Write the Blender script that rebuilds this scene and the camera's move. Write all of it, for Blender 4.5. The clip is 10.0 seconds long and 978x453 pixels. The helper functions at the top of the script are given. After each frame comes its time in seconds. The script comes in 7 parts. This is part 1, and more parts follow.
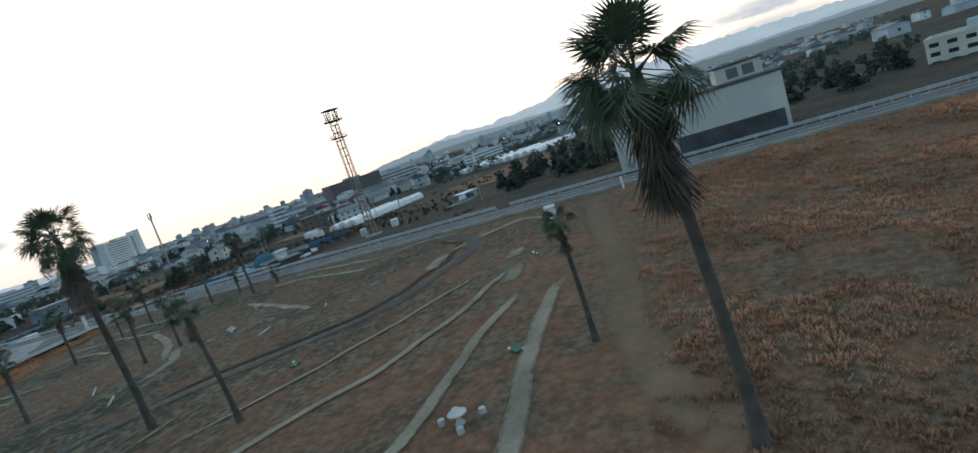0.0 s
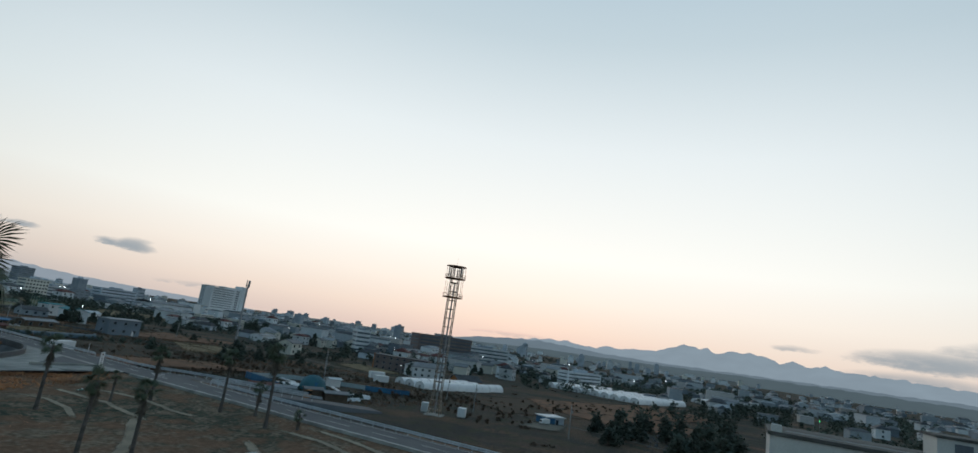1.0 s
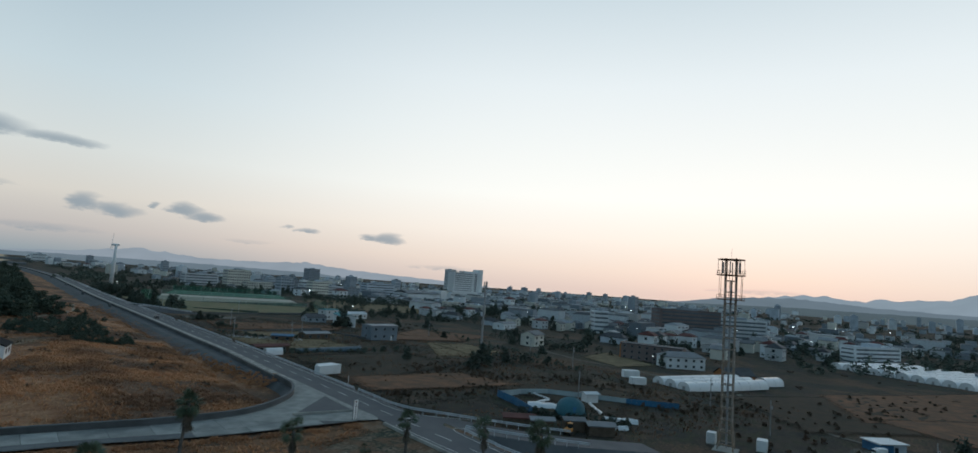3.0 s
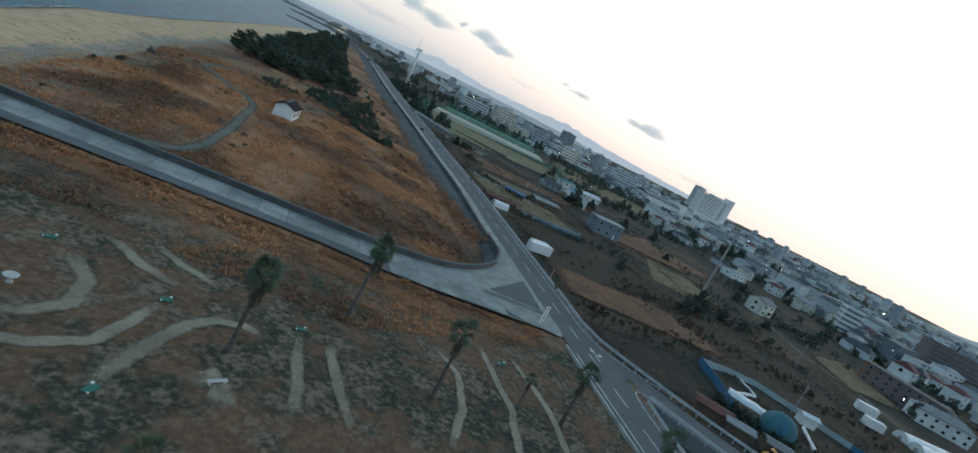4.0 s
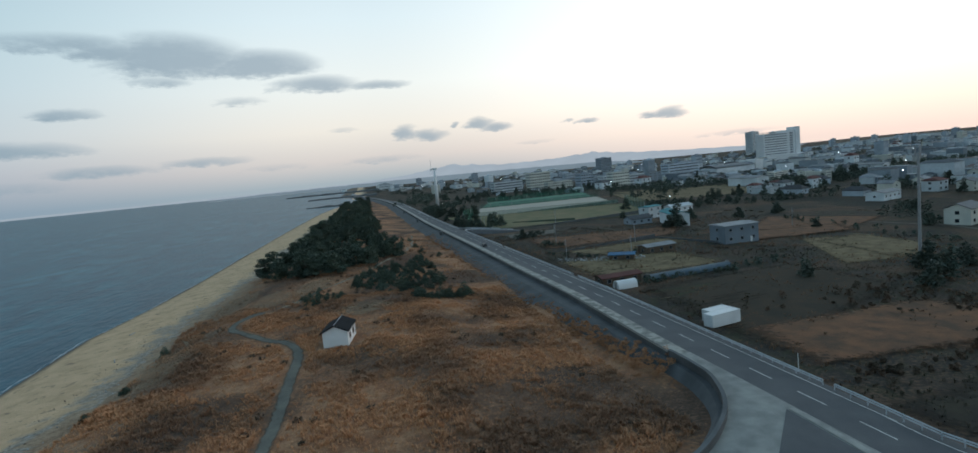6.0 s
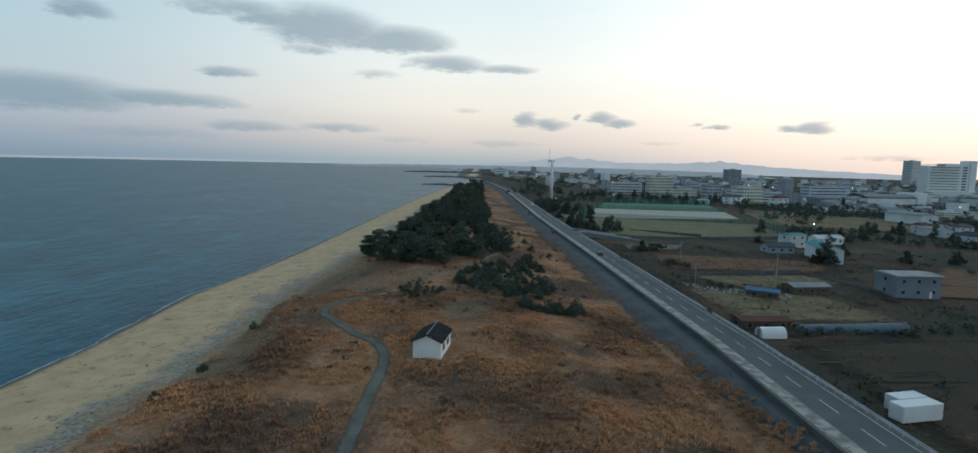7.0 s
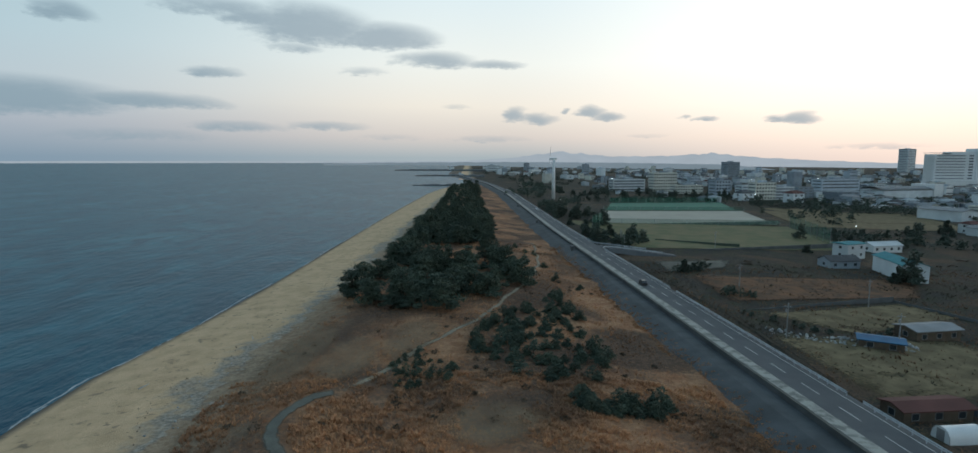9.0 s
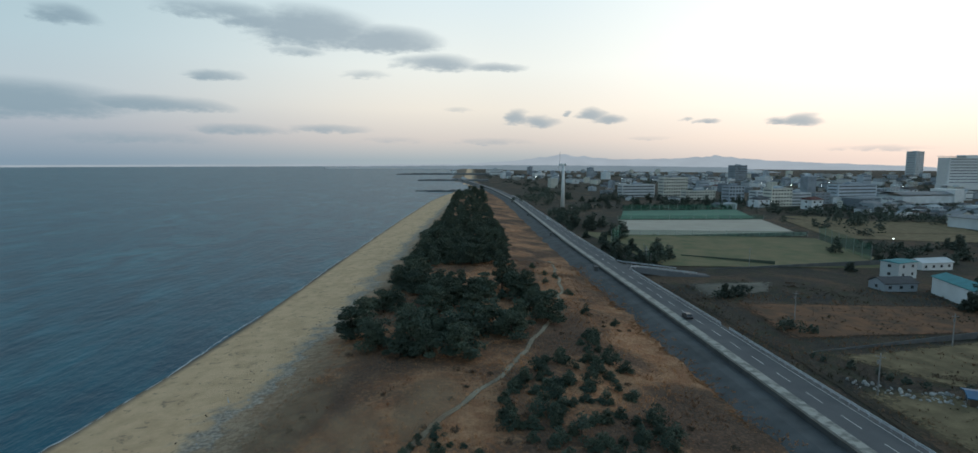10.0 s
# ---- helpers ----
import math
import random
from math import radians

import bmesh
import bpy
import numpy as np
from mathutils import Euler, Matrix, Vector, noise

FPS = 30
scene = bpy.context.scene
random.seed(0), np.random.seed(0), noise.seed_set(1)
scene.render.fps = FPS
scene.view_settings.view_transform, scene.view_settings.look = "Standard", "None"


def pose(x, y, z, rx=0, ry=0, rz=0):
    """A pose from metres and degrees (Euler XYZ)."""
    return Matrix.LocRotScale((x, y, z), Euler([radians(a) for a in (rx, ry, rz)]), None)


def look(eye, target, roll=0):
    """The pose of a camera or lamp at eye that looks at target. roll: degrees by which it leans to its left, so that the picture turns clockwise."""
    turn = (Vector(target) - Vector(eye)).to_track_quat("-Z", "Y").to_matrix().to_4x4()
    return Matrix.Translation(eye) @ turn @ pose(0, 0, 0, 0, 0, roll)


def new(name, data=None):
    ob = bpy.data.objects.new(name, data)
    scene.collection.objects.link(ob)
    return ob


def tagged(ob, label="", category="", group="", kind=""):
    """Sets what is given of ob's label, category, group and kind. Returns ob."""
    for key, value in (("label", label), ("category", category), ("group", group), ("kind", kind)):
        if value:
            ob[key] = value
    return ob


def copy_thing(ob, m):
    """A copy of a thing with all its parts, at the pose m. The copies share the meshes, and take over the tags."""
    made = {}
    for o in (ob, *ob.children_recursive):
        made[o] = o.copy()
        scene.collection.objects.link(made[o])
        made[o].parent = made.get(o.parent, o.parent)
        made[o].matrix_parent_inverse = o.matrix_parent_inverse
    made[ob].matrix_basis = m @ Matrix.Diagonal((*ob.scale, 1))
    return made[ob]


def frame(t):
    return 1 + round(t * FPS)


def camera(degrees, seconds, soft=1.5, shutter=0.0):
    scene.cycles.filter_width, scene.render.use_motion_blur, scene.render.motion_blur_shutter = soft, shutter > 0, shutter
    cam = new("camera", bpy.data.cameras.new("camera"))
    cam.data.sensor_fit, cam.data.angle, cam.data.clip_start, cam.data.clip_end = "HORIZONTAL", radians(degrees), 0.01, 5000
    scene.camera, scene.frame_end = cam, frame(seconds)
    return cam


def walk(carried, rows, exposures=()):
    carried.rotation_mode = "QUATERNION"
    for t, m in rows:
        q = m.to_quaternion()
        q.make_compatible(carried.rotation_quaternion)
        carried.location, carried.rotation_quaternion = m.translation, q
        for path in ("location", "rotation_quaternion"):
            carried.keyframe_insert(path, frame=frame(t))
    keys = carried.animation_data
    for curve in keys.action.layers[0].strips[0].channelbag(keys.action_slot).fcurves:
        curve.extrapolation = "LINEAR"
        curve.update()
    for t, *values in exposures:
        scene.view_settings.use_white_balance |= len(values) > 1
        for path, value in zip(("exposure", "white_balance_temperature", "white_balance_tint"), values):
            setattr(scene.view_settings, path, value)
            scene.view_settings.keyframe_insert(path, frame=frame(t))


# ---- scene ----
cam = camera(81.3, 10.0)
PATH = [
    (0, (-4.824, -2.733, 17.056), (-2.966, -2.059, 16.75), -18.1),
    (0.5, (6.243, 4.194, 17.953), (8.124, 4.868, 18.032), -10.5),
    (1, (15.274, 9.546, 19.895), (16.999, 10.481, 20.284), 8.4),
    (1.5, (21.931, 15.371, 22.419), (23.491, 16.551, 22.835), 22.0),
    (2, (26.353, 21.754, 24.967), (27.934, 22.938, 25.28), 8.0),
    (2.5, (30.164, 27.455, 27.54), (31.708, 28.696, 27.816), -2.1),
    (3, (32.391, 32.805, 30.547), (33.674, 34.328, 30.743), 4.2),
    (3.2, (34.006, 34.641, 31.574), (35.122, 36.3, 31.618), 9.8),
    (4.3, (40.974, 57.393, 34.928), (41.571, 59.242, 34.455), 27.2),
    (4.5, (41.196, 61.758, 35.216), (41.819, 63.6, 34.745), 22.0),
    (5, (40.975, 73.114, 35.757), (41.671, 74.946, 35.359), 8.4),
    (5.5, (41.182, 84.276, 35.94), (41.771, 86.167, 35.661), 0.1),
    (6, (41.966, 94.654, 36.663), (42.376, 96.601, 36.46), -5.6),
    (6.2, (42.194, 97.942, 36.978), (42.472, 99.914, 36.788), -4.7),
    (7.3, (40.652, 120.576, 39.204), (40.682, 122.56, 38.953), 1.6),
    (7.5, (40.068, 125.593, 39.464), (40.117, 127.575, 39.2), 1.4),
    (8, (38.208, 138.238, 40.127), (38.29, 140.219, 39.867), 0.6),
    (8.5, (36.345, 151.191, 41.331), (36.436, 153.174, 41.085), 0.1),
    (9, (34.993, 162.581, 42.636), (35.062, 164.565, 42.397), 0.2),
    (9.5, (33.071, 175.009, 44.317), (33.142, 176.994, 44.082), -0.0),
    (10, (30.622, 187.667, 45.946), (30.685, 189.653, 45.716), 0.1),
]
walk(cam, [(t, look(eye, target, roll)) for t, eye, target, roll in PATH],
     [(0.0, 0.54, 6480, 10), (0.5, 0.2, 6480, 10), (1.0, -0.16, 6440, 10), (2.5, -0.17, 6400, 10), (3.0, -0.15, 6380, 10), (3.2, 0.0, 6380, 10), (4.3, 0.5, 6360, 10), (5.0, 0.34, 6340, 10), (5.5, 0.18, 6380, 10), (6.0, 0.22, 6440, 10), (7.5, 0.24, 6600, 10), (10.0, 0.19, 6620, 10)])

# ---- world, light ----
SUN_AZ = 66.0      # degrees clockwise from +y, where the sun has just set


def direction(az, el):
    a, e = radians(az), radians(el)
    return Vector((math.sin(a) * math.cos(e), math.cos(a) * math.cos(e), math.sin(e)))


def srgb(r, g, b):
    return tuple((c / 255 / 12.92 if c <= 10 else ((c / 255 + 0.055) / 1.055) ** 2.4) for c in (r, g, b))


def ramp(nodes, stops):
    n = nodes.new("ShaderNodeValToRGB")
    e = n.color_ramp.elements
    while len(e) < len(stops):
        e.new(0.5)
    for el, (p, c) in zip(e, stops):
        el.position, el.color = p, (*c, 1) if len(c) == 3 else c
    return n


def maths(nt, op, *args):
    n = nt.nodes.new("ShaderNodeMath")
    n.operation = op
    for i, a in enumerate(args):
        if isinstance(a, (int, float)):
            n.inputs[i].default_value = a
        else:
            nt.links.new(a, n.inputs[i])
    return n.outputs[0]


def mixc(nt, fac, a, b, blend="MIX"):
    n = nt.nodes.new("ShaderNodeMix")
    n.data_type, n.blend_type = "RGBA", blend
    for s, v in ((n.inputs[0], fac), (n.inputs[6], a), (n.inputs[7], b)):
        if isinstance(v, (int, float)):
            s.default_value = v
        elif isinstance(v, tuple):
            s.default_value = (*v[:3], 1)
        else:
            nt.links.new(v, s)
    return n.outputs[2]


def build_world():
    w = bpy.data.worlds.new("dusk_sky")
    scene.world = w
    w.use_nodes = True
    nt = w.node_tree
    nt.nodes.clear()
    tc = nt.nodes.new("ShaderNodeTexCoord")
    vec = tc.outputs["Generated"]
    sep = nt.nodes.new("ShaderNodeSeparateXYZ")
    nt.links.new(vec, sep.inputs[0])
    x, y, z = sep.outputs
    el = maths(nt, "MULTIPLY", maths(nt, "ARCSINE", z), 57.2958)
    az = maths(nt, "MULTIPLY", maths(nt, "ARCTAN2", x, y), 57.2958)
    elf = maths(nt, "DIVIDE", maths(nt, "MAXIMUM", el, 0.0), 60.0)
    # colours of the clear sky on the sunset side, at right angles to it and behind
    sunset = ramp(nt.nodes, [(0.0, (0.840, 0.680, 0.600)), (0.035, (0.990, 0.830, 0.710)), (0.085, (1.090, 0.990, 0.880)), (0.15, (1.120, 1.110, 1.040)),
                             (0.33, (0.915, 0.979, 0.989)), (0.5, (0.625, 0.743, 0.800)), (0.67, (0.459, 0.609, 0.714)), (1.0, (0.226, 0.378, 0.504))])
    side = ramp(nt.nodes, [(0.0, (0.33, 0.395, 0.43)), (0.033, (0.58, 0.545, 0.52)), (0.083, (0.755, 0.72, 0.65)), (0.15, (0.75, 0.79, 0.765)),
                           (0.25, (0.637, 0.75, 0.79)), (0.45, (0.405, 0.54, 0.63)), (1.0, (0.183, 0.33, 0.45))])
    away = ramp(nt.nodes, [(0.0, (0.195, 0.279, 0.359)), (0.05, (0.340, 0.396, 0.460)), (0.10, (0.416, 0.504, 0.561)), (0.165, (0.391, 0.522, 0.589)),
                           (0.24, (0.356, 0.504, 0.570)), (0.45, (0.230, 0.369, 0.460)), (1.0, (0.110, 0.225, 0.331))])
    for r in (sunset, side, away):
        nt.links.new(elf, r.inputs[0])
    sd = direction(SUN_AZ, 0)
    hyp = maths(nt, "SQRT", maths(nt, "ADD", maths(nt, "MULTIPLY", x, x), maths(nt, "MULTIPLY", y, y)))
    dot = maths(nt, "DIVIDE", maths(nt, "ADD", maths(nt, "MULTIPLY", x, sd.x), maths(nt, "MULTIPLY", y, sd.y)), maths(nt, "MAXIMUM", hyp, 0.001))
    near = nt.nodes.new("ShaderNodeMapRange")
    near.interpolation_type = "SMOOTHSTEP"
    near.inputs["From Min"].default_value, near.inputs["From Max"].default_value = 0.42, 1.0
    nt.links.new(dot, near.inputs["Value"])
    far = nt.nodes.new("ShaderNodeMapRange")
    far.interpolation_type = "SMOOTHSTEP"
    far.inputs["From Min"].default_value, far.inputs["From Max"].default_value = -0.30, 0.42
    nt.links.new(dot, far.inputs["Value"])
    base = mixc(nt, near.outputs[0], mixc(nt, far.outputs[0], away.outputs[0], side.outputs[0]), sunset.outputs[0])
    # clouds: a few dark banks low over the sea and inland, broken up by noise
    noisy = nt.nodes.new("ShaderNodeTexNoise")
    noisy.inputs["Scale"].default_value, noisy.inputs["Detail"].default_value, noisy.inputs["Roughness"].default_value = 34.0, 9.0, 0.66
    mp = nt.nodes.new("ShaderNodeMapping")
    mp.inputs["Scale"].default_value = (1, 1, 3.0)
    nt.links.new(vec, mp.inputs[0])
    nt.links.new(mp.outputs[0], noisy.inputs["Vector"])
    # azimuth, elevation, half width, half height, thickness of each bank
    clouds = [(-15.0, 12.1, 6.5, 1.9, 1.0), (-8.5, 11.4, 6.0, 1.3, 1.0), (-19.5, 12.4, 4.0, 0.9, 0.9), (-22.5, 12.9, 5.5, 0.9, 0.8), (-16.5, 10.0, 2.6, 0.5, 0.7), (-3.0, 9.4, 4.4, 0.85, 0.9), (2.2, 9.0, 3.2, 0.45, 0.8), (-10.0, 8.2, 2.6, 0.45, 0.55),
              (-23.4, 7.5, 2.6, 0.5, 0.8), (-37.0, 4.7, 7.5, 1.5, 1.0), (-29.0, 4.8, 7.0, 0.7, 0.9), (-22.0, 2.8, 4.6, 0.55, 0.7), (-14.0, 3.0, 4.2, 0.45, 0.7), (-29.5, 1.9, 6.5, 0.6, 0.5),
              (-34.2, 11.3, 2.6, 0.8, 0.9), (4.6, 4.25, 1.7, 0.8, 0.9), (6.6, 3.8, 1.9, 0.65, 0.9), (12.2, 4.5, 1.6, 0.7, 0.9), (13.8, 4.0, 1.8, 0.5, 0.9), (9.4, 4.6, 0.6, 0.25, 0.8),
              (28.6, 3.55, 1.7, 0.35, 0.9), (30.6, 3.6, 1.7, 0.6, 0.9), (22.5, 3.7, 1.2, 0.22, 0.8), (20.6, 3.9, 0.7, 0.2, 0.7), (-1.0, 5.0, 1.5, 0.3, 0.5), (2.0, 1.9, 4.5, 0.4, 0.5), (-7.5, 2.0, 4.0, 0.4, 0.4), (17.0, 2.2, 3.0, 0.25, 0.35), (36.5, 1.1, 4.0, 0.3, 0.5),
              (100.5, 3.2, 5.5, 0.9, 0.9), (106.5, 4.0, 6.0, 1.2, 0.9), (99.5, 1.7, 5.5, 0.6, 0.7), (90.5, 3.1, 2.2, 0.3, 0.6), (66.0, 0.9, 5.0, 0.3, 0.5), (-60.0, 8.0, 12.0, 1.8, 0.9), (-75.0, 4.0, 11.0, 1.0, 0.9), (125.0, 6.0, 13.0, 1.8, 0.9)]
    broad = nt.nodes.new("ShaderNodeTexNoise")
    broad.inputs["Scale"].default_value, broad.inputs["Detail"].default_value = 17.0, 6.0
    nt.links.new(mp.outputs[0], broad.inputs["Vector"])
    warp_el = maths(nt, "ADD", el, maths(nt, "MULTIPLY", maths(nt, "SUBTRACT", noisy.outputs[0], 0.5), 0.9))
    warp_az = maths(nt, "ADD", az, maths(nt, "MULTIPLY", maths(nt, "SUBTRACT", broad.outputs[0], 0.5), 4.0))
    total = None
    for a, e, wd, hg, thick in clouds:
        u = maths(nt, "DIVIDE", maths(nt, "SUBTRACT", warp_az, float(a)), wd * 1.25)
        # flat undersides: the lower half is squeezed
        v = maths(nt, "DIVIDE", maths(nt, "SUBTRACT", warp_el, float(e) - 0.25 * hg), hg * 1.6)
        v = maths(nt, "MAXIMUM", v, maths(nt, "MULTIPLY", v, -1.7))
        d = maths(nt, "ADD", maths(nt, "MULTIPLY", u, u), maths(nt, "MULTIPLY", v, v))
        k = maths(nt, "MULTIPLY", maths(nt, "MAXIMUM", maths(nt, "SUBTRACT", 1.0, d), 0.0), thick)
        total = k if total is None else maths(nt, "MAXIMUM", total, k)
    mask = nt.nodes.new("ShaderNodeMapRange")
    mask.interpolation_type = "SMOOTHSTEP"
    mask.inputs["From Min"].default_value, mask.inputs["From Max"].default_value = 0.36, 0.98
    nt.links.new(maths(nt, "ADD", maths(nt, "MULTIPLY", total, 0.75), maths(nt, "MULTIPLY", noisy.outputs[0], 0.55)), mask.inputs["Value"])
    gate = maths(nt, "MULTIPLY", mask.outputs[0], maths(nt, "MINIMUM", maths(nt, "MULTIPLY", total, 3.0), 0.84))
    greycloud = mixc(nt, far.outputs[0], (0.200, 0.295, 0.365), (0.28, 0.355, 0.415))
    coloured = mixc(nt, gate, base, greycloud)
    # the physical sky adds its share of low sunlight scatter
    sky = nt.nodes.new("ShaderNodeTexSky")
    sky.sky_type, sky.sun_disc = "NISHITA", False
    sky.sun_elevation, sky.sun_rotation = radians(1.0), radians(SUN_AZ)
    scaled = nt.nodes.new("ShaderNodeVectorMath")
    scaled.operation = "SCALE"
    scaled.inputs["Scale"].default_value = 0.006
    nt.links.new(sky.outputs[0], scaled.inputs[0])
    summed = mixc(nt, 1.0, coloured, scaled.outputs[0], "ADD")
    bg = nt.nodes.new("ShaderNodeBackground")
    bg.inputs["Strength"].default_value = 1.0
    out = nt.nodes.new("ShaderNodeOutputWorld")
    nt.links.new(summed, bg.inputs[0])
    nt.links.new(bg.outputs[0], out.inputs[0])


build_world()
sun = new("sun", bpy.data.lights.new("sun", "SUN"))
sun.data.energy, sun.data.angle, sun.data.color = 0.12, radians(12), (1.0, 0.72, 0.5)
sun.matrix_world = look(direction(SUN_AZ, 3) * 100, (0, 0, 0))

# ---- materials ----


def mat(name, colour, rough=0.8, vary=0.25, scale=1.0, metal=0.0, bump=0.0, second=None, fine=12.0, obvary=0.0, spec=0.3, edge=(0.35, 0.65)):
    """A surface with variation at two scales; second: the colour that large patches lean to."""
    m = bpy.data.materials.new(name)
    m.use_nodes = True
    nt = m.node_tree
    p = nt.nodes["Principled BSDF"]
    p.inputs["Roughness"].default_value, p.inputs["Metallic"].default_value = rough, metal
    p.inputs["Specular IOR Level"].default_value = spec
    tc = nt.nodes.new("ShaderNodeNewGeometry")
    big = nt.nodes.new("ShaderNodeTexNoise")
    big.inputs["Scale"].default_value, big.inputs["Detail"].default_value = scale * 0.35, 5.0
    small = nt.nodes.new("ShaderNodeTexNoise")
    small.inputs["Scale"].default_value, small.inputs["Detail"].default_value = scale * fine, 4.0
    for n in (big, small):
        nt.links.new(tc.outputs["Position"], n.inputs["Vector"])
    r = ramp(nt.nodes, [(edge[0], (0, 0, 0)), (edge[1], (1, 1, 1))])
    nt.links.new(big.outputs[0], r.inputs[0])
    col = mixc(nt, r.outputs[0], colour, second or tuple(c * (1 - vary) for c in colour))
    k = maths(nt, "ADD", 1 - vary * 0.6, maths(nt, "MULTIPLY", small.outputs[0], vary * 1.2))
    if obvary:
        info = nt.nodes.new("ShaderNodeObjectInfo")
        k = maths(nt, "MULTIPLY", k, maths(nt, "ADD", 1 - obvary, maths(nt, "MULTIPLY", info.outputs["Random"], 2 * obvary)))
    sc = nt.nodes.new("ShaderNodeVectorMath")
    sc.operation = "SCALE"
    nt.links.new(col, sc.inputs[0])
    nt.links.new(k, sc.inputs["Scale"])
    nt.links.new(sc.outputs[0], p.inputs["Base Color"])
    if bump:
        b = nt.nodes.new("ShaderNodeBump")
        b.inputs["Strength"].default_value, b.inputs["Distance"].default_value = bump, 0.05
        nt.links.new(small.outputs[0], b.inputs["Height"])
        nt.links.new(b.outputs[0], p.inputs["Normal"])
    return m


def lamp_mat(name, colour, strength):
    m = bpy.data.materials.new(name)
    m.use_nodes = True
    p = m.node_tree.nodes["Principled BSDF"]
    p.inputs["Base Color"].default_value = (*colour, 1)
    p.inputs["Emission Color"].default_value = (*colour, 1)
    p.inputs["Emission Strength"].default_value = strength
    return m


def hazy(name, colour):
    """Far hills and mountains: a plain glowing backdrop, air haze painted into its colour."""
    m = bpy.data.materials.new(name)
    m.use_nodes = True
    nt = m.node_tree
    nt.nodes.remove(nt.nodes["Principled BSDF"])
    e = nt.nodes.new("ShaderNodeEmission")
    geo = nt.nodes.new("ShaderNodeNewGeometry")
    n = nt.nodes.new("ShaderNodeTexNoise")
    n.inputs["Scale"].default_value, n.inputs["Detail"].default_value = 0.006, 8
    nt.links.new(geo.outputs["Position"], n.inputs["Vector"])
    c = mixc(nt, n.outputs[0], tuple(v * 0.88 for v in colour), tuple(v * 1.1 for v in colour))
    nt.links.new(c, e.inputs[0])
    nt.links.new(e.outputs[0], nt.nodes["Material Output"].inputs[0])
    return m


def ground_mat():
    m = bpy.data.materials.new("dune_ground")
    m.use_nodes = True
    nt = m.node_tree
    p = nt.nodes["Principled BSDF"]
    p.inputs["Roughness"].default_value, p.inputs["Specular IOR Level"].default_value = 0.95, 0.1
    geo = nt.nodes.new("ShaderNodeNewGeometry")

    def ns(scale, detail=5.0, dist=0.0):
        n = nt.nodes.new("ShaderNodeTexNoise")
        n.inputs["Scale"].default_value, n.inputs["Detail"].default_value, n.inputs["Distortion"].default_value = scale, detail, dist
        nt.links.new(geo.outputs["Position"], n.inputs["Vector"])
        return n.outputs[0]
    at = nt.nodes.new("ShaderNodeVertexColor")
    at.layer_name = "zone"
    sp = nt.nodes.new("ShaderNodeSeparateColor")
    nt.links.new(at.outputs[0], sp.inputs[0])
    sand, park, field = sp.outputs

    def sharp(v, lo, hi):
        n = nt.nodes.new("ShaderNodeMapRange")
        n.interpolation_type = "SMOOTHSTEP"
        n.inputs["From Min"].default_value, n.inputs["From Max"].default_value = lo, hi
        nt.links.new(v, n.inputs["Value"])
        return n.outputs[0]
    n1, n2, n3, n4 = ns(0.045, 6, 0.4), ns(0.25, 6), ns(1.6, 5), ns(9.0, 3)
    straw = mixc(nt, sharp(n2, 0.38, 0.62), (0.285, 0.140, 0.078), (0.375, 0.208, 0.120))
    dark = mixc(nt, sharp(n3, 0.35, 0.65), (0.074, 0.057, 0.046), (0.130, 0.080, 0.056))
    dune = mixc(nt, sharp(maths(nt, "ADD", maths(nt, "MULTIPLY", n1, 0.6), maths(nt, "MULTIPLY", n3, 0.4)), 0.44, 0.56), straw, dark)
    parkc = mixc(nt, sharp(maths(nt, "ADD", maths(nt, "MULTIPLY", n1, 0.5), maths(nt, "MULTIPLY", n2, 0.5)), 0.45, 0.55), (0.152, 0.094, 0.062), (0.044, 0.055, 0.041))
    parkc = mixc(nt, sharp(maths(nt, "ADD", maths(nt, "MULTIPLY", n2, 0.6), maths(nt, "MULTIPLY", n3, 0.4)), 0.46, 0.62), parkc, (0.175, 0.135, 0.098))
    # the southern end of the park is drier and redder
    dry = mixc(nt, sharp(n2, 0.40, 0.62), (0.225, 0.112, 0.070), (0.150, 0.098, 0.064))
    parkc = mixc(nt, maths(nt, "MULTIPLY", at.outputs["Alpha"], 0.6), parkc, dry)
    fieldc = mixc(nt, sharp(n1, 0.40, 0.60), (0.038, 0.040, 0.038), (0.064, 0.053, 0.044))
    fieldc = mixc(nt, sharp(n2, 0.45, 0.65), fieldc, (0.047, 0.050, 0.034))
    fieldc = mixc(nt, maths(nt, "MULTIPLY", sharp(maths(nt, "ADD", maths(nt, "MULTIPLY", ns(0.03, 6, 0.6), 0.6), maths(nt, "MULTIPLY", n3, 0.4)), 0.50, 0.60), 0.55), fieldc, (0.140, 0.088, 0.058))
    sandc = mixc(nt, sharp(n2, 0.35, 0.7), (0.650, 0.450, 0.280), (0.540, 0.370, 0.228))
    # dark wrack and tracks on the dry beach
    sandc = mixc(nt, maths(nt, "MULTIPLY", sharp(ns(0.5, 7, 1.0), 0.60, 0.68), 0.55), sandc, (0.13, 0.11, 0.095))
    shingle = mixc(nt, sharp(n3, 0.35, 0.65), (0.240, 0.208, 0.172), (0.360, 0.315, 0.262))
    foot = mixc(nt, sharp(n2, 0.38, 0.62), (0.370, 0.285, 0.200), (0.255, 0.180, 0.122))
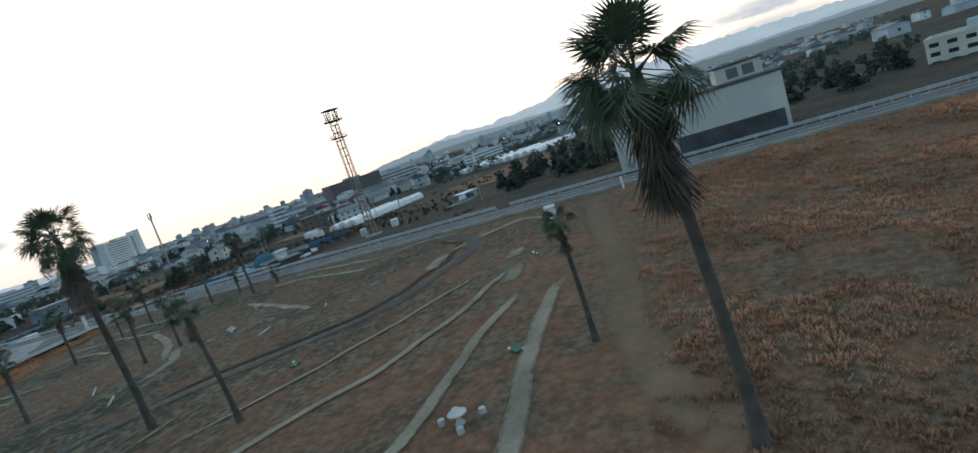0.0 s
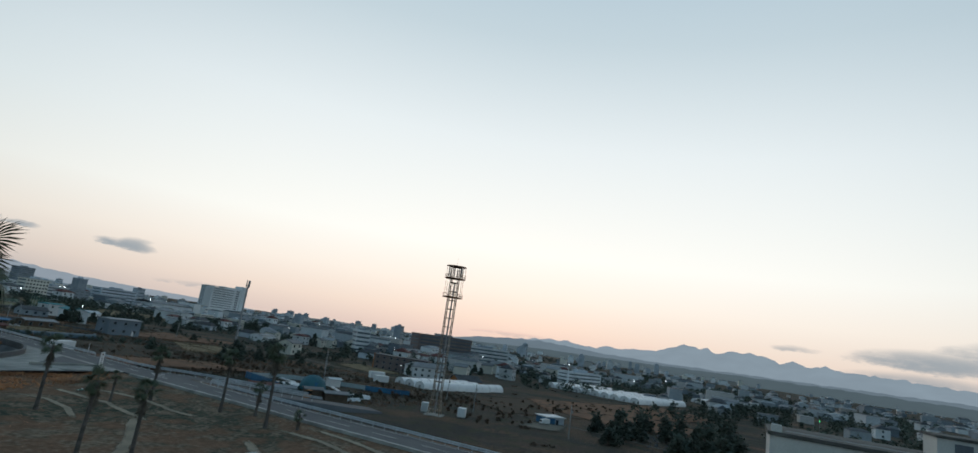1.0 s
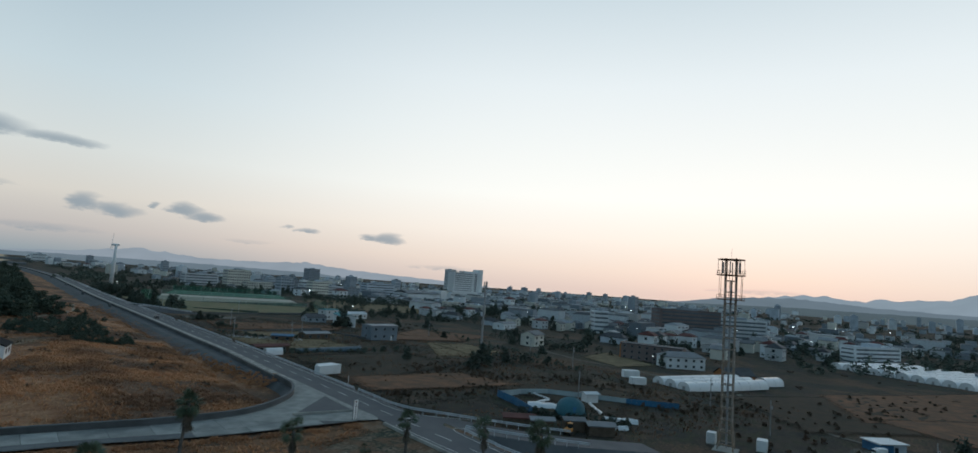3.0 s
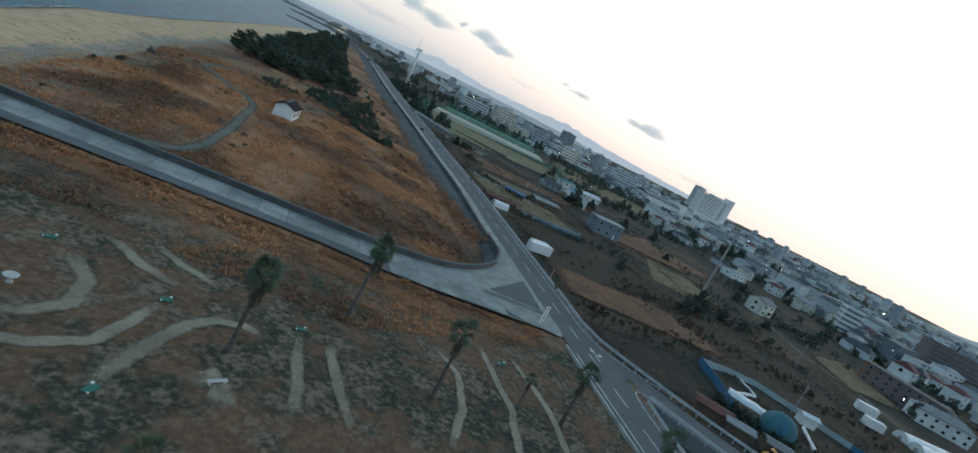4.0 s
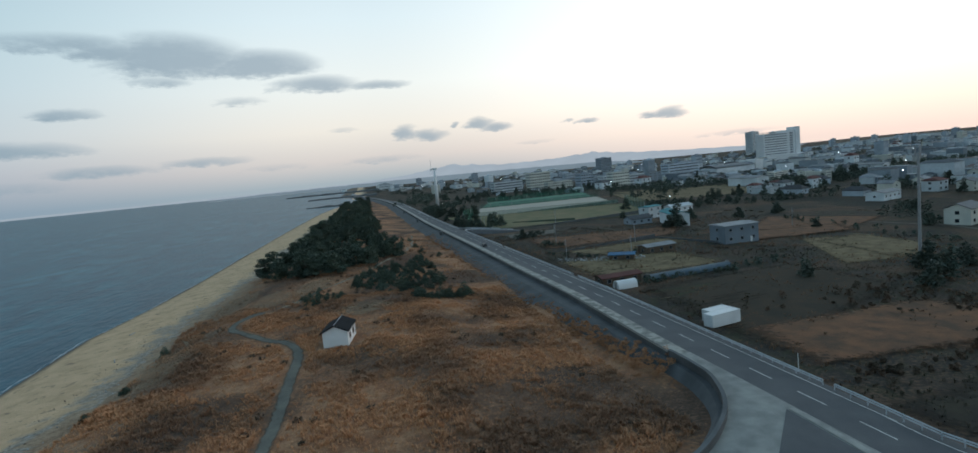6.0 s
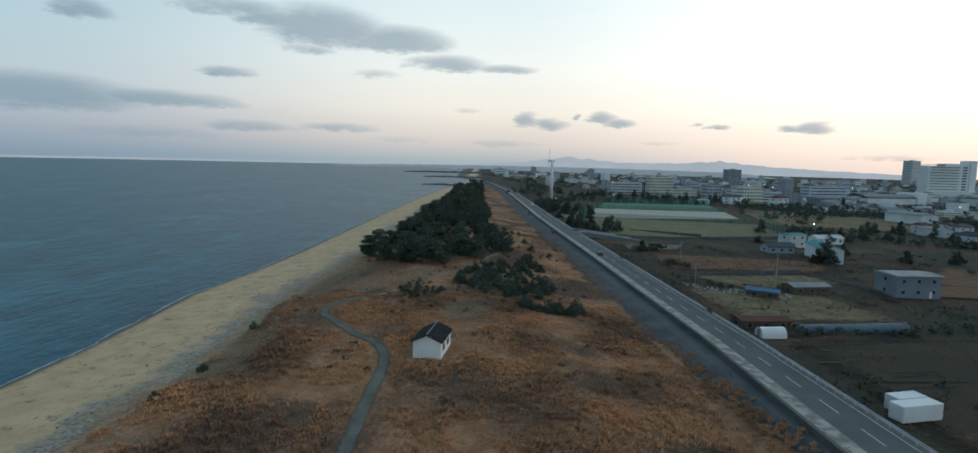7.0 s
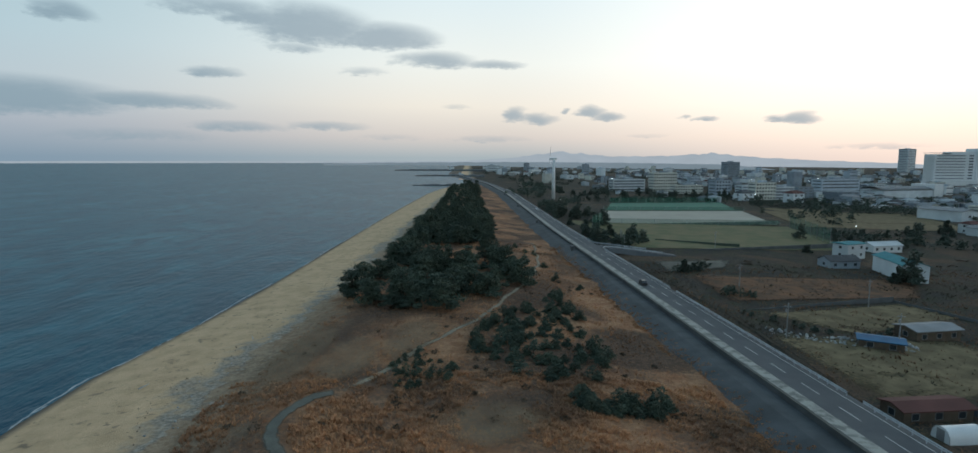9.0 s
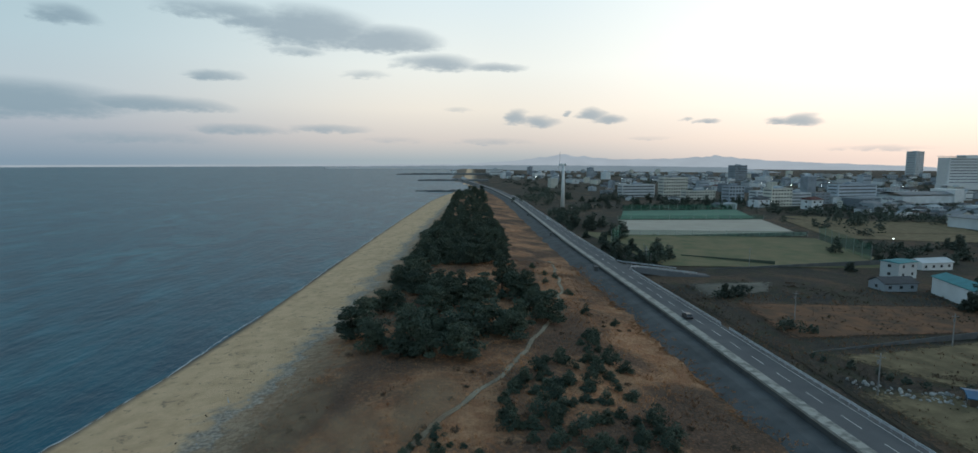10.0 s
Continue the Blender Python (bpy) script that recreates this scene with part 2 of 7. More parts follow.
    jitter = maths(nt, "MULTIPLY", maths(nt, "SUBTRACT", maths(nt, "ADD", maths(nt, "MULTIPLY", n2, 0.7), maths(nt, "MULTIPLY", n1, 0.5)), 0.6), 0.9)
    sd = maths(nt, "ADD", sand, jitter)
    col = mixc(nt, park, dune, parkc)
    col = mixc(nt, field, col, fieldc)
    col = mixc(nt, maths(nt, "MULTIPLY", sharp(sd, 0.12, 0.40), 0.8), col, foot)
    col = mixc(nt, sharp(sd, 0.44, 0.52), col, shingle)
    col = mixc(nt, sharp(sd, 0.53, 0.72), col, sandc)
    # wet sand along the water
    col = mixc(nt, sharp(sand, 0.93, 0.985), col, (0.15, 0.125, 0.10))
    sc = nt.nodes.new("ShaderNodeVectorMath")
    sc.operation = "SCALE"
    nt.links.new(col, sc.inputs[0])
    grain = maths(nt, "ADD", 0.66, maths(nt, "ADD", maths(nt, "MULTIPLY", sharp(n3, 0.34, 0.66), 0.34), maths(nt, "ADD", maths(nt, "MULTIPLY", sharp(n4, 0.3, 0.7), 0.22), maths(nt, "MULTIPLY", sharp(ns(0.7, 5), 0.36, 0.64), 0.22))))
    calm = maths(nt, "ADD", 0.88, maths(nt, "MULTIPLY", ns(0.12, 4), 0.24))
    beach = maths(nt, "MULTIPLY", sharp(sd, 0.45, 0.65), 0.85)
    nt.links.new(maths(nt, "ADD", maths(nt, "MULTIPLY", grain, maths(nt, "SUBTRACT", 1.0, beach)), maths(nt, "MULTIPLY", calm, beach)), sc.inputs["Scale"])
    nt.links.new(sc.outputs[0], p.inputs["Base Color"])
    b = nt.nodes.new("ShaderNodeBump")
    b.inputs["Strength"].default_value, b.inputs["Distance"].default_value = 0.7, 0.25
    nt.links.new(maths(nt, "ADD", n3, n4), b.inputs["Height"])
    nt.links.new(b.outputs[0], p.inputs["Normal"])
    return m


def water_mat():
    m = bpy.data.materials.new("sea_water")
    m.use_nodes = True
    nt = m.node_tree
    p = nt.nodes["Principled BSDF"]
    p.inputs["Base Color"].default_value = (0.030, 0.062, 0.080, 1)
    p.inputs["Roughness"].default_value, p.inputs["IOR"].default_value, p.inputs["Specular IOR Level"].default_value = 0.38, 1.33, 0.19
    p.inputs["Specular Tint"].default_value = (0.54, 0.92, 1.0, 1)
    geo = nt.nodes.new("ShaderNodeNewGeometry")
    mp = nt.nodes.new("ShaderNodeMapping")
    mp.inputs["Rotation"].default_value, mp.inputs["Scale"].default_value = (0, 0, radians(20)), (1.0, 0.45, 1)
    nt.links.new(geo.outputs["Position"], mp.inputs[0])
    hs = []
    for s, d in ((0.35, 4), (1.3, 3), (0.022, 6)):
        n = nt.nodes.new("ShaderNodeTexNoise")
        n.inputs["Scale"].default_value, n.inputs["Detail"].default_value = s, d
        nt.links.new(mp.outputs[0], n.inputs["Vector"])
        hs.append(n.outputs[0])
    b = nt.nodes.new("ShaderNodeBump")
    b.inputs["Strength"].default_value, b.inputs["Distance"].default_value = 0.85, 0.9
    nt.links.new(maths(nt, "ADD", hs[0], maths(nt, "MULTIPLY", hs[1], 0.35)), b.inputs["Height"])
    nt.links.new(b.outputs[0], p.inputs["Normal"])
    streak = nt.nodes.new("ShaderNodeMapRange")
    streak.interpolation_type = "SMOOTHSTEP"
    streak.inputs["From Min"].default_value, streak.inputs["From Max"].default_value = 0.36, 0.66
    nt.links.new(hs[2], streak.inputs["Value"])
    swell = nt.nodes.new("ShaderNodeTexNoise")
    swell.inputs["Scale"].default_value, swell.inputs["Detail"].default_value, swell.inputs["Distortion"].default_value = 0.10, 7.0, 0.6
    nt.links.new(mp.outputs[0], swell.inputs["Vector"])
    c = mixc(nt, streak.outputs[0], (0.008, 0.108, 0.156), (0.034, 0.196, 0.250))
    c = mixc(nt, maths(nt, "MULTIPLY", maths(nt, "SUBTRACT", swell.outputs[0], 0.36), 2.2), (0.010, 0.066, 0.104), c)
    nt.links.new(c, p.inputs["Base Color"])
    return m




def soft(name, colour, second, cover=1.0):
    """Bare or grassy ground whose rim breaks up into its surroundings."""
    m = mat(name, colour, 0.95, 0.55, 0.7, bump=0.5, second=second, spec=0.1, fine=4.0)
    nt = m.node_tree
    a = nt.nodes.new("ShaderNodeAttribute")
    a.attribute_name = "inset"
    geo = nt.nodes.new("ShaderNodeNewGeometry")
    n = nt.nodes.new("ShaderNodeTexNoise")
    n.inputs["Scale"].default_value, n.inputs["Detail"].default_value = 0.8, 6.0
    nt.links.new(geo.outputs["Position"], n.inputs["Vector"])
    r = nt.nodes.new("ShaderNodeMapRange")
    r.interpolation_type = "SMOOTHSTEP"
    r.inputs["From Min"].default_value, r.inputs["From Max"].default_value, r.inputs["To Max"].default_value = 0.18, 0.90, cover
    nt.links.new(maths(nt, "ADD", a.outputs["Fac"], maths(nt, "MULTIPLY", maths(nt, "SUBTRACT", n.outputs[0], 0.5), 0.9)), r.inputs["Value"])
    clear_ = nt.nodes.new("ShaderNodeBsdfTransparent")
    mix = nt.nodes.new("ShaderNodeMixShader")
    nt.links.new(r.outputs[0], mix.inputs[0])
    nt.links.new(clear_.outputs[0], mix.inputs[1])
    nt.links.new(nt.nodes["Principled BSDF"].outputs[0], mix.inputs[2])
    nt.links.new(mix.outputs[0], nt.nodes["Material Output"].inputs[0])
    return m


def inset_layer(me, values):
    layer = me.attributes.new("inset", "FLOAT", "POINT")
    layer.data.foreach_set("value", np.array(values, dtype=np.float32))


M = {}
M["ground"], M["water"] = ground_mat(), water_mat()
M["asphalt"] = mat("asphalt", (0.080, 0.086, 0.094), 0.85, 0.3, 0.6, bump=0.2, second=(0.105, 0.110, 0.116))
M["concrete"] = mat("concrete", (0.35, 0.352, 0.325), 0.85, 0.4, 0.9, bump=0.25, second=(0.205, 0.210, 0.200))
M["slab"] = mat("road_slab_concrete", (0.295, 0.302, 0.286), 0.88, 0.45, 0.8, bump=0.3, second=(0.170, 0.180, 0.176), obvary=0.2)
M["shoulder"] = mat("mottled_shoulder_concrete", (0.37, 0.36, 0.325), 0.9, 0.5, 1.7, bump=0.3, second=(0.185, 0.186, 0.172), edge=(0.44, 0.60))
M["pour"] = mat("poured_road_concrete", (0.30, 0.305, 0.285), 0.88, 0.5, 1.1, bump=0.3, second=(0.20, 0.206, 0.198))
M["joint"] = mat("dark_joint", (0.15, 0.155, 0.152), 0.95, 0.3, 1.0)
M["oldconcrete"] = mat("weathered_concrete", (0.125, 0.135, 0.14), 0.9, 0.4, 0.7, bump=0.3, second=(0.085, 0.092, 0.098))
M["berm"] = mat("berm_concrete", (0.125, 0.126, 0.118), 0.9, 0.4, 0.8, bump=0.3, second=(0.075, 0.074, 0.068))
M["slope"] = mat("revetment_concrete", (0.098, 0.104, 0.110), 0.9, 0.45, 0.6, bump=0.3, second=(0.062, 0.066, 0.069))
M["bare"] = soft("bare_dune_sand", (0.330, 0.235, 0.155), (0.225, 0.150, 0.100), 0.5)
M["rustbank"] = soft("rust_bank", (0.250, 0.132, 0.072), (0.130, 0.078, 0.050), 0.9)
M["brownscrub"] = mat("brown_scrub", (0.120, 0.078, 0.054), 0.95, 0.4, 0.5, second=(0.080, 0.066, 0.048))
M["whiteline"] = mat("road_paint", (0.62, 0.62, 0.60), 0.7, 0.25, 3.0)
M["rail"] = mat("galvanised_rail", (0.52, 0.56, 0.60), 0.45, 0.2, 2.0, metal=0.25)
M["sandpath"] = soft("trodden_sand", (0.350, 0.300, 0.228), (0.230, 0.196, 0.150), 0.85)
M["gravel"] = soft("grey_gravel", (0.165, 0.158, 0.134), (0.105, 0.104, 0.090))
M["track"] = soft("old_track", (0.105, 0.108, 0.110), (0.17, 0.155, 0.14), 0.6)
M["blackfield"] = soft("tilled_earth", (0.030, 0.028, 0.026), (0.048, 0.045, 0.034))
M["tanfield"] = soft("dry_field", (0.205, 0.162, 0.098), (0.115, 0.094, 0.058))
M["greenfield"] = mat("winter_turf", (0.092, 0.110, 0.052), 0.95, 0.3, 0.3, bump=0.3, second=(0.17, 0.14, 0.075))
M["redfield"] = soft("rust_grass_field", (0.198, 0.102, 0.060), (0.090, 0.062, 0.045))
M["clay"] = mat("pale_court_sand", (0.40, 0.37, 0.31), 0.9, 0.15, 0.2, second=(0.35, 0.32, 0.27))
M["scrub"] = soft("dark_scrub", (0.036, 0.036, 0.029), (0.058, 0.046, 0.034))
M["net"] = mat("green_net", (0.05, 0.17, 0.125), 0.9, 0.2, 0.6)
M["grass"] = mat("dry_susuki_grass", (0.56, 0.292, 0.155), 0.9, 0.5, 0.13, second=(0.25, 0.142, 0.090), spec=0.1, fine=30.0, edge=(0.43, 0.58))
M["parkgrass"] = mat("dry_park_grass", (0.54, 0.290, 0.180), 0.9, 0.45, 0.2, second=(0.30, 0.165, 0.106), spec=0.1, fine=20.0, edge=(0.40, 0.62))
M["reed"] = mat("orange_reed", (0.46, 0.232, 0.118), 0.9, 0.4, 0.3, second=(0.30, 0.155, 0.085), spec=0.1, fine=20.0)
M["weed"] = mat("dry_field_weeds", (0.225, 0.138, 0.090), 0.9, 0.5, 0.10, second=(0.075, 0.066, 0.048), spec=0.1, fine=30.0, edge=(0.46, 0.58))
M["bark"] = mat("palm_bark", (0.125, 0.112, 0.102), 0.95, 0.4, 3.0, bump=0.6)
M["frond"] = mat("palm_frond", (0.048, 0.078, 0.048), 0.6, 0.35, 2.0, second=(0.075, 0.090, 0.050))
M["deadfrond"] = mat("dead_palm_frond", (0.165, 0.142, 0.118), 0.95, 0.4, 2.0, second=(0.075, 0.065, 0.05))
M["pine"] = mat("pine_needles", (0.058, 0.085, 0.067), 0.85, 0.45, 0.8, second=(0.070, 0.089, 0.061), obvary=0.2)
M["leaf"] = mat("evergreen_leaves", (0.056, 0.080, 0.066), 0.8, 0.5, 0.6, second=(0.072, 0.086, 0.066), obvary=0.3)
M["trunk"] = mat("tree_bark", (0.070, 0.055, 0.045), 0.95, 0.4, 2.0, bump=0.5)
M["white"] = mat("white_paint", (0.72, 0.74, 0.75), 0.6, 0.12, 0.8)
# The blue cast of these two renders stands for haze over the town
M["offwhite"] = mat("hazy_pale_render", (0.64, 0.69, 0.72), 0.8, 0.2, 0.3, obvary=0.2)
M["grey"] = mat("hazy_grey_render", (0.40, 0.46, 0.52), 0.85, 0.25, 0.3, obvary=0.35)
M["cream"] = mat("cream_render", (0.62, 0.62, 0.56), 0.85, 0.2, 0.3, obvary=0.2)
M["brown"] = mat("brown_tile", (0.165, 0.135, 0.13), 0.8, 0.25, 0.3, obvary=0.2)
M["brick"] = mat("orange_brick", (0.36, 0.165, 0.070), 0.85, 0.25, 0.8)
M["hutroof"] = mat("black_roof_sheet", (0.026, 0.028, 0.031), 0.95, 0.3, 1.2, spec=0.08)
M["darkroof"] = mat("dark_roof_tile", (0.055, 0.060, 0.068), 0.7, 0.3, 1.2, bump=0.3, obvary=0.35)
M["greyroof"] = mat("grey_roof_sheet", (0.21, 0.225, 0.24), 0.7, 0.25, 0.6, obvary=0.4)
M["tealroof"] = mat("teal_roof_sheet", (0.070, 0.25, 0.28), 0.9, 0.2, 0.8)
M["redroof"] = mat("rust_red_roof", (0.12, 0.045, 0.040), 0.8, 0.3, 0.8)
M["blue"] = mat("blue_sheeting", (0.035, 0.16, 0.30), 0.6, 0.3, 0.6, second=(0.03, 0.10, 0.19))
M["greyblue"] = mat("faded_blue_sheeting", (0.075, 0.12, 0.155), 0.7, 0.3, 0.6, second=(0.05, 0.08, 0.10))
M["slategrey"] = mat("slate_render", (0.19, 0.235, 0.28), 0.85, 0.2, 0.4, second=(0.15, 0.185, 0.22))
M["tank"] = mat("teal_net_dome", (0.045, 0.15, 0.19), 0.7, 0.3, 0.5)
M["glass"] = mat("dark_window_glass", (0.030, 0.038, 0.045), 0.12, 0.1, 1.0, spec=0.5)
M["plastic"] = mat("greenhouse_film", (0.70, 0.72, 0.73), 0.35, 0.2, 0.4, spec=0.5, second=(0.58, 0.61, 0.63))
# Lighter than the near glass: haze over the town is mixed into the colour
M["farglass"] = mat("hazy_window_bands", (0.11, 0.13, 0.15), 0.3, 0.2, 0.2, obvary=0.3)
M["mast"] = mat("weathered_mast_steel", (0.27, 0.20, 0.145), 0.65, 0.3, 1.0, metal=0.3, second=(0.33, 0.30, 0.27))
M["steel"] = mat("painted_steel", (0.34, 0.35, 0.36), 0.55, 0.2, 1.5, metal=0.4)
# Orange of the upper tower is dusk light behind it, put into the colour
M["towerred"] = mat("dusk_orange_steel", (0.30, 0.13, 0.06), 0.65, 0.3, 1.0, metal=0.2)
M["stone"] = mat("pale_stone", (0.50, 0.50, 0.49), 0.8, 0.25, 2.0, bump=0.3)
M["wood"] = mat("old_timber", (0.13, 0.10, 0.075), 0.9, 0.35, 2.0)
M["rubbish"] = mat("pale_scrap", (0.42, 0.43, 0.43), 0.8, 0.4, 1.0)
M["foam"] = mat("sea_foam", (0.50, 0.54, 0.56), 0.9, 0.3, 1.0)
M["lamp"] = lamp_mat("white_lamp", (0.9, 0.97, 1.0), 12.0)
M["greenlamp"] = lamp_mat("green_lamp", (0.05, 0.9, 0.25), 5.0)
M["carpaint"] = mat("dark_car_paint", (0.05, 0.05, 0.055), 0.3, 0.1, 1.0, metal=0.3, spec=0.5)
M["tyre"] = mat("tyre_rubber", (0.02, 0.02, 0.02), 0.9, 0.2, 4.0)
# Distance haze is put into these emission colours; the slopes take no light
M["haze1"] = hazy("near_ridge_haze", srgb(110, 126, 137))
M["haze2"] = hazy("far_ridge_haze", srgb(142, 158, 170))
M["haze3"] = hazy("farthest_ridge_haze", srgb(150, 162, 173))
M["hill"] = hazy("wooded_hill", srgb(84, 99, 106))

# ---- mesh helpers ----


def mesh_of(name, bm, material, smooth=False):
    me = bpy.data.meshes.new(name)
    bm.normal_update()
    bm.to_mesh(me)
    bm.free()
    for m in (material if isinstance(material, (list, tuple)) else [material]):
        me.materials.append(m)
    if smooth:
        me.polygons.foreach_set("use_smooth", [True] * len(me.polygons))
    return me


def raw(name, verts, faces, material, smooth=False):
    me = bpy.data.meshes.new(name)
    me.from_pydata([tuple(map(float, v)) for v in verts], [], [tuple(map(int, f)) for f in faces])
    me.materials.append(material)
    if smooth:
        me.polygons.foreach_set("use_smooth", [True] * len(me.polygons))
    me.update()
    return me


def part(name, bm, material, parent, label="", smooth=False):
    me = bm if isinstance(bm, bpy.types.Mesh) else mesh_of(name, bm, material, smooth)
    ob = new(name, me)
    ob.parent = parent
    return tagged(ob, label)


def thing(name, m, label, category, group="", kind=""):
    ob = new(name)
    ob.empty_display_size = 0.3
    ob.matrix_basis = m
    return tagged(ob, label, category, group, kind)


def box(bm, x0, x1, y0, y1, z0, z1, m=None):
    vs = [bm.verts.new(p) for p in ((x0, y0, z0), (x1, y0, z0), (x1, y1, z0), (x0, y1, z0), (x0, y0, z1), (x1, y0, z1), (x1, y1, z1), (x0, y1, z1))]
    fs = [bm.faces.new([vs[i] for i in f]) for f in ((3, 2, 1, 0), (4, 5, 6, 7), (0, 1, 5, 4), (1, 2, 6, 5), (2, 3, 7, 6), (3, 0, 4, 7))]
    if m is not None:
        bmesh.ops.transform(bm, matrix=m, verts=vs)
    return fs


def boxm(x0, x1, y0, y1, z0, z1, bevel=0.0):
    bm = bmesh.new()
    box(bm, x0, x1, y0, y1, z0, z1)
    if bevel:
        bmesh.ops.bevel(bm, geom=bm.edges[:], offset=bevel, segments=1, affect="EDGES")
    return bm


def tube(bm, a, b, r0, r1=None, n=8, caps=True):
    """A tapered round bar from a to b."""
    a, b = Vector(a), Vector(b)
    r1 = r0 if r1 is None else r1
    q = (b - a).to_track_quat("Z", "Y").to_matrix()
    rings = []
    for c, r in ((a, r0), (b, r1)):
        rings.append([bm.verts.new(c + q @ Vector((r * math.cos(2 * math.pi * i / n), r * math.sin(2 * math.pi * i / n), 0))) for i in range(n)])
    for i in range(n):
        bm.faces.new((rings[0][i], rings[0][(i + 1) % n], rings[1][(i + 1) % n], rings[1][i]))
    if caps:
        bm.faces.new(rings[0][::-1])
        bm.faces.new(rings[1])


def tubem(*args, **kw):
    bm = bmesh.new()
    tube(bm, *args, **kw)
    return bm


def lathe(bm, profile, n=16, centre=(0, 0)):
    rings = [[bm.verts.new((centre[0] + r * math.cos(2 * math.pi * i / n), centre[1] + r * math.sin(2 * math.pi * i / n), z)) for i in range(n)] for r, z in profile]
    for a, b in zip(rings, rings[1:]):
        for i in range(n):
            bm.faces.new((a[i], a[(i + 1) % n], b[(i + 1) % n], b[i]))
    bm.faces.new(rings[0][::-1])
    bm.faces.new(rings[-1])


# ---- the lie of the land ----


def lin(v, xs, ys):
    return float(np.interp(v, xs, ys))


def coast(y):
    return lin(y, [-600, 100, 225, 270, 310, 350, 400, 515, 640, 840, 930, 1000, 1100], [-75, -40, -36, -38, -34, -31.6, -30.4, -27.5, -23.5, -15, -6, 4, 10])


def centre(y):
    return lin(y, [-600, 120, 150, 230, 270, 347, 400, 490, 625, 830, 1040, 1250, 1600], [96.4, 96.4, 96.4, 96.2, 94.8, 92.6, 90.7, 87.6, 85.7, 82.5, 69.5, 45, 0])


def inland(x):
    return lin(x, [100, 115, 190, 250, 350, 600, 1000], [-1, -1.5, -3.8, -5.5, -8, -10, -12])


ROAD_Z = 2.3


def land(x, y):
    """Height of the ground, without its small bumps."""
    c = centre(y)
    if x > c + 7:
        return inland(x)
    s = x - coast(y)
    dune = lin(s, [-60, 0, 10, 28, 45], [-5, 0, 1.0, 2.1, 4.2])
    w = lin(x, [c - 45, c - 17], [0, 1])
    dune = dune * (1 - w) + 0.5 * w
    flat = lin(s, [-60, 0, 10, 28, 45], [-5, 0, 1.0, 1.6, lin(y, [118, 133], [1.0, 1.5])])
    flat = max(flat, lin(x, [c - 24, c - 6], [1.0, 2.1])) if s > 45 else flat
    k = lin(y, [149, 168], [0, 1])
    z = flat * (1 - k) + dune * k
    return min(z, lin(y, [1000, 1060], [9, -4])) if x < c - 25 else z


def waterline(y):
    """Where the sea meets the sand, with its cusps."""
    return coast(y) + 0.4 + 1.5 * noise.noise((0.0, y * 0.022, 1.0)) + 0.7 * noise.noise((0.0, y * 0.08, 2.0))


def bumpy(x, y):
    s = x - coast(y)
    c = centre(y)
    amp = lin(s, [-5, 25, 40], [0, 0.05, 1.0]) * (0.6 if y > 152 else 0.12)
    if c - 14 < x < c + 12 or 130 < y < 152:
        amp *= 0.1
    if x > c + 12:
        amp = 0.15
    return land(x, y) + amp * (noise.noise((x * 0.07, y * 0.07, 0.0)) + 0.5 * noise.noise((x * 0.2, y * 0.2, 3.0)))


def build_ground():
    ss = [-4700, -2000, -800, -300, -120, -60, -30, -15, -6, -2]
    ss += list(np.arange(0, 150, 2.5)) + list(np.arange(150, 260, 8)) + list(np.arange(260, 520, 20)) + list(np.arange(520, 1200, 80)) + [1300, 1700, 2200, 3000, 4700]
    ys = [-4700, -2500, -1200, -700, -450, -300, -220, -160, -120, -95] + list(np.arange(-80, 420, 2.5)) + list(np.arange(420, 620, 6)) + list(np.arange(620, 1150, 15))
    ys += [1170, 1220, 1300, 1450, 1700, 2100, 2700, 3500, 4700]
    verts, zone = [], []
    for y in ys:
        c0, c = coast(y), centre(y)
        for s in ss:
            x = c0 + s
            verts.append((x, y, bumpy(x, y)))
            sand = lin(s, [-2, 0, 3, 17, 24, 29, 46], [1.0, 0.985, 0.92, 0.86, 0.62, 0.40, 0.0])
            park = lin(y, [126, 136], [1, 0]) * lin(s, [24, 40], [0, 1])
            field = lin(x, [c + 6, c + 12], [0, 1])
            zone.append((sand, park, field, lin(y, [8, 60], [1, 0])))
    n = len(ss)
    faces = [(j * n + i, j * n + i + 1, (j + 1) * n + i + 1, (j + 1) * n + i) for j in range(len(ys) - 1) for i in range(n - 1)]
    me = raw("ground", verts, faces, M["ground"], smooth=True)
    layer = me.color_attributes.new("zone", "FLOAT_COLOR", "POINT")
    layer.data.foreach_set("color", np.array(zone, dtype=np.float32).ravel())
    tagged(new("ground", me), "sandy coastal ground with dry rust-brown grass", "ground", kind="structure")


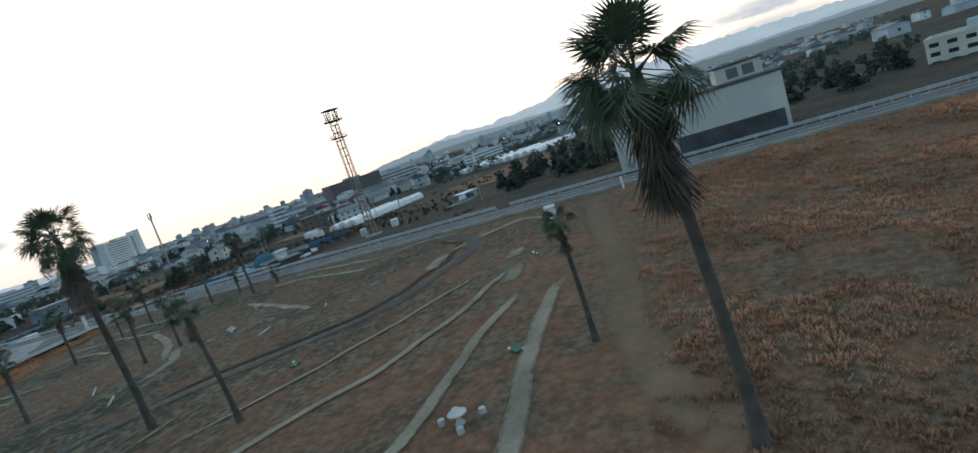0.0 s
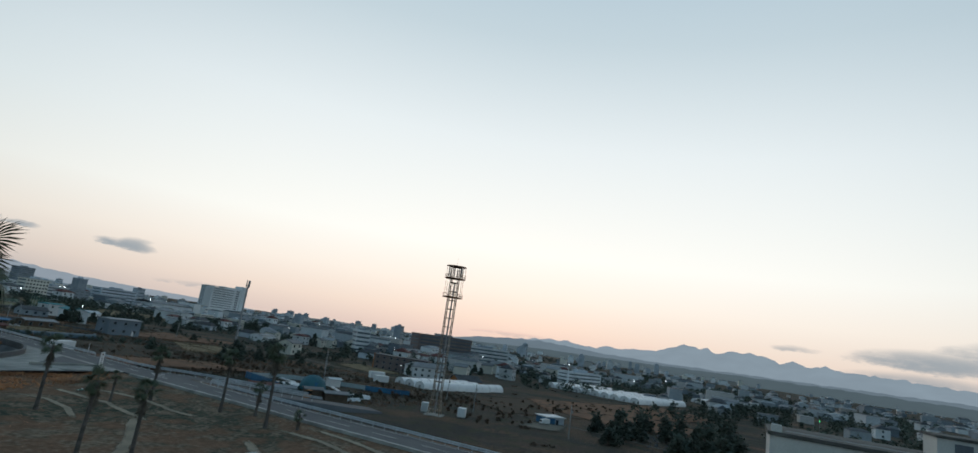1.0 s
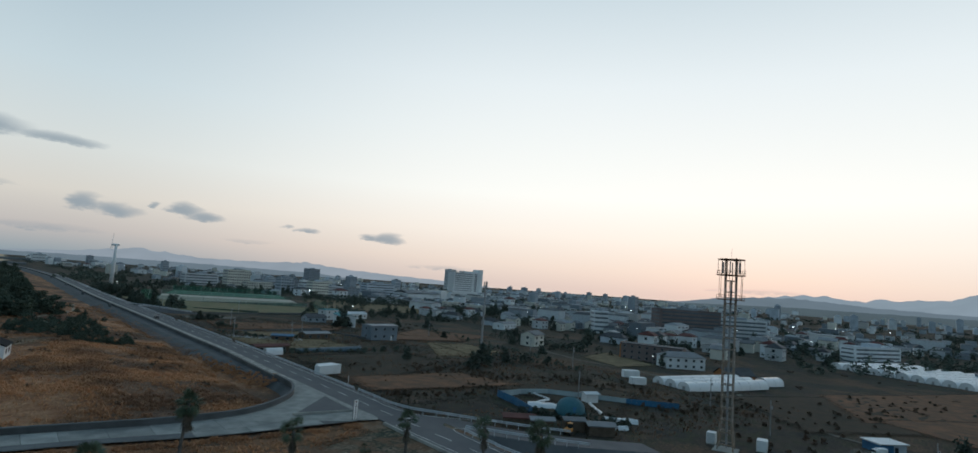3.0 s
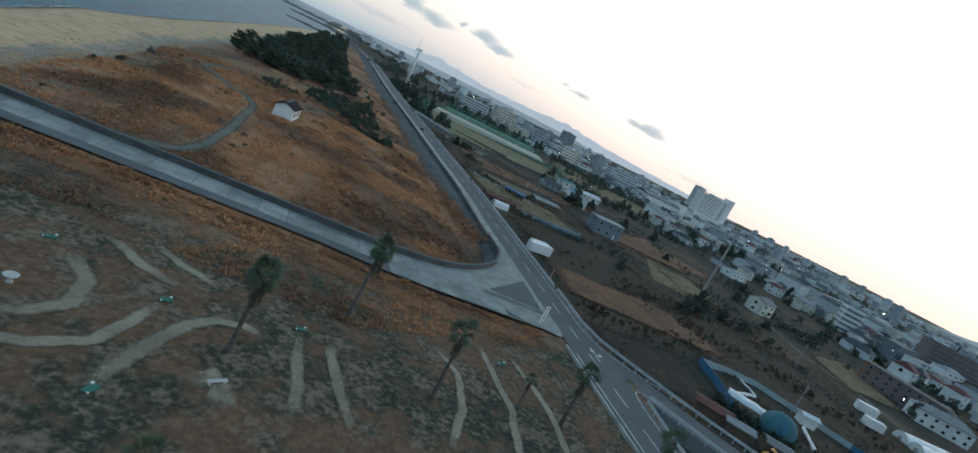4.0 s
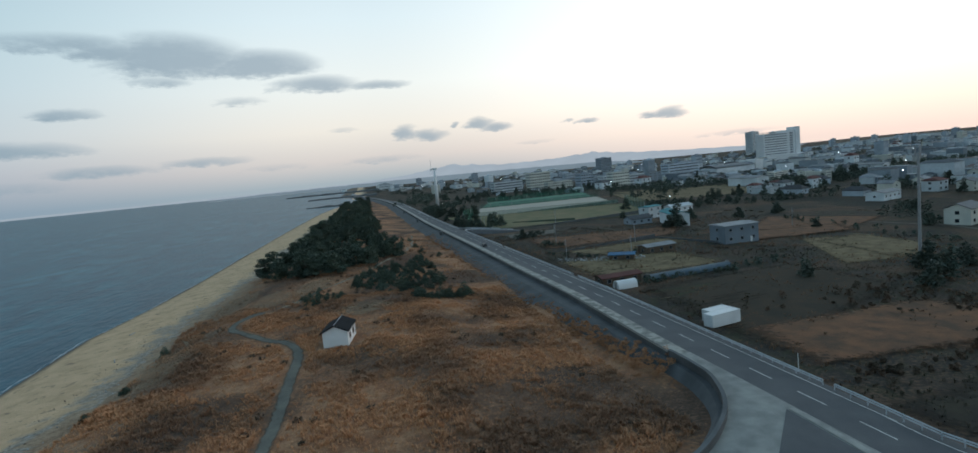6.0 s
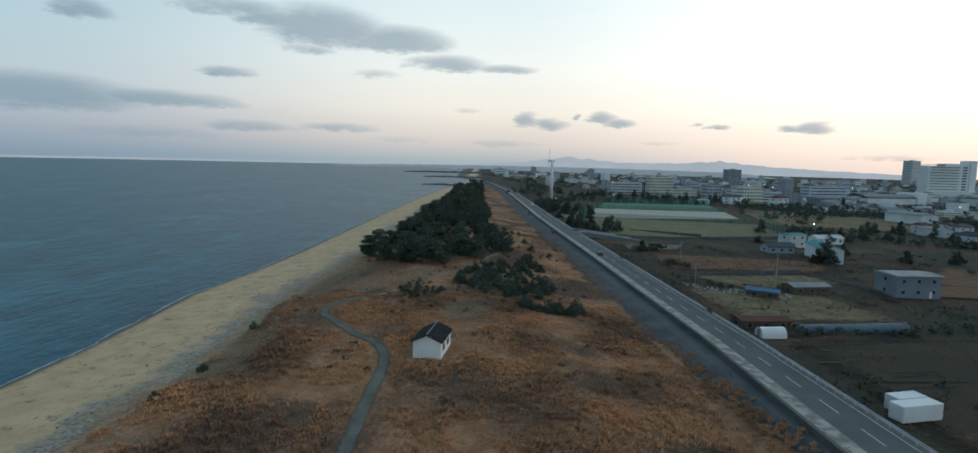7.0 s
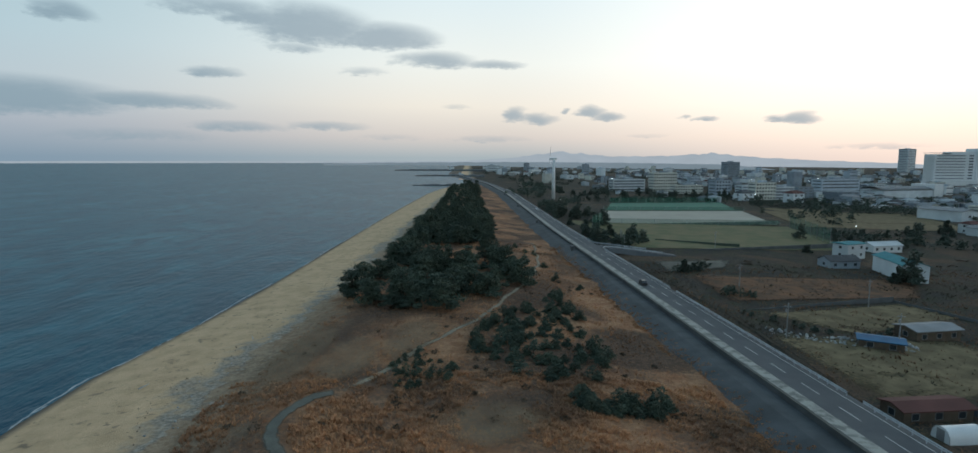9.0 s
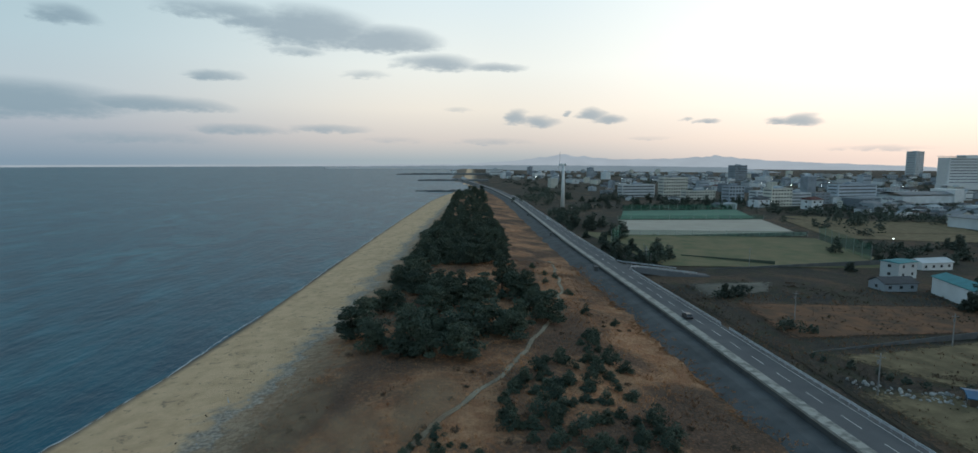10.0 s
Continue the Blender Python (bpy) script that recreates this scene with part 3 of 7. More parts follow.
def strip(name, pts, widths, material, label, category, lift=0.12, surface=None, kind="structure", parent=None):
    """A band along pts, draped over the land. widths: (left, right) of the line, or one pair a point."""
    dense, wd = [], []
    for k in range(len(pts) - 1):
        a, b = Vector(pts[k]), Vector(pts[k + 1])
        wa, wb = (widths[k], widths[k + 1]) if isinstance(widths, list) else (widths, widths)
        steps = max(1, int((b - a).length / 2.5))
        for i in range(steps):
            f = i / steps
            dense.append(a.lerp(b, f))
            wd.append((wa[0] + (wb[0] - wa[0]) * f, wa[1] + (wb[1] - wa[1]) * f))
    dense.append(Vector(pts[-1]))
    wd.append(widths[-1] if isinstance(widths, list) else widths)
    verts, faces = [], []
    cols, rim = 6, []
    for i, p in enumerate(dense):
        d = (dense[min(i + 1, len(dense) - 1)] - dense[max(i - 1, 0)]).normalized()
        nrm = Vector((d.y, -d.x))
        for k in range(cols + 1):
            off = -wd[i][0] + (wd[i][0] + wd[i][1]) * k / cols
            q = p + nrm * off
            z = (surface(q.x, q.y) if surface else bumpy(q.x, q.y)) + lift
            verts.append((q.x, q.y, z))
            rim.append((0.0, 0.55, 1.0, 1.0, 1.0, 0.55, 0.0)[k] * min(1.0, 0.2 + min(i, len(dense) - 1 - i) * 0.6))
    for i in range(len(dense) - 1):
        for k in range(cols):
            a = i * (cols + 1) + k
            faces.append((a, a + 1, a + cols + 2, a + cols + 1))
    me = raw(name, verts, faces, material, smooth=True)
    inset_layer(me, rim)
    ob = new(name, me)
    if parent:
        ob.parent = parent
        return ob
    return tagged(ob, label, category, kind=kind)


def wiggle(pts, amount=0.6, step=4.0, seed=1):
    """The same line with many small bends."""
    out = []
    rnd = random.Random(seed)
    for a, b in zip(pts, pts[1:]):
        a, b = Vector(a), Vector(b)
        n = max(1, int((b - a).length / step))
        for i in range(n):
            p = a.lerp(b, i / n)
            out.append((p.x + (rnd.uniform(-amount, amount) if i else 0), p.y + (rnd.uniform(-amount, amount) if i else 0)))
    out.append(tuple(pts[-1]))
    return out


PATCHED = []


def patch(name, corners, material, label, category="field", lift=0.15, kind="structure", oval=False):
    """A four-cornered field draped over the land."""
    a, b, c, d = [Vector(p) for p in corners]
    n = max(6, int(max((b - a).length, (c - b).length) / 5))
    n = min(n, 40)
    PATCHED.append(name)
    lift += 0.012 * len(PATCHED)
    verts, faces, rim = [], [], []
    for j in range(n + 1):
        for i in range(n + 1):
            u, v = i / n, j / n
            p = (a * (1 - u) + b * u) * (1 - v) + (d * (1 - u) + c * u) * v
            verts.append((p.x, p.y, bumpy(p.x, p.y) + lift))
            rim.append(max(0.0, 1.15 * (1 - (2 * u - 1) ** 2 - (2 * v - 1) ** 2)) if oval else min(1.0, 0.62 * min(i, j, n - i, n - j)))
    for j in range(n):
        for i in range(n):
            k = j * (n + 1) + i
            faces.append((k, k + 1, k + n + 2, k + n + 1))
    me = raw(name, verts, faces, material, smooth=True)
    inset_layer(me, rim)
    return tagged(new(name, me), label, category, kind=kind)


build_ground()


def build_sea():
    ys = [-4800, -1500, -600, -200, 0] + list(range(40, 1010, 4)) + [1020, 4800]
    verts, faces = [], []
    for y in ys:
        edge = waterline(y) if y < 1010 else lin(y, [1010, 1060, 2000, 4800], [60, 90, 200, -200])
        verts += [(-4900, y, 0), (-1500, y, 0), (-400, y, 0), (edge, y, 0.0)]
    for j in range(len(ys) - 1):
        for i in range(3):
            a = j * 4 + i
            faces.append((a, a + 1, a + 5, a + 4))
    tagged(new("sea", raw("sea", verts, faces, M["water"])), "slate-blue rippled sea at dusk", "sea", kind="structure")
    # lines of foam where the waves break
    rnd = random.Random(4)
    verts, faces = [], []
    y = 60.0
    while y < 980:
        ln = rnd.uniform(4, 22)
        if rnd.random() < 0.9:
            off = rnd.uniform(-0.5, 0.3) if rnd.random() < 0.985 else rnd.uniform(-4, -2)
            n = 10
            k = len(verts)
            for i in range(n + 1):
                yy = y + ln * i / n
                w = rnd.uniform(0.04, 0.26) * (1 if 0 < i < n else 0.1)
                xx = waterline(yy) - 0.4 + off + rnd.uniform(-0.25, 0.25)
                verts += [(xx - w, yy, 0.05), (xx + w, yy, 0.05)]
            faces += [(k + 2 * i, k + 2 * i + 1, k + 2 * i + 3, k + 2 * i + 2) for i in range(n)]
        y += ln * rnd.uniform(0.55, 1.0)
    tagged(new("surf", raw("surf", verts, faces, M["foam"])), "white foam of small waves on the shore", "surf", kind="stuff")


def profile_sheet(name, rows, material, label, category, kind="structure", smooth=False):
    """A sheet from rows of points, all of one length."""
    n = len(rows[0])
    verts = [p for r in rows for p in r]
    faces = [(j * n + i, j * n + i + 1, (j + 1) * n + i + 1, (j + 1) * n + i) for j in range(len(rows) - 1) for i in range(n - 1)]
    return tagged(new(name, raw(name, verts, faces, material, smooth)), label, category, kind=kind)


ROAD_YS = list(range(-580, 120, 20)) + list(range(120, 640, 10)) + list(range(640, 1260, 30)) + [1400, 1600]


def build_road():
    rows = [[(centre(y) - 4.2, y, 0.2), (centre(y) - 3.9, y, ROAD_Z), (centre(y) + 4.7, y, ROAD_Z), (centre(y) + 5.0, y, ROAD_Z - 0.05), (centre(y) + 9.0, y, inland(centre(y) + 9) - 0.3)] for y in ROAD_YS]
    road = profile_sheet("road", rows, M["asphalt"], "two-lane grey asphalt coast road on a low embankment", "road")

    def line(name, off, w, y0, y1, lift=0.03):
        ys = [y0] + [y for y in ROAD_YS if y0 < y < y1] + [y1]
        v = [(centre(y) + off + d, y, ROAD_Z + lift) for y in ys for d in (-w, w)]
        return part(name, raw(name, v, [(2 * i, 2 * i + 1, 2 * i + 3, 2 * i + 2) for i in range(len(ys) - 1)], M["whiteline"]), None, road)
    y = -98.6 + 3.3
    while y < 900:
        line("lane_dash", 0.0, 0.09, y, y + 5)
        y += 10
    line("edge_line", 3.55, 0.08, 148, 405)
    line("edge_line", 3.55, 0.08, 430, 1200)
    line("edge_line", 3.55, 0.08, -400, 108)
    line("edge_line", -3.4, 0.08, -400, 128)
    # concrete apron beside the road, the parapet, the berm and the dark sloping face towards the sea
    ys = [y for y in ROAD_YS if y >= 180]
    rows = {"shoulder": [], "parapet": [], "cap": [], "berm": [], "revetment": []}
    for y in ys:
        c = centre(y)
        a, b, e, foot = c - lin(y, [180, 225], [3.8, 3.1]), c - lin(y, [180, 225], [7.4, 6.5]), c - lin(y, [180, 225], [9.0, 10.6]), c - lin(y, [180, 200, 235], [10.6, 13.5, 16.2])
        rows["shoulder"].append([(b, y, ROAD_Z + 0.04), (a, y, ROAD_Z + 0.03)])
        rows["parapet"].append([(b - 0.5, y, 1.8), (b - 0.5, y, 2.95), (b, y, 2.95), (b, y, 2.2)])
        rows["cap"].append([(b - 0.56, y, 2.95), (b - 0.56, y, 3.07), (b + 0.06, y, 3.07), (b + 0.06, y, 2.95)])
        rows["berm"].append([(e, y, 1.9), (b - 0.45, y, 2.02)])
        rows["revetment"].append([(foot, y, 0.25), (e, y, 1.9)])
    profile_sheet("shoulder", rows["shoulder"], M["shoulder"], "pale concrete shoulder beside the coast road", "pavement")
    # Seaward face turns from the glow: its shade is put into the colour
    wall = profile_sheet("parapet", rows["parapet"], M["slope"], "low weathered concrete parapet with its shaded face painted dark", "wall")
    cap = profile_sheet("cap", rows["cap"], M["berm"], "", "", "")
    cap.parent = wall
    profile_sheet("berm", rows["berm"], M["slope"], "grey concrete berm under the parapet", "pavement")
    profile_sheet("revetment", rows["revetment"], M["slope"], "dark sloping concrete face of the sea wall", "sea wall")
    # low kerb wall on the park side
    ks = [y for y in ROAD_YS if y <= 130]
    profile_sheet("kerb_wall", [[(centre(y) - 5.2, y, 0.9), (centre(y) - 5.0, y, ROAD_Z + 0.25), (centre(y) - 4.5, y, ROAD_Z + 0.25), (centre(y) - 4.4, y, ROAD_Z - 0.1)] for y in ks], M["concrete"],
                  "low concrete kerb wall between road and park", "kerb")
    # buttresses of the parapet
    for y in (412, 520, 640, 790):
        bm = boxm(-0.6, 0.6, -1.2, 1.2, 0, 3.0, 0.06)
        box(bm, -0.9, 0.9, -1.5, 1.5, 3.0, 3.25)
        ob = new("stair_block", mesh_of("stair_block", bm, M["oldconcrete"]))
        ob.matrix_basis = pose(centre(y) - 9.5, y, 0.6)
        tagged(ob, "dark concrete stair block on the sea wall", "stair block", "stair blocks of the sea wall")


def arc_points(pts, n=6):
    """A smooth line through pts."""
    out = []
    for i in range(len(pts) - 1):
        p0, p1, p2, p3 = (Vector(pts[max(0, min(len(pts) - 1, k))]) for k in (i - 1, i, i + 1, i + 2))
        for j in range(n):
            t = j / n
            out.append(0.5 * ((2 * p1) + (p2 - p0) * t + (2 * p0 - 5 * p1 + 4 * p2 - p3) * t * t + (3 * p1 - p0 - 3 * p2 + p3) * t ** 3))
    out.append(Vector(pts[-1]))
    return out


UPPER = [(-14, 153), (0, 151.8), (11.4, 150.6), (24.3, 149.6), (38.6, 148), (54.5, 146.2), (63.4, 146.2), (71.4, 147.6), (78.2, 151.6), (84.6, 158.3), (88.3, 166.6), (89.1, 173), (89.0, 180)]
LOWER = [(-12, 142.6), (2, 142), (15, 141), (26.5, 140), (46, 138.2), (61, 135.6), (76, 134.6), (88, 133.6), (92.4, 133.6), (92.5, 145), (92.6, 160), (92.6, 172), (92.6, 180)]


def apron_z(x):
    return lin(x, [20, 70, 88], [1.85, 1.95, ROAD_Z + 0.03])


def build_apron():
    up, lo = arc_points(UPPER), arc_points(LOWER)
    rows = []
    for a, b in zip(up, lo):
        rows.append([(*(a.lerp(b, f)), apron_z(a.lerp(b, f).x)) for f in (0, 0.25, 0.5, 0.75, 1)])
    apron = profile_sheet("sea_road", rows, M["joint"], "grey concrete service road that curves along the park", "road")
    par, inner, cap = [], [], []
    for i, p in enumerate(up):
        d = (up[min(i + 1, len(up) - 1)] - up[max(i - 1, 0)]).normalized()
        nrm = Vector((-d.y, d.x))
        q, z = p + nrm * 0.45, apron_z(p.x)
        par.append([(p.x, p.y, z - 0.3), (p.x, p.y, z + 1.0), (q.x, q.y, z + 1.0), (q.x, q.y, z - 1.2)])
        c0, c1 = p - nrm * 0.06, q + nrm * 0.06
        cap.append([(c0.x, c0.y, z + 1.0), (c0.x, c0.y, z + 1.16), (c1.x, c1.y, z + 1.16), (c1.x, c1.y, z + 1.0)])
        r, e = p + nrm * 1.3, p + nrm * lin(p.x, [40, 75, 89], [2.0, 2.3, 2.9])
        inner.append([(q.x, q.y, z - 0.25), (r.x, r.y, z - 0.3), (e.x, e.y, lin(p.x, [40, 75, 89], [1.55, 1.0, 0.2]))])
    # Same parapet: side shade painted as dark concrete, the cap kept lighter
    wall = profile_sheet("parapet", par, M["slope"], "curved low dark concrete parapet with a grey cap", "wall")
    capob = profile_sheet("cap", cap, M["oldconcrete"], "grey concrete cap", "", "")
    capob.parent = wall
    profile_sheet("revetment", inner[36:], M["slope"], "dark concrete slope inside the curve of the sea wall", "sea wall")
    # cast slabs in two lanes, the lane along the park older and darker; the bend is one seamless pour
    rnd = random.Random(8)
    n = len(up) - 1
    bend = next(i for i, p in enumerate(up) if p.x > 66)
    mouth = next(i for i, p in enumerate(lo) if p.x > 86)
    ux, uy, lx, ly = [p.x for p in up], [p.y for p in up], [p.x for p in lo[:mouth + 1]], [p.y for p in lo[:mouth + 1]]
    def across(x, e):
        y0, y1 = lin(x, ux[:bend + 16], uy[:bend + 16]), lin(x, lx, ly)
        return (x, y0 + (y1 - y0) * e, apron_z(x) + 0.035)
    for a0, a1, stop in ((0.0, 0.70, 79.0), (0.70, 1.0, 86.0)):
        x, old = -11.0, False
        while x < stop - 0.5:
            x1 = min(stop, x + rnd.uniform(4.5, 9.0))
            if rnd.random() < 0.6:
                old = a0 > 0.5 and rnd.random() < 0.75
            xs = [x + 0.05 + (x1 - x - 0.1) * i / 3 for i in range(4)]
            v = [across(q, e) for q in xs for e in (a0 + 0.006, a1 - (rnd.uniform(0.006, 0.06) if a1 == 1.0 else 0.006))]
            part("slab", raw("slab", v, [(2 * i, 2 * i + 1, 2 * i + 3, 2 * i + 2) for i in range(3)], M["oldconcrete" if old else "slab"]), None, apron)
            x = x1
    rows = []
    for i in range(bend, n + 1):
        e = 0.676 if i < mouth else 1.0
        rows.append([(*(up[i].lerp(lo[i], e * f / 5)), apron_z(up[i].lerp(lo[i], e * f / 5).x) + 0.06) for f in range(6)])
    pour = profile_sheet("bend_slab", rows, M["pour"], "", "", "")
    pour.parent = apron
    # asphalt triangle between the two roads, with its kerb
    tri = thing("traffic_island", pose(0, 0, 0), "dark asphalt triangle edged by a concrete kerb", "traffic island", kind="structure")
    c = [(91.2, 155.6), (78.6, 142.3), (90.6, 140.6)]
    part("surface", raw("surface", [(x, y, apron_z(x) + 0.14) for x, y in c], [(0, 1, 2)], M["asphalt"]), None, tri)
    bm = bmesh.new()
    for (ax, ay), (bx, by) in ((c[1], c[2]),):
        d = Vector((bx - ax, by - ay, 0)).normalized()
        nrm = Vector((-d.y, d.x, 0)) * 0.15
        z = apron_z(84) + 0.06
        vs = [bm.verts.new(p) for h in (0, 0.45) for p in (Vector((ax, ay, z + h)) - nrm, Vector((bx, by, z + h)) - nrm, Vector((bx, by, z + h)) + nrm, Vector((ax, ay, z + h)) + nrm)]
        for f in ((4, 5, 6, 7), (0, 1, 5, 4), (1, 2, 6, 5), (2, 3, 7, 6), (3, 0, 4, 7)):
            bm.faces.new([vs[i] for i in f])
    part("kerb", bm, M["concrete"], tri)
    part("kerb", raw("kerb", [(91.5, 155.6, ROAD_Z + 0.17), (90.9, 140.6, ROAD_Z + 0.17), (91.9, 140.6, ROAD_Z + 0.17), (92.3, 155.6, ROAD_Z + 0.17)], [(0, 1, 2, 3)], M["concrete"]), None, tri)


def ramp_z(d, length, z1):
    return ROAD_Z + (z1 - ROAD_Z) * max(0.0, min(1.0, (d - 4) / (length - 4)))


def build_ramps():
    for name, pts, half, z1 in (("ramp", [(99.0, 131), (104, 126.5), (112, 119), (124, 111), (142, 104)], 3.6, inland(142) + 0.4), ("ramp", [(centre(420) + 3, 421), (100, 421.5), (110, 421), (130, 420)], 3.0, inland(130) + 0.3)):
        line = arc_points(pts, 5)
        dist, rows, total = 0.0, [], sum((b - a).length for a, b in zip(line, line[1:]))
        for i, p in enumerate(line):
            if i:
                dist += (p - line[i - 1]).length
            d = (line[min(i + 1, len(line) - 1)] - line[max(i - 1, 0)]).normalized()
            nrm = Vector((-d.y, d.x))
            z = ramp_z(dist, total, z1) + 0.012
            rows.append([(*(p - nrm * (half + 2)), z - 2.0), (*(p - nrm * half), z), (*(p + nrm * half), z), (*(p + nrm * (half + 2)), z - 2.0)])
        profile_sheet(name, rows, M["asphalt"], "asphalt ramp down from the coast road to the fields", "ramp")
    # painted nose and lines at the junction
    marks = thing("road_marking", pose(0, 0, ROAD_Z + 0.045), "white painted lines at the ramp junction", "road marking", kind="structure")
    for line in ([(99.9, 150), (99.6, 143), (100.6, 136), (103.4, 131), (108, 126.4), (114, 122)], [(100.0, 106), (100.2, 114), (100.9, 119.6), (102.2, 121.2), (103.6, 120.4), (106, 117.6)]):
        pts = arc_points(line, 5)
        v = []
        for i, p in enumerate(pts):
            d = (pts[min(i + 1, len(pts) - 1)] - pts[max(i - 1, 0)]).normalized()
            v += [(p.x - d.y * 0.08, p.y + d.x * 0.08, 0), (p.x + d.y * 0.08, p.y - d.x * 0.08, 0)]
        part("painted_line", raw("painted_line", v, [(2 * i, 2 * i + 1, 2 * i + 3, 2 * i + 2) for i in range(len(pts) - 1)], M["whiteline"]), None, marks)
    # turn arrow in the middle of the lane
    v = [(-0.1, -2.6, 0), (0.1, -2.6, 0), (0.1, 0.6, 0), (-0.1, 0.6, 0), (-0.5, 0.6, 0), (0.5, 0.6, 0), (0, 2.4, 0), (0.1, -0.6, 0), (1.1, 0.1, 0), (1.3, -0.4, 0), (0.9, 0.8, 0), (1.9, 0.0, 0)]
    arrow = part("arrow", raw("arrow", v, [(0, 1, 2, 3), (4, 5, 6), (7, 9, 8), (10, 9, 11)], M["whiteline"]), None, marks)
    arrow.matrix_basis = pose(97.9, 130.5, 0)


def guardrail(pts, zf, label="galvanised guardrail with two beams on short posts"):
    """A guardrail along pts; zf gives the height of its foot."""
    rail = thing("guardrail", pose(0, 0, 0), label, "guardrail", "guardrails of the coast road")
    pts = [Vector(p) for p in pts]
    post = tubem((0, 0, -0.3), (0, 0, 0.85), 0.07, n=6)
    pm = mesh_of("post", post, M["rail"])
    for a, b in zip(pts, pts[1:]):
        ln = (b - a).length
        k = max(1, round(ln / 2.5))
        for i in range(k):
            p = a.lerp(b, i / k)
            ob = part("post", pm, None, rail)
            ob.location = (p.x, p.y, zf(p.x, p.y))
    for h in (0.42, 0.72):
        v, f = [], []
        for i, p in enumerate(pts):
            d = (pts[min(i + 1, len(pts) - 1)] - pts[max(i - 1, 0)]).normalized()
            z = zf(p.x, p.y) + h
            nx, ny = -d.y, d.x
            for o, dz in ((0.10, 0.0), (0.16, 0.11), (0.10, 0.22), (0.04, 0.11)):
                v.append((p.x + nx * o, p.y + ny * o, z + dz))
        for i in range(len(pts) - 1):
            for k in range(4):
                a, b = i * 4 + k, i * 4 + (k + 1) % 4
                f.append((a, b, b + 4, a + 4))
        part("beam", raw("beam", v, f, M["rail"]), None, rail)


def build_rails():
    rz = lambda x, y: ROAD_Z
    def along(y0, y1):
        return [(centre(y) + 4.35, y) for y in np.arange(y0, y1 + 0.1, 7.5)]
    guardrail(along(-90, 30), rz)
    guardrail(along(33, 108), rz)
    guardrail([(centre(150) + 4.35, 158), (100.6, 150), (100.4, 143), (101.6, 136.5), (104.8, 131.2), (110, 126), (118, 120.2), (128, 114.5)], lambda x, y: ROAD_Z - max(0, x - 106) * 0.11)
    guardrail([(103.2, 119.4), (106.5, 114.8), (112, 110.4), (122, 104.4)], lambda x, y: ROAD_Z - max(0, x - 106) * 0.11)
    guardrail([(101.6, 117.6), (101.0, 112), (100.8, 108)], rz)
    guardrail(along(160, 250), rz)
    guardrail(along(254, 330), rz)
    guardrail(along(334, 412), rz)
    guardrail([(centre(412) + 4.35, 412), (96.5, 416), (100, 417.6), (108, 417.6), (124, 417)], lambda x, y: ROAD_Z - max(0, x - 98) * 0.12)
    guardrail([(centre(430) + 4.35, 430), (95.5, 427), (99, 425.2), (108, 424.8), (118, 424)], lambda x, y: ROAD_Z - max(0, x - 98) * 0.12)
    guardrail(along(432, 540), rz)
    guardrail(along(545, 700), rz)
    guardrail(along(705, 900), rz)


build_sea()
build_road()
build_apron()
build_ramps()
build_rails()

# ---- paths, tracks and fields ----
for i, (pts, w) in enumerate([
        ([(14, 8.2), (21, 9.4), (29.3, 10.6), (38, 11.3), (45.5, 11.6), (50, 11.2)], (1.05, 1.05)),
        ([(16, 19.5), (22.4, 17.0), (33.3, 16.7), (42, 16.4), (49.8, 15.8)], (0.8, 0.8)),
        ([(18, 36), (26.8, 30.2), (34.0, 25.2), (45.7, 21.3), (58.4, 19.1)], (0.75, 0.75)),
        ([(26, 41.5), (33.0, 36.6), (43.7, 30.6), (59.0, 23.5)], (0.5, 0.5)),
        ([(26, 47), (34, 46.4)], (0.5, 0.5))]):
    strip("footpath", wiggle(pts, 0.35, 3.0, i), w, M["sandpath"], "narrow footpath of pale trodden sand in the park", "footpath")
strip("old_track", wiggle([(14, 66), (31.3, 56.6), (38.2, 51.2), (43.2, 45.2), (50.4, 36.3), (55.3, 33.5), (61.3, 32), (67.5, 30.5), (74, 29.8), (81, 31.5), (86, 37), (88.5, 45)], 0.5, 4, 9), (1.5, 1.5), M["track"], "dark worn track across the park", "track")
DUNE_PATH = [(4, 151.5), (13.5, 152.7), (18.4, 153.9), (22.5, 157), (24.8, 162.3), (25.9, 172.4), (26, 192), (25.8, 208), (22.5, 218), (16, 226), (8.5, 236), (6.6, 244), (9.7, 250.8), (13.2, 253.2)]
strip("dune_path", [tuple(p) for p in arc_points(DUNE_PATH, 4)], (1.4, 1.4), M["gravel"], "grey gravel path winding through the dunes", "footpath")
strip("sand_track", wiggle([(14, 254), (18, 260), (25.7, 276), (36, 293), (43, 310), (52, 335), (62, 380), (66, 440)], 0.8, 6, 6), (0.9, 0.9), M["sandpath"], "faint sandy track between the young pines", "track", lift=0.10)
patch("tilled_field", [(104, 160), (146, 164), (138, 131), (112, 130)], M["blackfield"], "black tilled field below the road")
patch("rust_field", [(111, 185), (146, 199), (168, 185), (144, 165)], M["redfield"], "fallow field of rust-coloured grass")
patch("tan_field", [(180, 238), (215, 300), (235, 288), (222, 240)], M["tanfield"], "pale dry field with cut stubble")
patch("tan_field", [(115, 319), (177, 338), (181, 319), (133, 298)], M["tanfield"], "dry field with cut grass and a dark border")
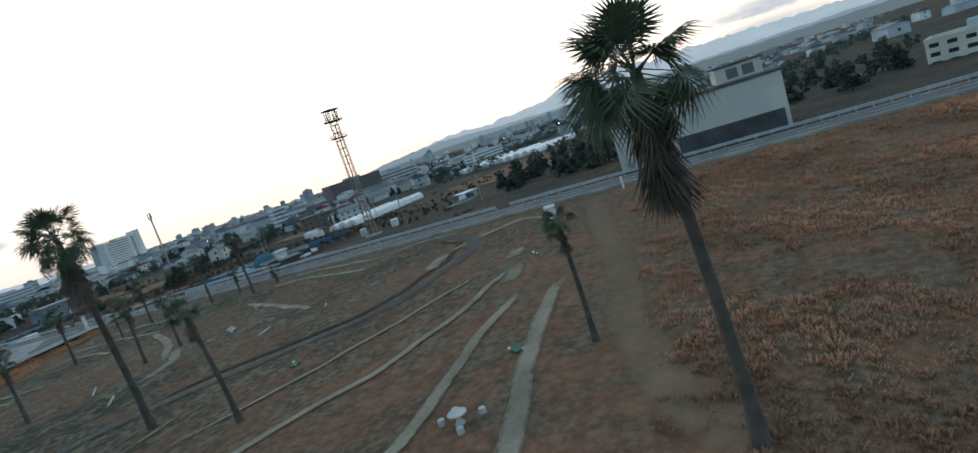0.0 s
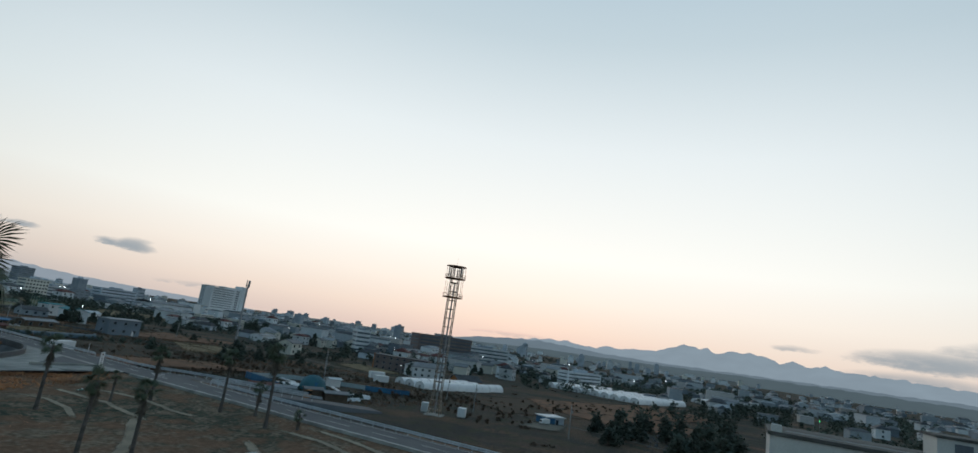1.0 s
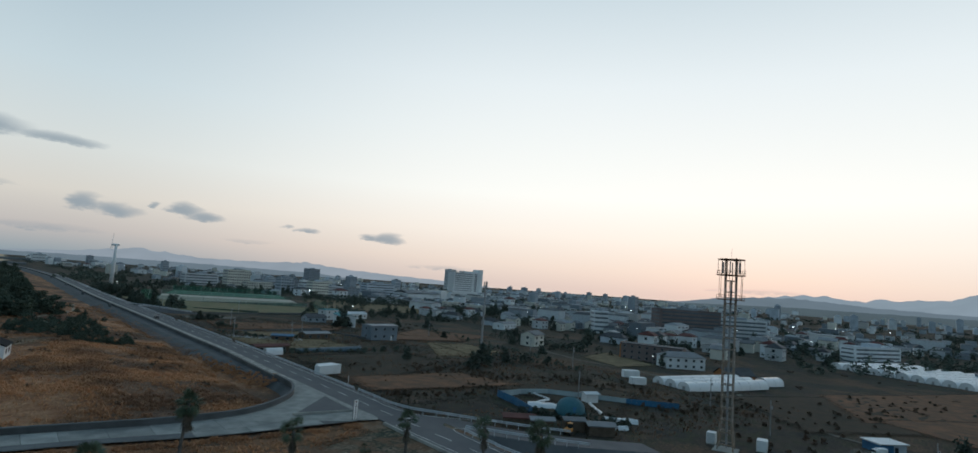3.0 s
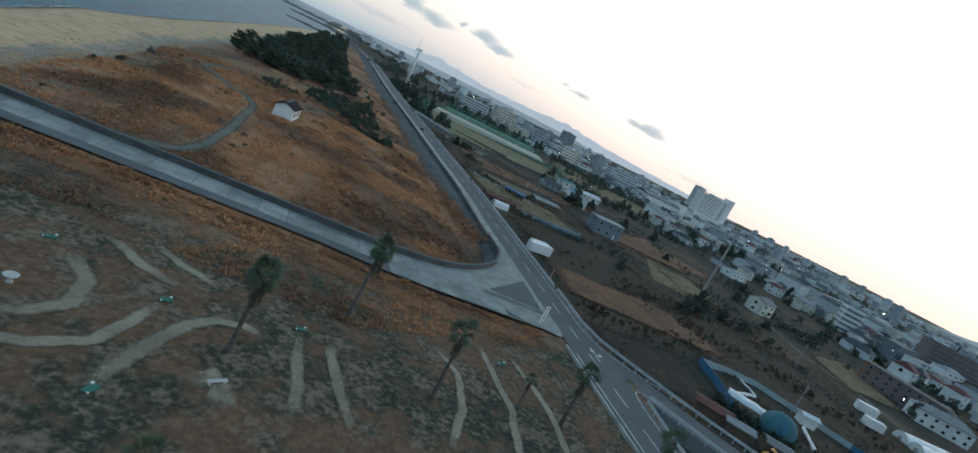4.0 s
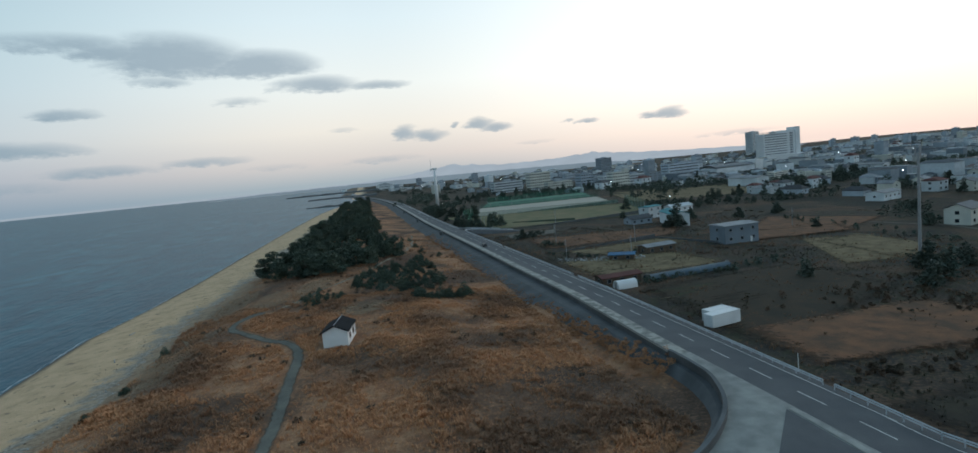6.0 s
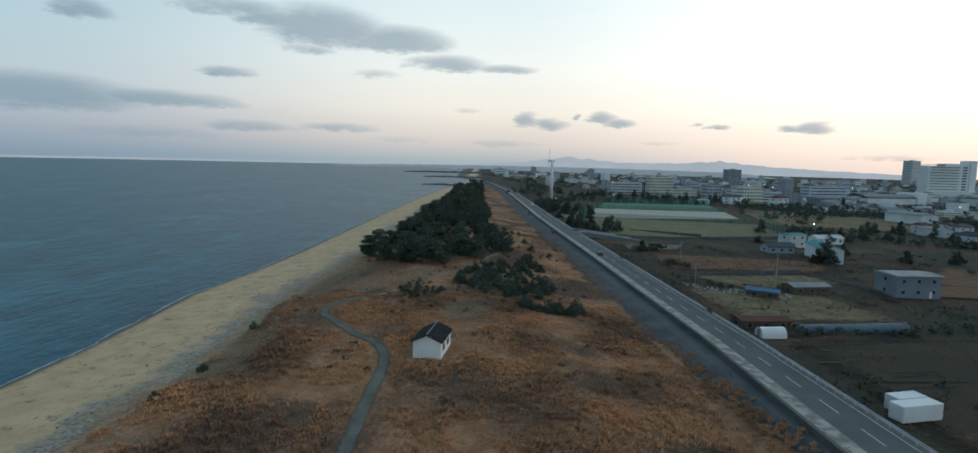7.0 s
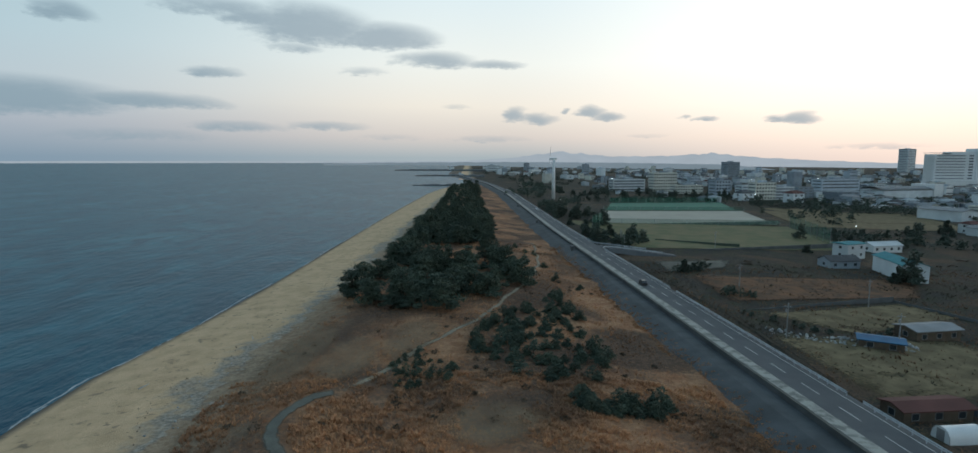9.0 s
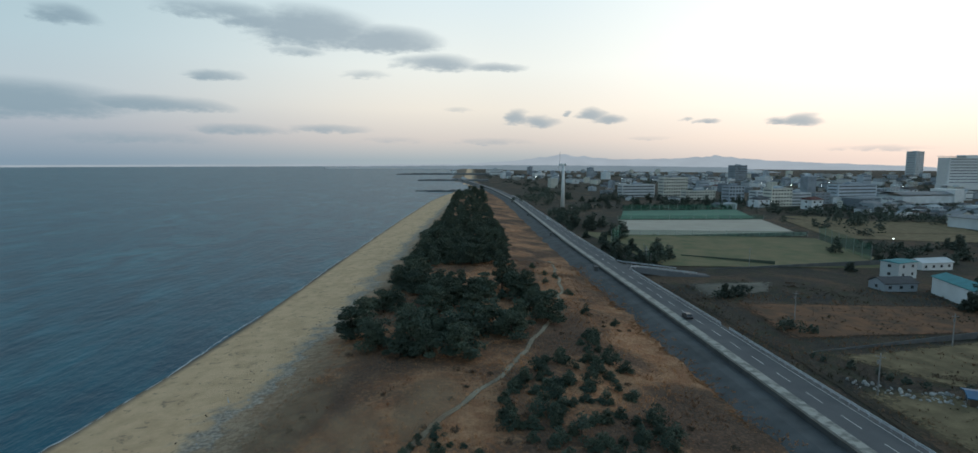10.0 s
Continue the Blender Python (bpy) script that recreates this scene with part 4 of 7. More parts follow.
patch("garden_plot", [(108, 256), (106, 300), (160, 300), (164, 262)], M["tanfield"], "dry allotment ground with pale patches")
patch("rust_field", [(114, 332), (116, 374), (212, 376), (188, 343)], M["redfield"], "fallow field of rust-coloured grass")
patch("turf_field", [(118, 440), (104, 560), (262, 560), (240, 450)], M["greenfield"], "sports ground of worn winter turf", "sports field")
patch("clay_court", [(128, 552), (152, 650), (292, 690), (262, 572)], M["clay"], "pale fenced sand court of the sports ground", "sports court")
patch("green_court", [(156, 660), (182, 748), (322, 804), (292, 700)], mat("green_court_surface", (0.075, 0.19, 0.135), 0.9, 0.2, 0.3), "green tennis court surface", "sports court")
patch("tan_field", [(270, 560), (312, 706), (460, 690), (400, 545)], M["tanfield"], "wide dry playing field before the town")

# ---- plants ----


def fan_mesh(name, material, length=1.55, petiole=1.35, fingers=28, droop=0.35, seed=0, thin=1.0, span=230):
    """A fan leaf on its stalk, growing along +x from the origin."""
    rnd = random.Random(seed)
    bm = bmesh.new()
    tube(bm, (0, 0, 0), (petiole, 0, 0.03), 0.035, 0.02, n=4)
    hub = Vector((petiole, 0, 0.03))
    for i in range(fingers):
        a = radians(-span / 2 + span * (i + 0.5) / fingers)
        w = radians(span / fingers) * 1.12
        ln = length * (0.78 + 0.22 * math.cos(a * 0.8)) * rnd.uniform(0.88, 1.08)
        d = Vector((math.cos(a), math.sin(a), 0))
        s = Vector((-d.y, d.x, 0))
        fold = 0.05 if i % 2 else -0.05
        mid = hub + d * ln * 0.58 + Vector((0, 0, fold - droop * 0.25 * ln))
        tip = hub + d * ln + Vector((0, 0, -droop * ln * rnd.uniform(0.5, 1.3)))
        hw = ln * 0.58 * math.tan(w / 2) * thin
        vs = [bm.verts.new(p) for p in (hub, mid - s * hw, tip, mid + s * hw)]
        bm.faces.new((vs[0], vs[1], vs[3]))
        bm.faces.new((vs[1], vs[2], vs[3]))
    return mesh_of(name, bm, material)


FANS = [fan_mesh("leaf", M["frond"], 1.3, 1.4, 34, d, i) for i, d in enumerate((0.3, 0.55, 0.95))]
DEAD = [fan_mesh("dead_leaf", M["deadfrond"], length=1.7, petiole=0.45, fingers=16, droop=0.12, seed=9 + i, thin=0.8, span=70) for i in range(2)]
WIND = Vector((-0.25, 0.9, 0.0))


def palm(x, y, top, lean=(0.0, 0.0), size=1.0, seed=0, skirt=16, leaves=30, label="tall fan palm with a shaggy skirt of dead leaves"):
    rnd = random.Random(100 + seed)
    z0 = bumpy(x, y)
    tree = thing("palm_tree", pose(x, y, z0), label, "palm tree", "palms of the park")
    h = top - z0
    bm = bmesh.new()
    n, segs = 9, 14
    rings = []
    for k in range(segs + 1):
        f = k / segs
        r = (0.30 - 0.10 * f + 0.16 * math.exp(-f * 14)) * (0.5 + 0.5 * size)
        r *= 1 + 0.05 * (k % 2)
        c = Vector((lean[0] * f ** 1.5, lean[1] * f ** 1.5, h * f - 0.3 * (k == 0)))
        rings.append([bm.verts.new(c + Vector((r * math.cos(2 * math.pi * i / n), r * math.sin(2 * math.pi * i / n), 0))) for i in range(n)])
    for a, b in zip(rings, rings[1:]):
        for i in range(n):
            bm.faces.new((a[i], a[(i + 1) % n], b[(i + 1) % n], b[i]))
    bm.faces.new(rings[-1])
    part("trunk", bm, M["bark"], tree, smooth=True)
    head = Vector((lean[0], lean[1], h))
    for i in range(leaves):
        az = radians(i * 137.5 + rnd.uniform(-20, 20))
        up = radians(84 - 125 * (i / leaves) ** 0.9 + rnd.uniform(-14, 14))
        d = Vector((math.cos(az) * math.cos(up), math.sin(az) * math.cos(up), math.sin(up)))
        d = (d + WIND * rnd.uniform(0.15, 0.55)).normalized()
        leaf = part("leaf", FANS[min(2, int(3 * i / leaves))], None, tree)
        s = size * rnd.uniform(0.8, 1.1)
        turn = d.to_track_quat("X", "Z").to_matrix().to_4x4()
        leaf.matrix_basis = Matrix.Translation(head + Vector((0, 0, rnd.uniform(-0.3, 0.2)))) @ turn @ pose(0, 0, 0, rnd.uniform(-50, 50), 0, 0) @ Matrix.Scale(s, 4)
    for i in range(skirt):
        az = i * 137.5 + rnd.uniform(-20, 20)
        leaf = part("dead_leaf", rnd.choice(DEAD), None, tree, "brown hanging dead leaf")
        s = size * rnd.uniform(0.9, 1.3)
        leaf.matrix_basis = Matrix.Translation(head - Vector((0, 0, 0.1 + 2.9 * size * (i / skirt)))) @ pose(0, 0, 0, 0, 0, az) @ pose(0, 0, 0, rnd.uniform(-40, 40), rnd.uniform(70, 96), 0) @ Matrix.Diagonal((s, s, s, 1))
    return tree


for i, (x, y, top, lean, size) in enumerate([
        (18.9, -2.9, 17.5, (-3.0, 0.9), 1.15), (32.8, 5.9, 10.3, (-1.6, -0.2), 0.62), (31.1, 48.1, 19.6, (-4.0, -4.4), 1.25), (29.4, 35.9, 11.2, (-0.4, 0.6), 0.75), (38.7, 78.5, 9.0, (0, 0), 0.75),
        (62.8, 104, 10.2, (0, 0), 0.85), (53.4, 75.4, 9.6, (0.3, 0), 0.8), (58.5, 73.9, 8.8, (0, 0), 0.8), (85, 93, 11.0, (0, 0), 0.85), (83.6, 80.6, 13.2, (0, 0.5), 0.9),
        (86.9, 77.1, 4.2, (0, 0), 0.5), (88, 88, 6.5, (0, 0), 0.7), (53.0, 117.6, 11.6, (0.8, 0.3), 0.95), (81.1, 106.1, 9.3, (0, 0), 0.85), (75.5, 108, 5.4, (0, 0), 0.45), (41, 103.4, 9.8, (0.4, 0), 0.95)]):
    big = size >= 0.9
    size *= 0.92 if size > 1.1 else 0.8
    palm(x, y, top, lean, size, i, 46 if big else 14, 32 if big else 18, "tall fan palm with a shaggy skirt of dead leaves" if top > 8 else "young fan palm standing in the park grass")


def crown_mesh(name, material, clumps, per, leaf, seed, flat=0.45):
    """Many small blades round clump centres; clumps: (x, y, z, radius)."""
    rnd = random.Random(seed)
    v, f = [], []
    for cx, cy, cz, r in clumps:
        for _ in range(per):
            while True:
                d = Vector((rnd.gauss(0, 1), rnd.gauss(0, 1), rnd.gauss(0, 1)))
                if d.length > 0.1:
                    d.normalize()
                    break
            rr = r * rnd.uniform(0.45, 1.08)
            c = Vector((cx + d.x * rr, cy + d.y * rr, cz + d.z * rr * flat))
            a = Vector((rnd.gauss(0, 1), rnd.gauss(0, 1), rnd.gauss(0, 0.6))).normalized() * leaf * rnd.uniform(0.6, 1.3)
            b = a.cross(Vector((rnd.gauss(0, 1), rnd.gauss(0, 1), rnd.gauss(0, 1)))).normalized() * leaf * rnd.uniform(0.35, 0.7)
            k = len(v)
            v += [c - a, c + b * 0.6 - a * 0.1, c + a, c - b]
            f.append((k, k + 1, k + 2, k + 3))
    return raw(name, v, f, material)


def tree_proto(name, h, spread, seed, label, category, group, material, flat, layers=5, per=70, leaf=0.42, bare=0.35):
    rnd = random.Random(seed)
    t = thing(name, pose(0, 0, 0), label, category, group)
    bm = bmesh.new()
    lean = Vector((rnd.uniform(-0.12, 0.12) * h, rnd.uniform(-0.12, 0.12) * h, 0))
    pts = [Vector((0, 0, -0.4)), lean * 0.35 + Vector((0, 0, h * 0.35)), lean * 0.8 + Vector((rnd.uniform(-.2, .2), 0, h * 0.65)), lean + Vector((0, 0, h * 0.92))]
    rad = [0.030 * h, 0.024 * h, 0.015 * h, 0.005 * h]
    for a, b, r0, r1 in zip(pts, pts[1:], rad, rad[1:]):
        tube(bm, a, b, r0, r1, n=7, caps=False)
    clumps = []
    for k in range(layers):
        f = bare + (1 - bare) * k / max(1, layers - 1)
        base = lean * f + Vector((0, 0, h * f))
        m = max(1, round((1 - 0.75 * (f - bare) / (1 - bare)) * 5))
        for i in range(m):
            a = rnd.uniform(0, 6.283)
            ring = spread * (1.0 - 0.8 * (f - bare) / (1 - bare)) * rnd.uniform(0.45, 1.0) * (0.2 if m == 1 else 1)
            c = base + Vector((ring * math.cos(a), ring * math.sin(a), rnd.uniform(-0.06, 0.06) * h))
            clumps.append((c.x, c.y, c.z, spread * rnd.uniform(0.34, 0.55)))
            tube(bm, base - Vector((0, 0, 0.08 * h)), c, 0.008 * h, 0.003 * h, n=5, caps=False)
    part("trunk", bm, M["trunk"], t)
    part("crown", crown_mesh("crown", material, clumps, per, leaf, seed, flat), None, t)
    return t


def scatter(protos, spots, seed, smin=0.8, smax=1.2):
    rnd = random.Random(seed)
    for i, (x, y) in enumerate(spots):
        s = rnd.uniform(smin, smax)
        m = pose(x, y, bumpy(x, y) - 0.1, 0, 0, rnd.uniform(0, 360)) @ Matrix.Diagonal((s, s, s * rnd.uniform(0.85, 1.15), 1))
        p = protos[i] if i < len(protos) else copy_thing(protos[i % len(protos)], m)
        p.matrix_basis = m


def poisson(n, inside, xr, yr, gap, seed):
    rnd = random.Random(seed)
    out = []
    tries = 0
    while len(out) < n and tries < n * 60:
        tries += 1
        p = (rnd.uniform(*xr), rnd.uniform(*yr))
        if inside(*p) and all((p[0] - q[0]) ** 2 + (p[1] - q[1]) ** 2 > gap * gap for q in out):
            out.append(p)
    return out


PINES = [tree_proto("pine_tree", h, s, 20 + i, "dark green coastal pine of a dense windbreak grove", "pine tree", "pines of the shore grove", M["pine"], 0.36, 6, 150, 0.36, 0.22)
         for i, (h, s) in enumerate(((6.5, 4.2), (7.5, 3.8), (5.8, 4.4), (8.0, 4.2)))]
GROVE = poisson(135, lambda x, y: lin(y, [305, 330, 380, 420, 460, 560], [9, 5, 8, 13, 8, 12]) < x < lin(y, [305, 314, 345, 366, 385, 420, 470, 560], [30, 46, 54, 46, 34, 44, 50, 46]) and not (376 < y < 412 and x > 14), (4, 52), (305, 560), 3.9, 1)
GROVE += poisson(60, lambda x, y: True, (12, 46), (560, 980), 10, 2)
GROVE += [(2.5, 322), (6, 345), (9, 405), (8, 420), (7, 380)]
scatter(PINES, GROVE, 5)
SMALL = [tree_proto("young_pine", h, s, 60 + i, "young dark pine growing in dry dune grass", "pine tree", "young pines of the dunes", M["pine"], 0.7, 4, 90, 0.17, 0.12)
         for i, (h, s) in enumerate(((1.7, 1.3), (2.3, 1.6), (1.3, 1.3)))]
SPOTS = poisson(74, lambda x, y: lin(y, [258, 270, 285, 300, 322], [46, 36, 36, 44, 56]) < x < lin(y, [258, 270, 300, 322], [58, 63, 63, 62]) and noise.noise((x * 0.16, y * 0.16, 5)) > -0.22, (33, 66), (258, 324), 2.1, 7)
SPOTS += poisson(22, lambda x, y: (x - 59) ** 2 / 60 + (y - 248.5) ** 2 / 14 < 1, (50, 68), (243, 254), 1.3, 11)
SPOTS += poisson(18, lambda x, y: True, (36, 74), (332, 420), 4, 9)
scatter(SMALL, SPOTS, 6, 0.8, 1.5)
scatter([copy_thing(p, pose(0, 0, -400)) for p in SMALL], [(-6.0, 195.3), (-5.0, 230.1), (-4.5, 207)], 26, 0.6, 0.9)
scatter([copy_thing(p, pose(0, 0, -400)) for p in SMALL], poisson(30, lambda x, y: (x - 26.5) ** 2 / 36 + (y - 263) ** 2 / 90 < 1, (20, 33), (253, 273), 1.2, 8), 16, 0.45, 0.85)


def tufts(name, area, xr, yr, density, label, seed, hmin=0.4, hmax=0.9, skip=None, material="grass"):
    """Clumps of tall dry grass, each a spray of bent blades."""
    rnd = np.random.RandomState(seed)
    n = int((xr[1] - xr[0]) * (yr[1] - yr[0]) * density)
    v, f = [], []
    for x, y in zip(rnd.uniform(*xr, n), rnd.uniform(*yr, n)):
        if not area(x, y):
            continue
        dens = noise.noise((x * 0.09, y * 0.09, 7.0)) + 0.5 * noise.noise((x * 0.3, y * 0.3, 2.0))
        if dens < -0.18 and rnd.rand() < 0.75:
            continue
        tussock = noise.noise((x * 0.62, y * 0.62, 4.0)) + 0.35 * dens
        if tussock < -0.08 and rnd.rand() < 0.6:
            continue
        z = bumpy(x, y) - 0.08
        s = (hmin + (hmax - hmin) * rnd.rand() * (0.75 + 0.5 * dens)) * (0.9 + 0.8 * max(0.0, tussock))
        for b in range(4):
            a = rnd.uniform(0, 6.283)
            sp = rnd.uniform(0.15, 0.7) * s
            w = s * rnd.uniform(0.07, 0.16)
            dx, dy = math.cos(a), math.sin(a)
            px, py = -dy * w, dx * w
            bx, by = x + dx * 0.12, y + dy * 0.12
            k = len(v)
            v += [(bx - px * 0.5, by - py * 0.5, z), (bx + px * 0.5, by + py * 0.5, z), (bx + dx * sp * 0.6 + px, by + dy * sp * 0.6 + py, z + s * 0.75), (bx + dx * sp * 0.6 - px, by + dy * sp * 0.6 - py, z + s * 0.7),
                  (bx + dx * sp * 1.2, by + dy * sp * 1.2, z + s * rnd.uniform(0.75, 1.15))]
            f += [(k, k + 1, k + 2, k + 3), (k + 3, k + 2, k + 4)]
    tagged(new(name, raw(name, v, f, M[material])), label, "grass", kind="stuff")


def off_path(x, y):
    if 29 < x < 38 and 209 < y < 219:
        return False
    p = Vector((x, y))
    for a, b in zip(DUNE_PATH, DUNE_PATH[1:]):
        a, b = Vector(a), Vector(b)
        k = max(0.0, min(1.0, (p - a).dot(b - a) / (b - a).length_squared))
        if (a.lerp(b, k) - p).length < 1.7:
            return False
    return True


def bank_top(x):
    return lin(x, [-12, 26, 61, 88], [141.9, 139.2, 135.0, 133.0])


def bare(x, y):
    return noise.noise((x * 0.06, y * 0.06, 11.0)) > 0.18 and (5 < x < 22 and 246 < y < 290 or 28 < x < 50 and 232 < y < 250)


tufts("dune_grass", lambda x, y: coast(y) + 30 + 3 * noise.noise((x * 0.1, y * 0.1, 8.0)) < x < centre(y) - lin(y, [165, 190, 225], [10.6, 12.2, 16.6]) and y > lin(x, [0, 55, 72, 80, 86], [153.6, 149.8, 152.2, 157.5, 168]) and off_path(x, y) and not bare(x, y), (-10, 80), (150, 262), 9.0, "tall rust-brown dry grass covering the dunes", 1, 0.26, 0.66)
tufts("dune_grass", lambda x, y: coast(y) + 33 < x < centre(y) - 19 and not bare(x, y), (-4, 78), (262, 430), 1.6, "thin rust-brown dry grass between the pines", 2, 0.22, 0.55)
tufts("bank_grass", lambda x, y: lin(x, [20, 40, 54, 81, 90], [123, 117.5, 116, 125, 128]) < y < bank_top(x), (-5, 88), (114, 142), 9.0, "band of tall rust grass beside the service road", 3, 0.2, 0.55)
strip("rust_bank", [(-8, 137.5), (26, 134.8), (61, 129.6), (88, 128.6)], (4.2, 4.2), M["rustbank"], "rust-coloured grassy bank beside the service road", "bank", lift=0.05)
tufts("reed_fringe", lambda x, y: bank_top(x) - 2.6 < y < bank_top(x), (-8, 88), (130, 142), 14.0, "orange fringe of dry grass along the service road", 6, 0.3, 0.62, material="reed")
tufts("park_grass", lambda x, y: y < lin(x, [10, 25, 60, 90], [-1.5, 0.5, 3.5, 4]) + 4 * noise.noise((x * 0.3, y * 0.3, 6.0)), (10, 90), (-50, 8), 16.0, "rough rust-coloured dry grass covering the park", 4, 0.16, 0.42, material="parkgrass")
tufts("short_grass", lambda x, y: True, (8, 91), (0, 118), 1.4, "short dry tussocks of the park lawn", 5, 0.06, 0.16, material="parkgrass")

# ---- buildings ----


def roof_mesh(name, w, d, z, rise, over, material, hip=0.0):
    """A pitched roof over a w x d plan, ridge along x; hip: how far the ridge ends draw in."""
    x, y = w / 2 + over, d / 2 + over
    t = 0.22
    bm = bmesh.new()
    pts = [(-x, -y, z), (x, -y, z), (x, y, z), (-x, y, z), (-x + hip, 0, z + rise), (x - hip, 0, z + rise)]
    lo = [bm.verts.new(p) for p in pts]
    hi = [bm.verts.new((p[0], p[1], p[2] + t)) for p in pts]
    for f in ((0, 1, 5, 4), (2, 3, 4, 5), (1, 2, 5), (3, 0, 4)):
        if len(f) == 4 or hip:
            bm.faces.new([hi[i] for i in f])
            bm.faces.new([lo[i] for i in f[::-1]])
    for a, b in ((0, 1), (1, 2), (2, 3), (3, 0)) if hip else ((0, 1), (2, 3), (1, 5), (5, 2), (3, 4), (4, 0)):
        bm.faces.new((lo[a], lo[b], hi[b], hi[a]))
    return mesh_of(name, bm, material)


WIN = {}


def window(parent, x, y, z, w, h, face, framed=False):
    """A window set in the wall that faces -y ('s'), -x ('w'), +x ('e') or +y ('n')."""
    key = (round(w, 2), round(h, 2))
    if key not in WIN:
        bm = bmesh.new()
        box(bm, -w / 2, w / 2, -0.04, 0.05, -h / 2, h / 2)
        fr = bmesh.new()
        t = 0.07
        for a in ((-w / 2 - t, w / 2 + t, -h / 2 - t, -h / 2), (-w / 2 - t, w / 2 + t, h / 2, h / 2 + t), (-w / 2 - t, -w / 2, -h / 2, h / 2), (w / 2, w / 2 + t, -h / 2, h / 2)):
            box(fr, a[0], a[1], -0.08, 0.05, a[2], a[3])
        WIN[key] = (mesh_of("window", bm, M["glass"]), mesh_of("frame", fr, M["steel"]))
    ob = part("window", WIN[key][0], None, parent)
    ob.matrix_basis = pose(x, y, z, 0, 0, {"s": 0, "w": -90, "e": 90, "n": 180}[face])
    if framed:
        part("frame", WIN[key][1], None, ob)
    return ob


def gable_walls(w, d, h, rise):
    bm = bmesh.new()
    x, y = w / 2, d / 2
    vs = [bm.verts.new(p) for p in ((-x, -y, -1.5), (x, -y, -1.5), (x, y, -1.5), (-x, y, -1.5), (-x, -y, h), (x, -y, h), (x, y, h), (-x, y, h), (-x, 0, h + rise), (x, 0, h + rise))]
    for f in ((0, 1, 5, 4), (2, 3, 7, 6), (1, 2, 6, 9, 5), (3, 0, 4, 8, 7), (4, 5, 9, 8), (6, 7, 8, 9), (3, 2, 1, 0)):
        bm.faces.new([vs[i] for i in f])
    return bm


def house(m, w, d, h, rise, wall, roof, label, group="", hip=0.0, floors=2, category="house"):
    t = thing("house", m, label, category, group)
    part("wall", boxm(-w / 2, w / 2, -d / 2, d / 2, -1.5, h) if hip else gable_walls(w, d, h, rise), M[wall], t)
    part("roof", roof_mesh("roof", w, d, h, rise, 0.5, M[roof], hip), None, t)
    if group == "sheds of the yard":
        return t
    fh, near = h / floors, group not in ("houses of the town", "houses beyond the fields")
    for k in range(floors):
        z = fh * k + fh * 0.55
        n = max(2, int(w / 4.2))
        for i in range(n):
            window(t, -w / 2 + w * (i + 0.5) / n, -d / 2, z, 1.3, 1.15, "s", near)
        n = max(1, int(d / 6))
        for i in range(n):
            window(t, -w / 2, -d / 2 + d * (i + 0.5) / n, z, 1.3, 1.15, "w", near)
    return t


def block(m, w, d, h, floors, wall, label, group="", bands=True, penthouse=True, category="building", cols=None, far=False):
    """A flat-roofed block with storeys, parapet, roof house and its windows."""
    t = thing("apartment_building" if floors > 2 else "office_building", m, label, category, group)
    part("wall", boxm(-w / 2, w / 2, -d / 2, d / 2, -3, h), M[wall], t)
    bm = bmesh.new()
    for a in ((-w / 2 - 0.15, w / 2 + 0.15, -d / 2 - 0.15, -d / 2 + 0.3), (-w / 2 - 0.15, w / 2 + 0.15, d / 2 - 0.3, d / 2 + 0.15), (-w / 2 - 0.15, -w / 2 + 0.3, -d / 2 + 0.3, d / 2 - 0.3), (w / 2 - 0.3, w / 2 + 0.15, -d / 2 + 0.3, d / 2 - 0.3)):
        box(bm, *a, h, h + 0.9)
    part("parapet", bm, M[wall], t)
    if penthouse:
        part("roof_house", boxm(-w * 0.12, w * 0.16, -d * 0.2, d * 0.25, h, h + 3.2), M["grey"], t)
    fh = h / floors
    for k in range(0, floors, 2 if far else 1):
        z = fh * k + fh * 0.55
        if bands:
            part("window_band", boxm(-w * 0.47, w * 0.47, -d / 2 - 0.05, -d / 2 + 0.1, z - fh * 0.2, z + fh * 0.22), M["farglass"], t)
        else:
            n = cols or max(3, int(w / 4))
            for i in range(n):
                window(t, -w / 2 + w * (i + 0.5) / n, -d / 2, z, w / n * 0.55, fh * 0.45, "s")
        if not far:
            part("window_band", boxm(-w / 2 - 0.05, -w / 2 + 0.1, -d * 0.4, d * 0.4, z - fh * 0.15, z + fh * 0.2), M["farglass"], t)
    return t


def at_ground(x, y, rz=0.0, dz=0.0):
    return pose(x, y, bumpy(x, y) + dz, 0, 0, rz)


def dune_hut():
    t = thing("hut", pose(33.5, 214.0, bumpy(33, 212) + 0.3, 0, 0, 81), "small white hut with a dark gabled roof in the dunes", "hut")
    w, d, h, rise = 8.0, 5.0, 2.6, 1.3
    part("wall", gable_walls(w, d, h, rise), M["white"], t)
    part("roof", roof_mesh("roof", w, d, h, rise, 0.35, M["hutroof"]), None, t)
    bm = bmesh.new()
    tube(bm, (-w / 2 - 0.4, 0, h + rise + 0.27), (w / 2 + 0.4, 0, h + rise + 0.27), 0.09, n=6)
    part("ridge_cap", bm, M["greyroof"], t)
    for x in (-1.8, 1.6):
        window(t, x, -d / 2, 1.35, 1.3, 1.1, "s", True)
    part("downpipe", tubem((w / 2 - 0.1, -d / 2 - 0.08, 0), (w / 2 - 0.1, -d / 2 - 0.08, h), 0.05, n=6), M["white"], t)


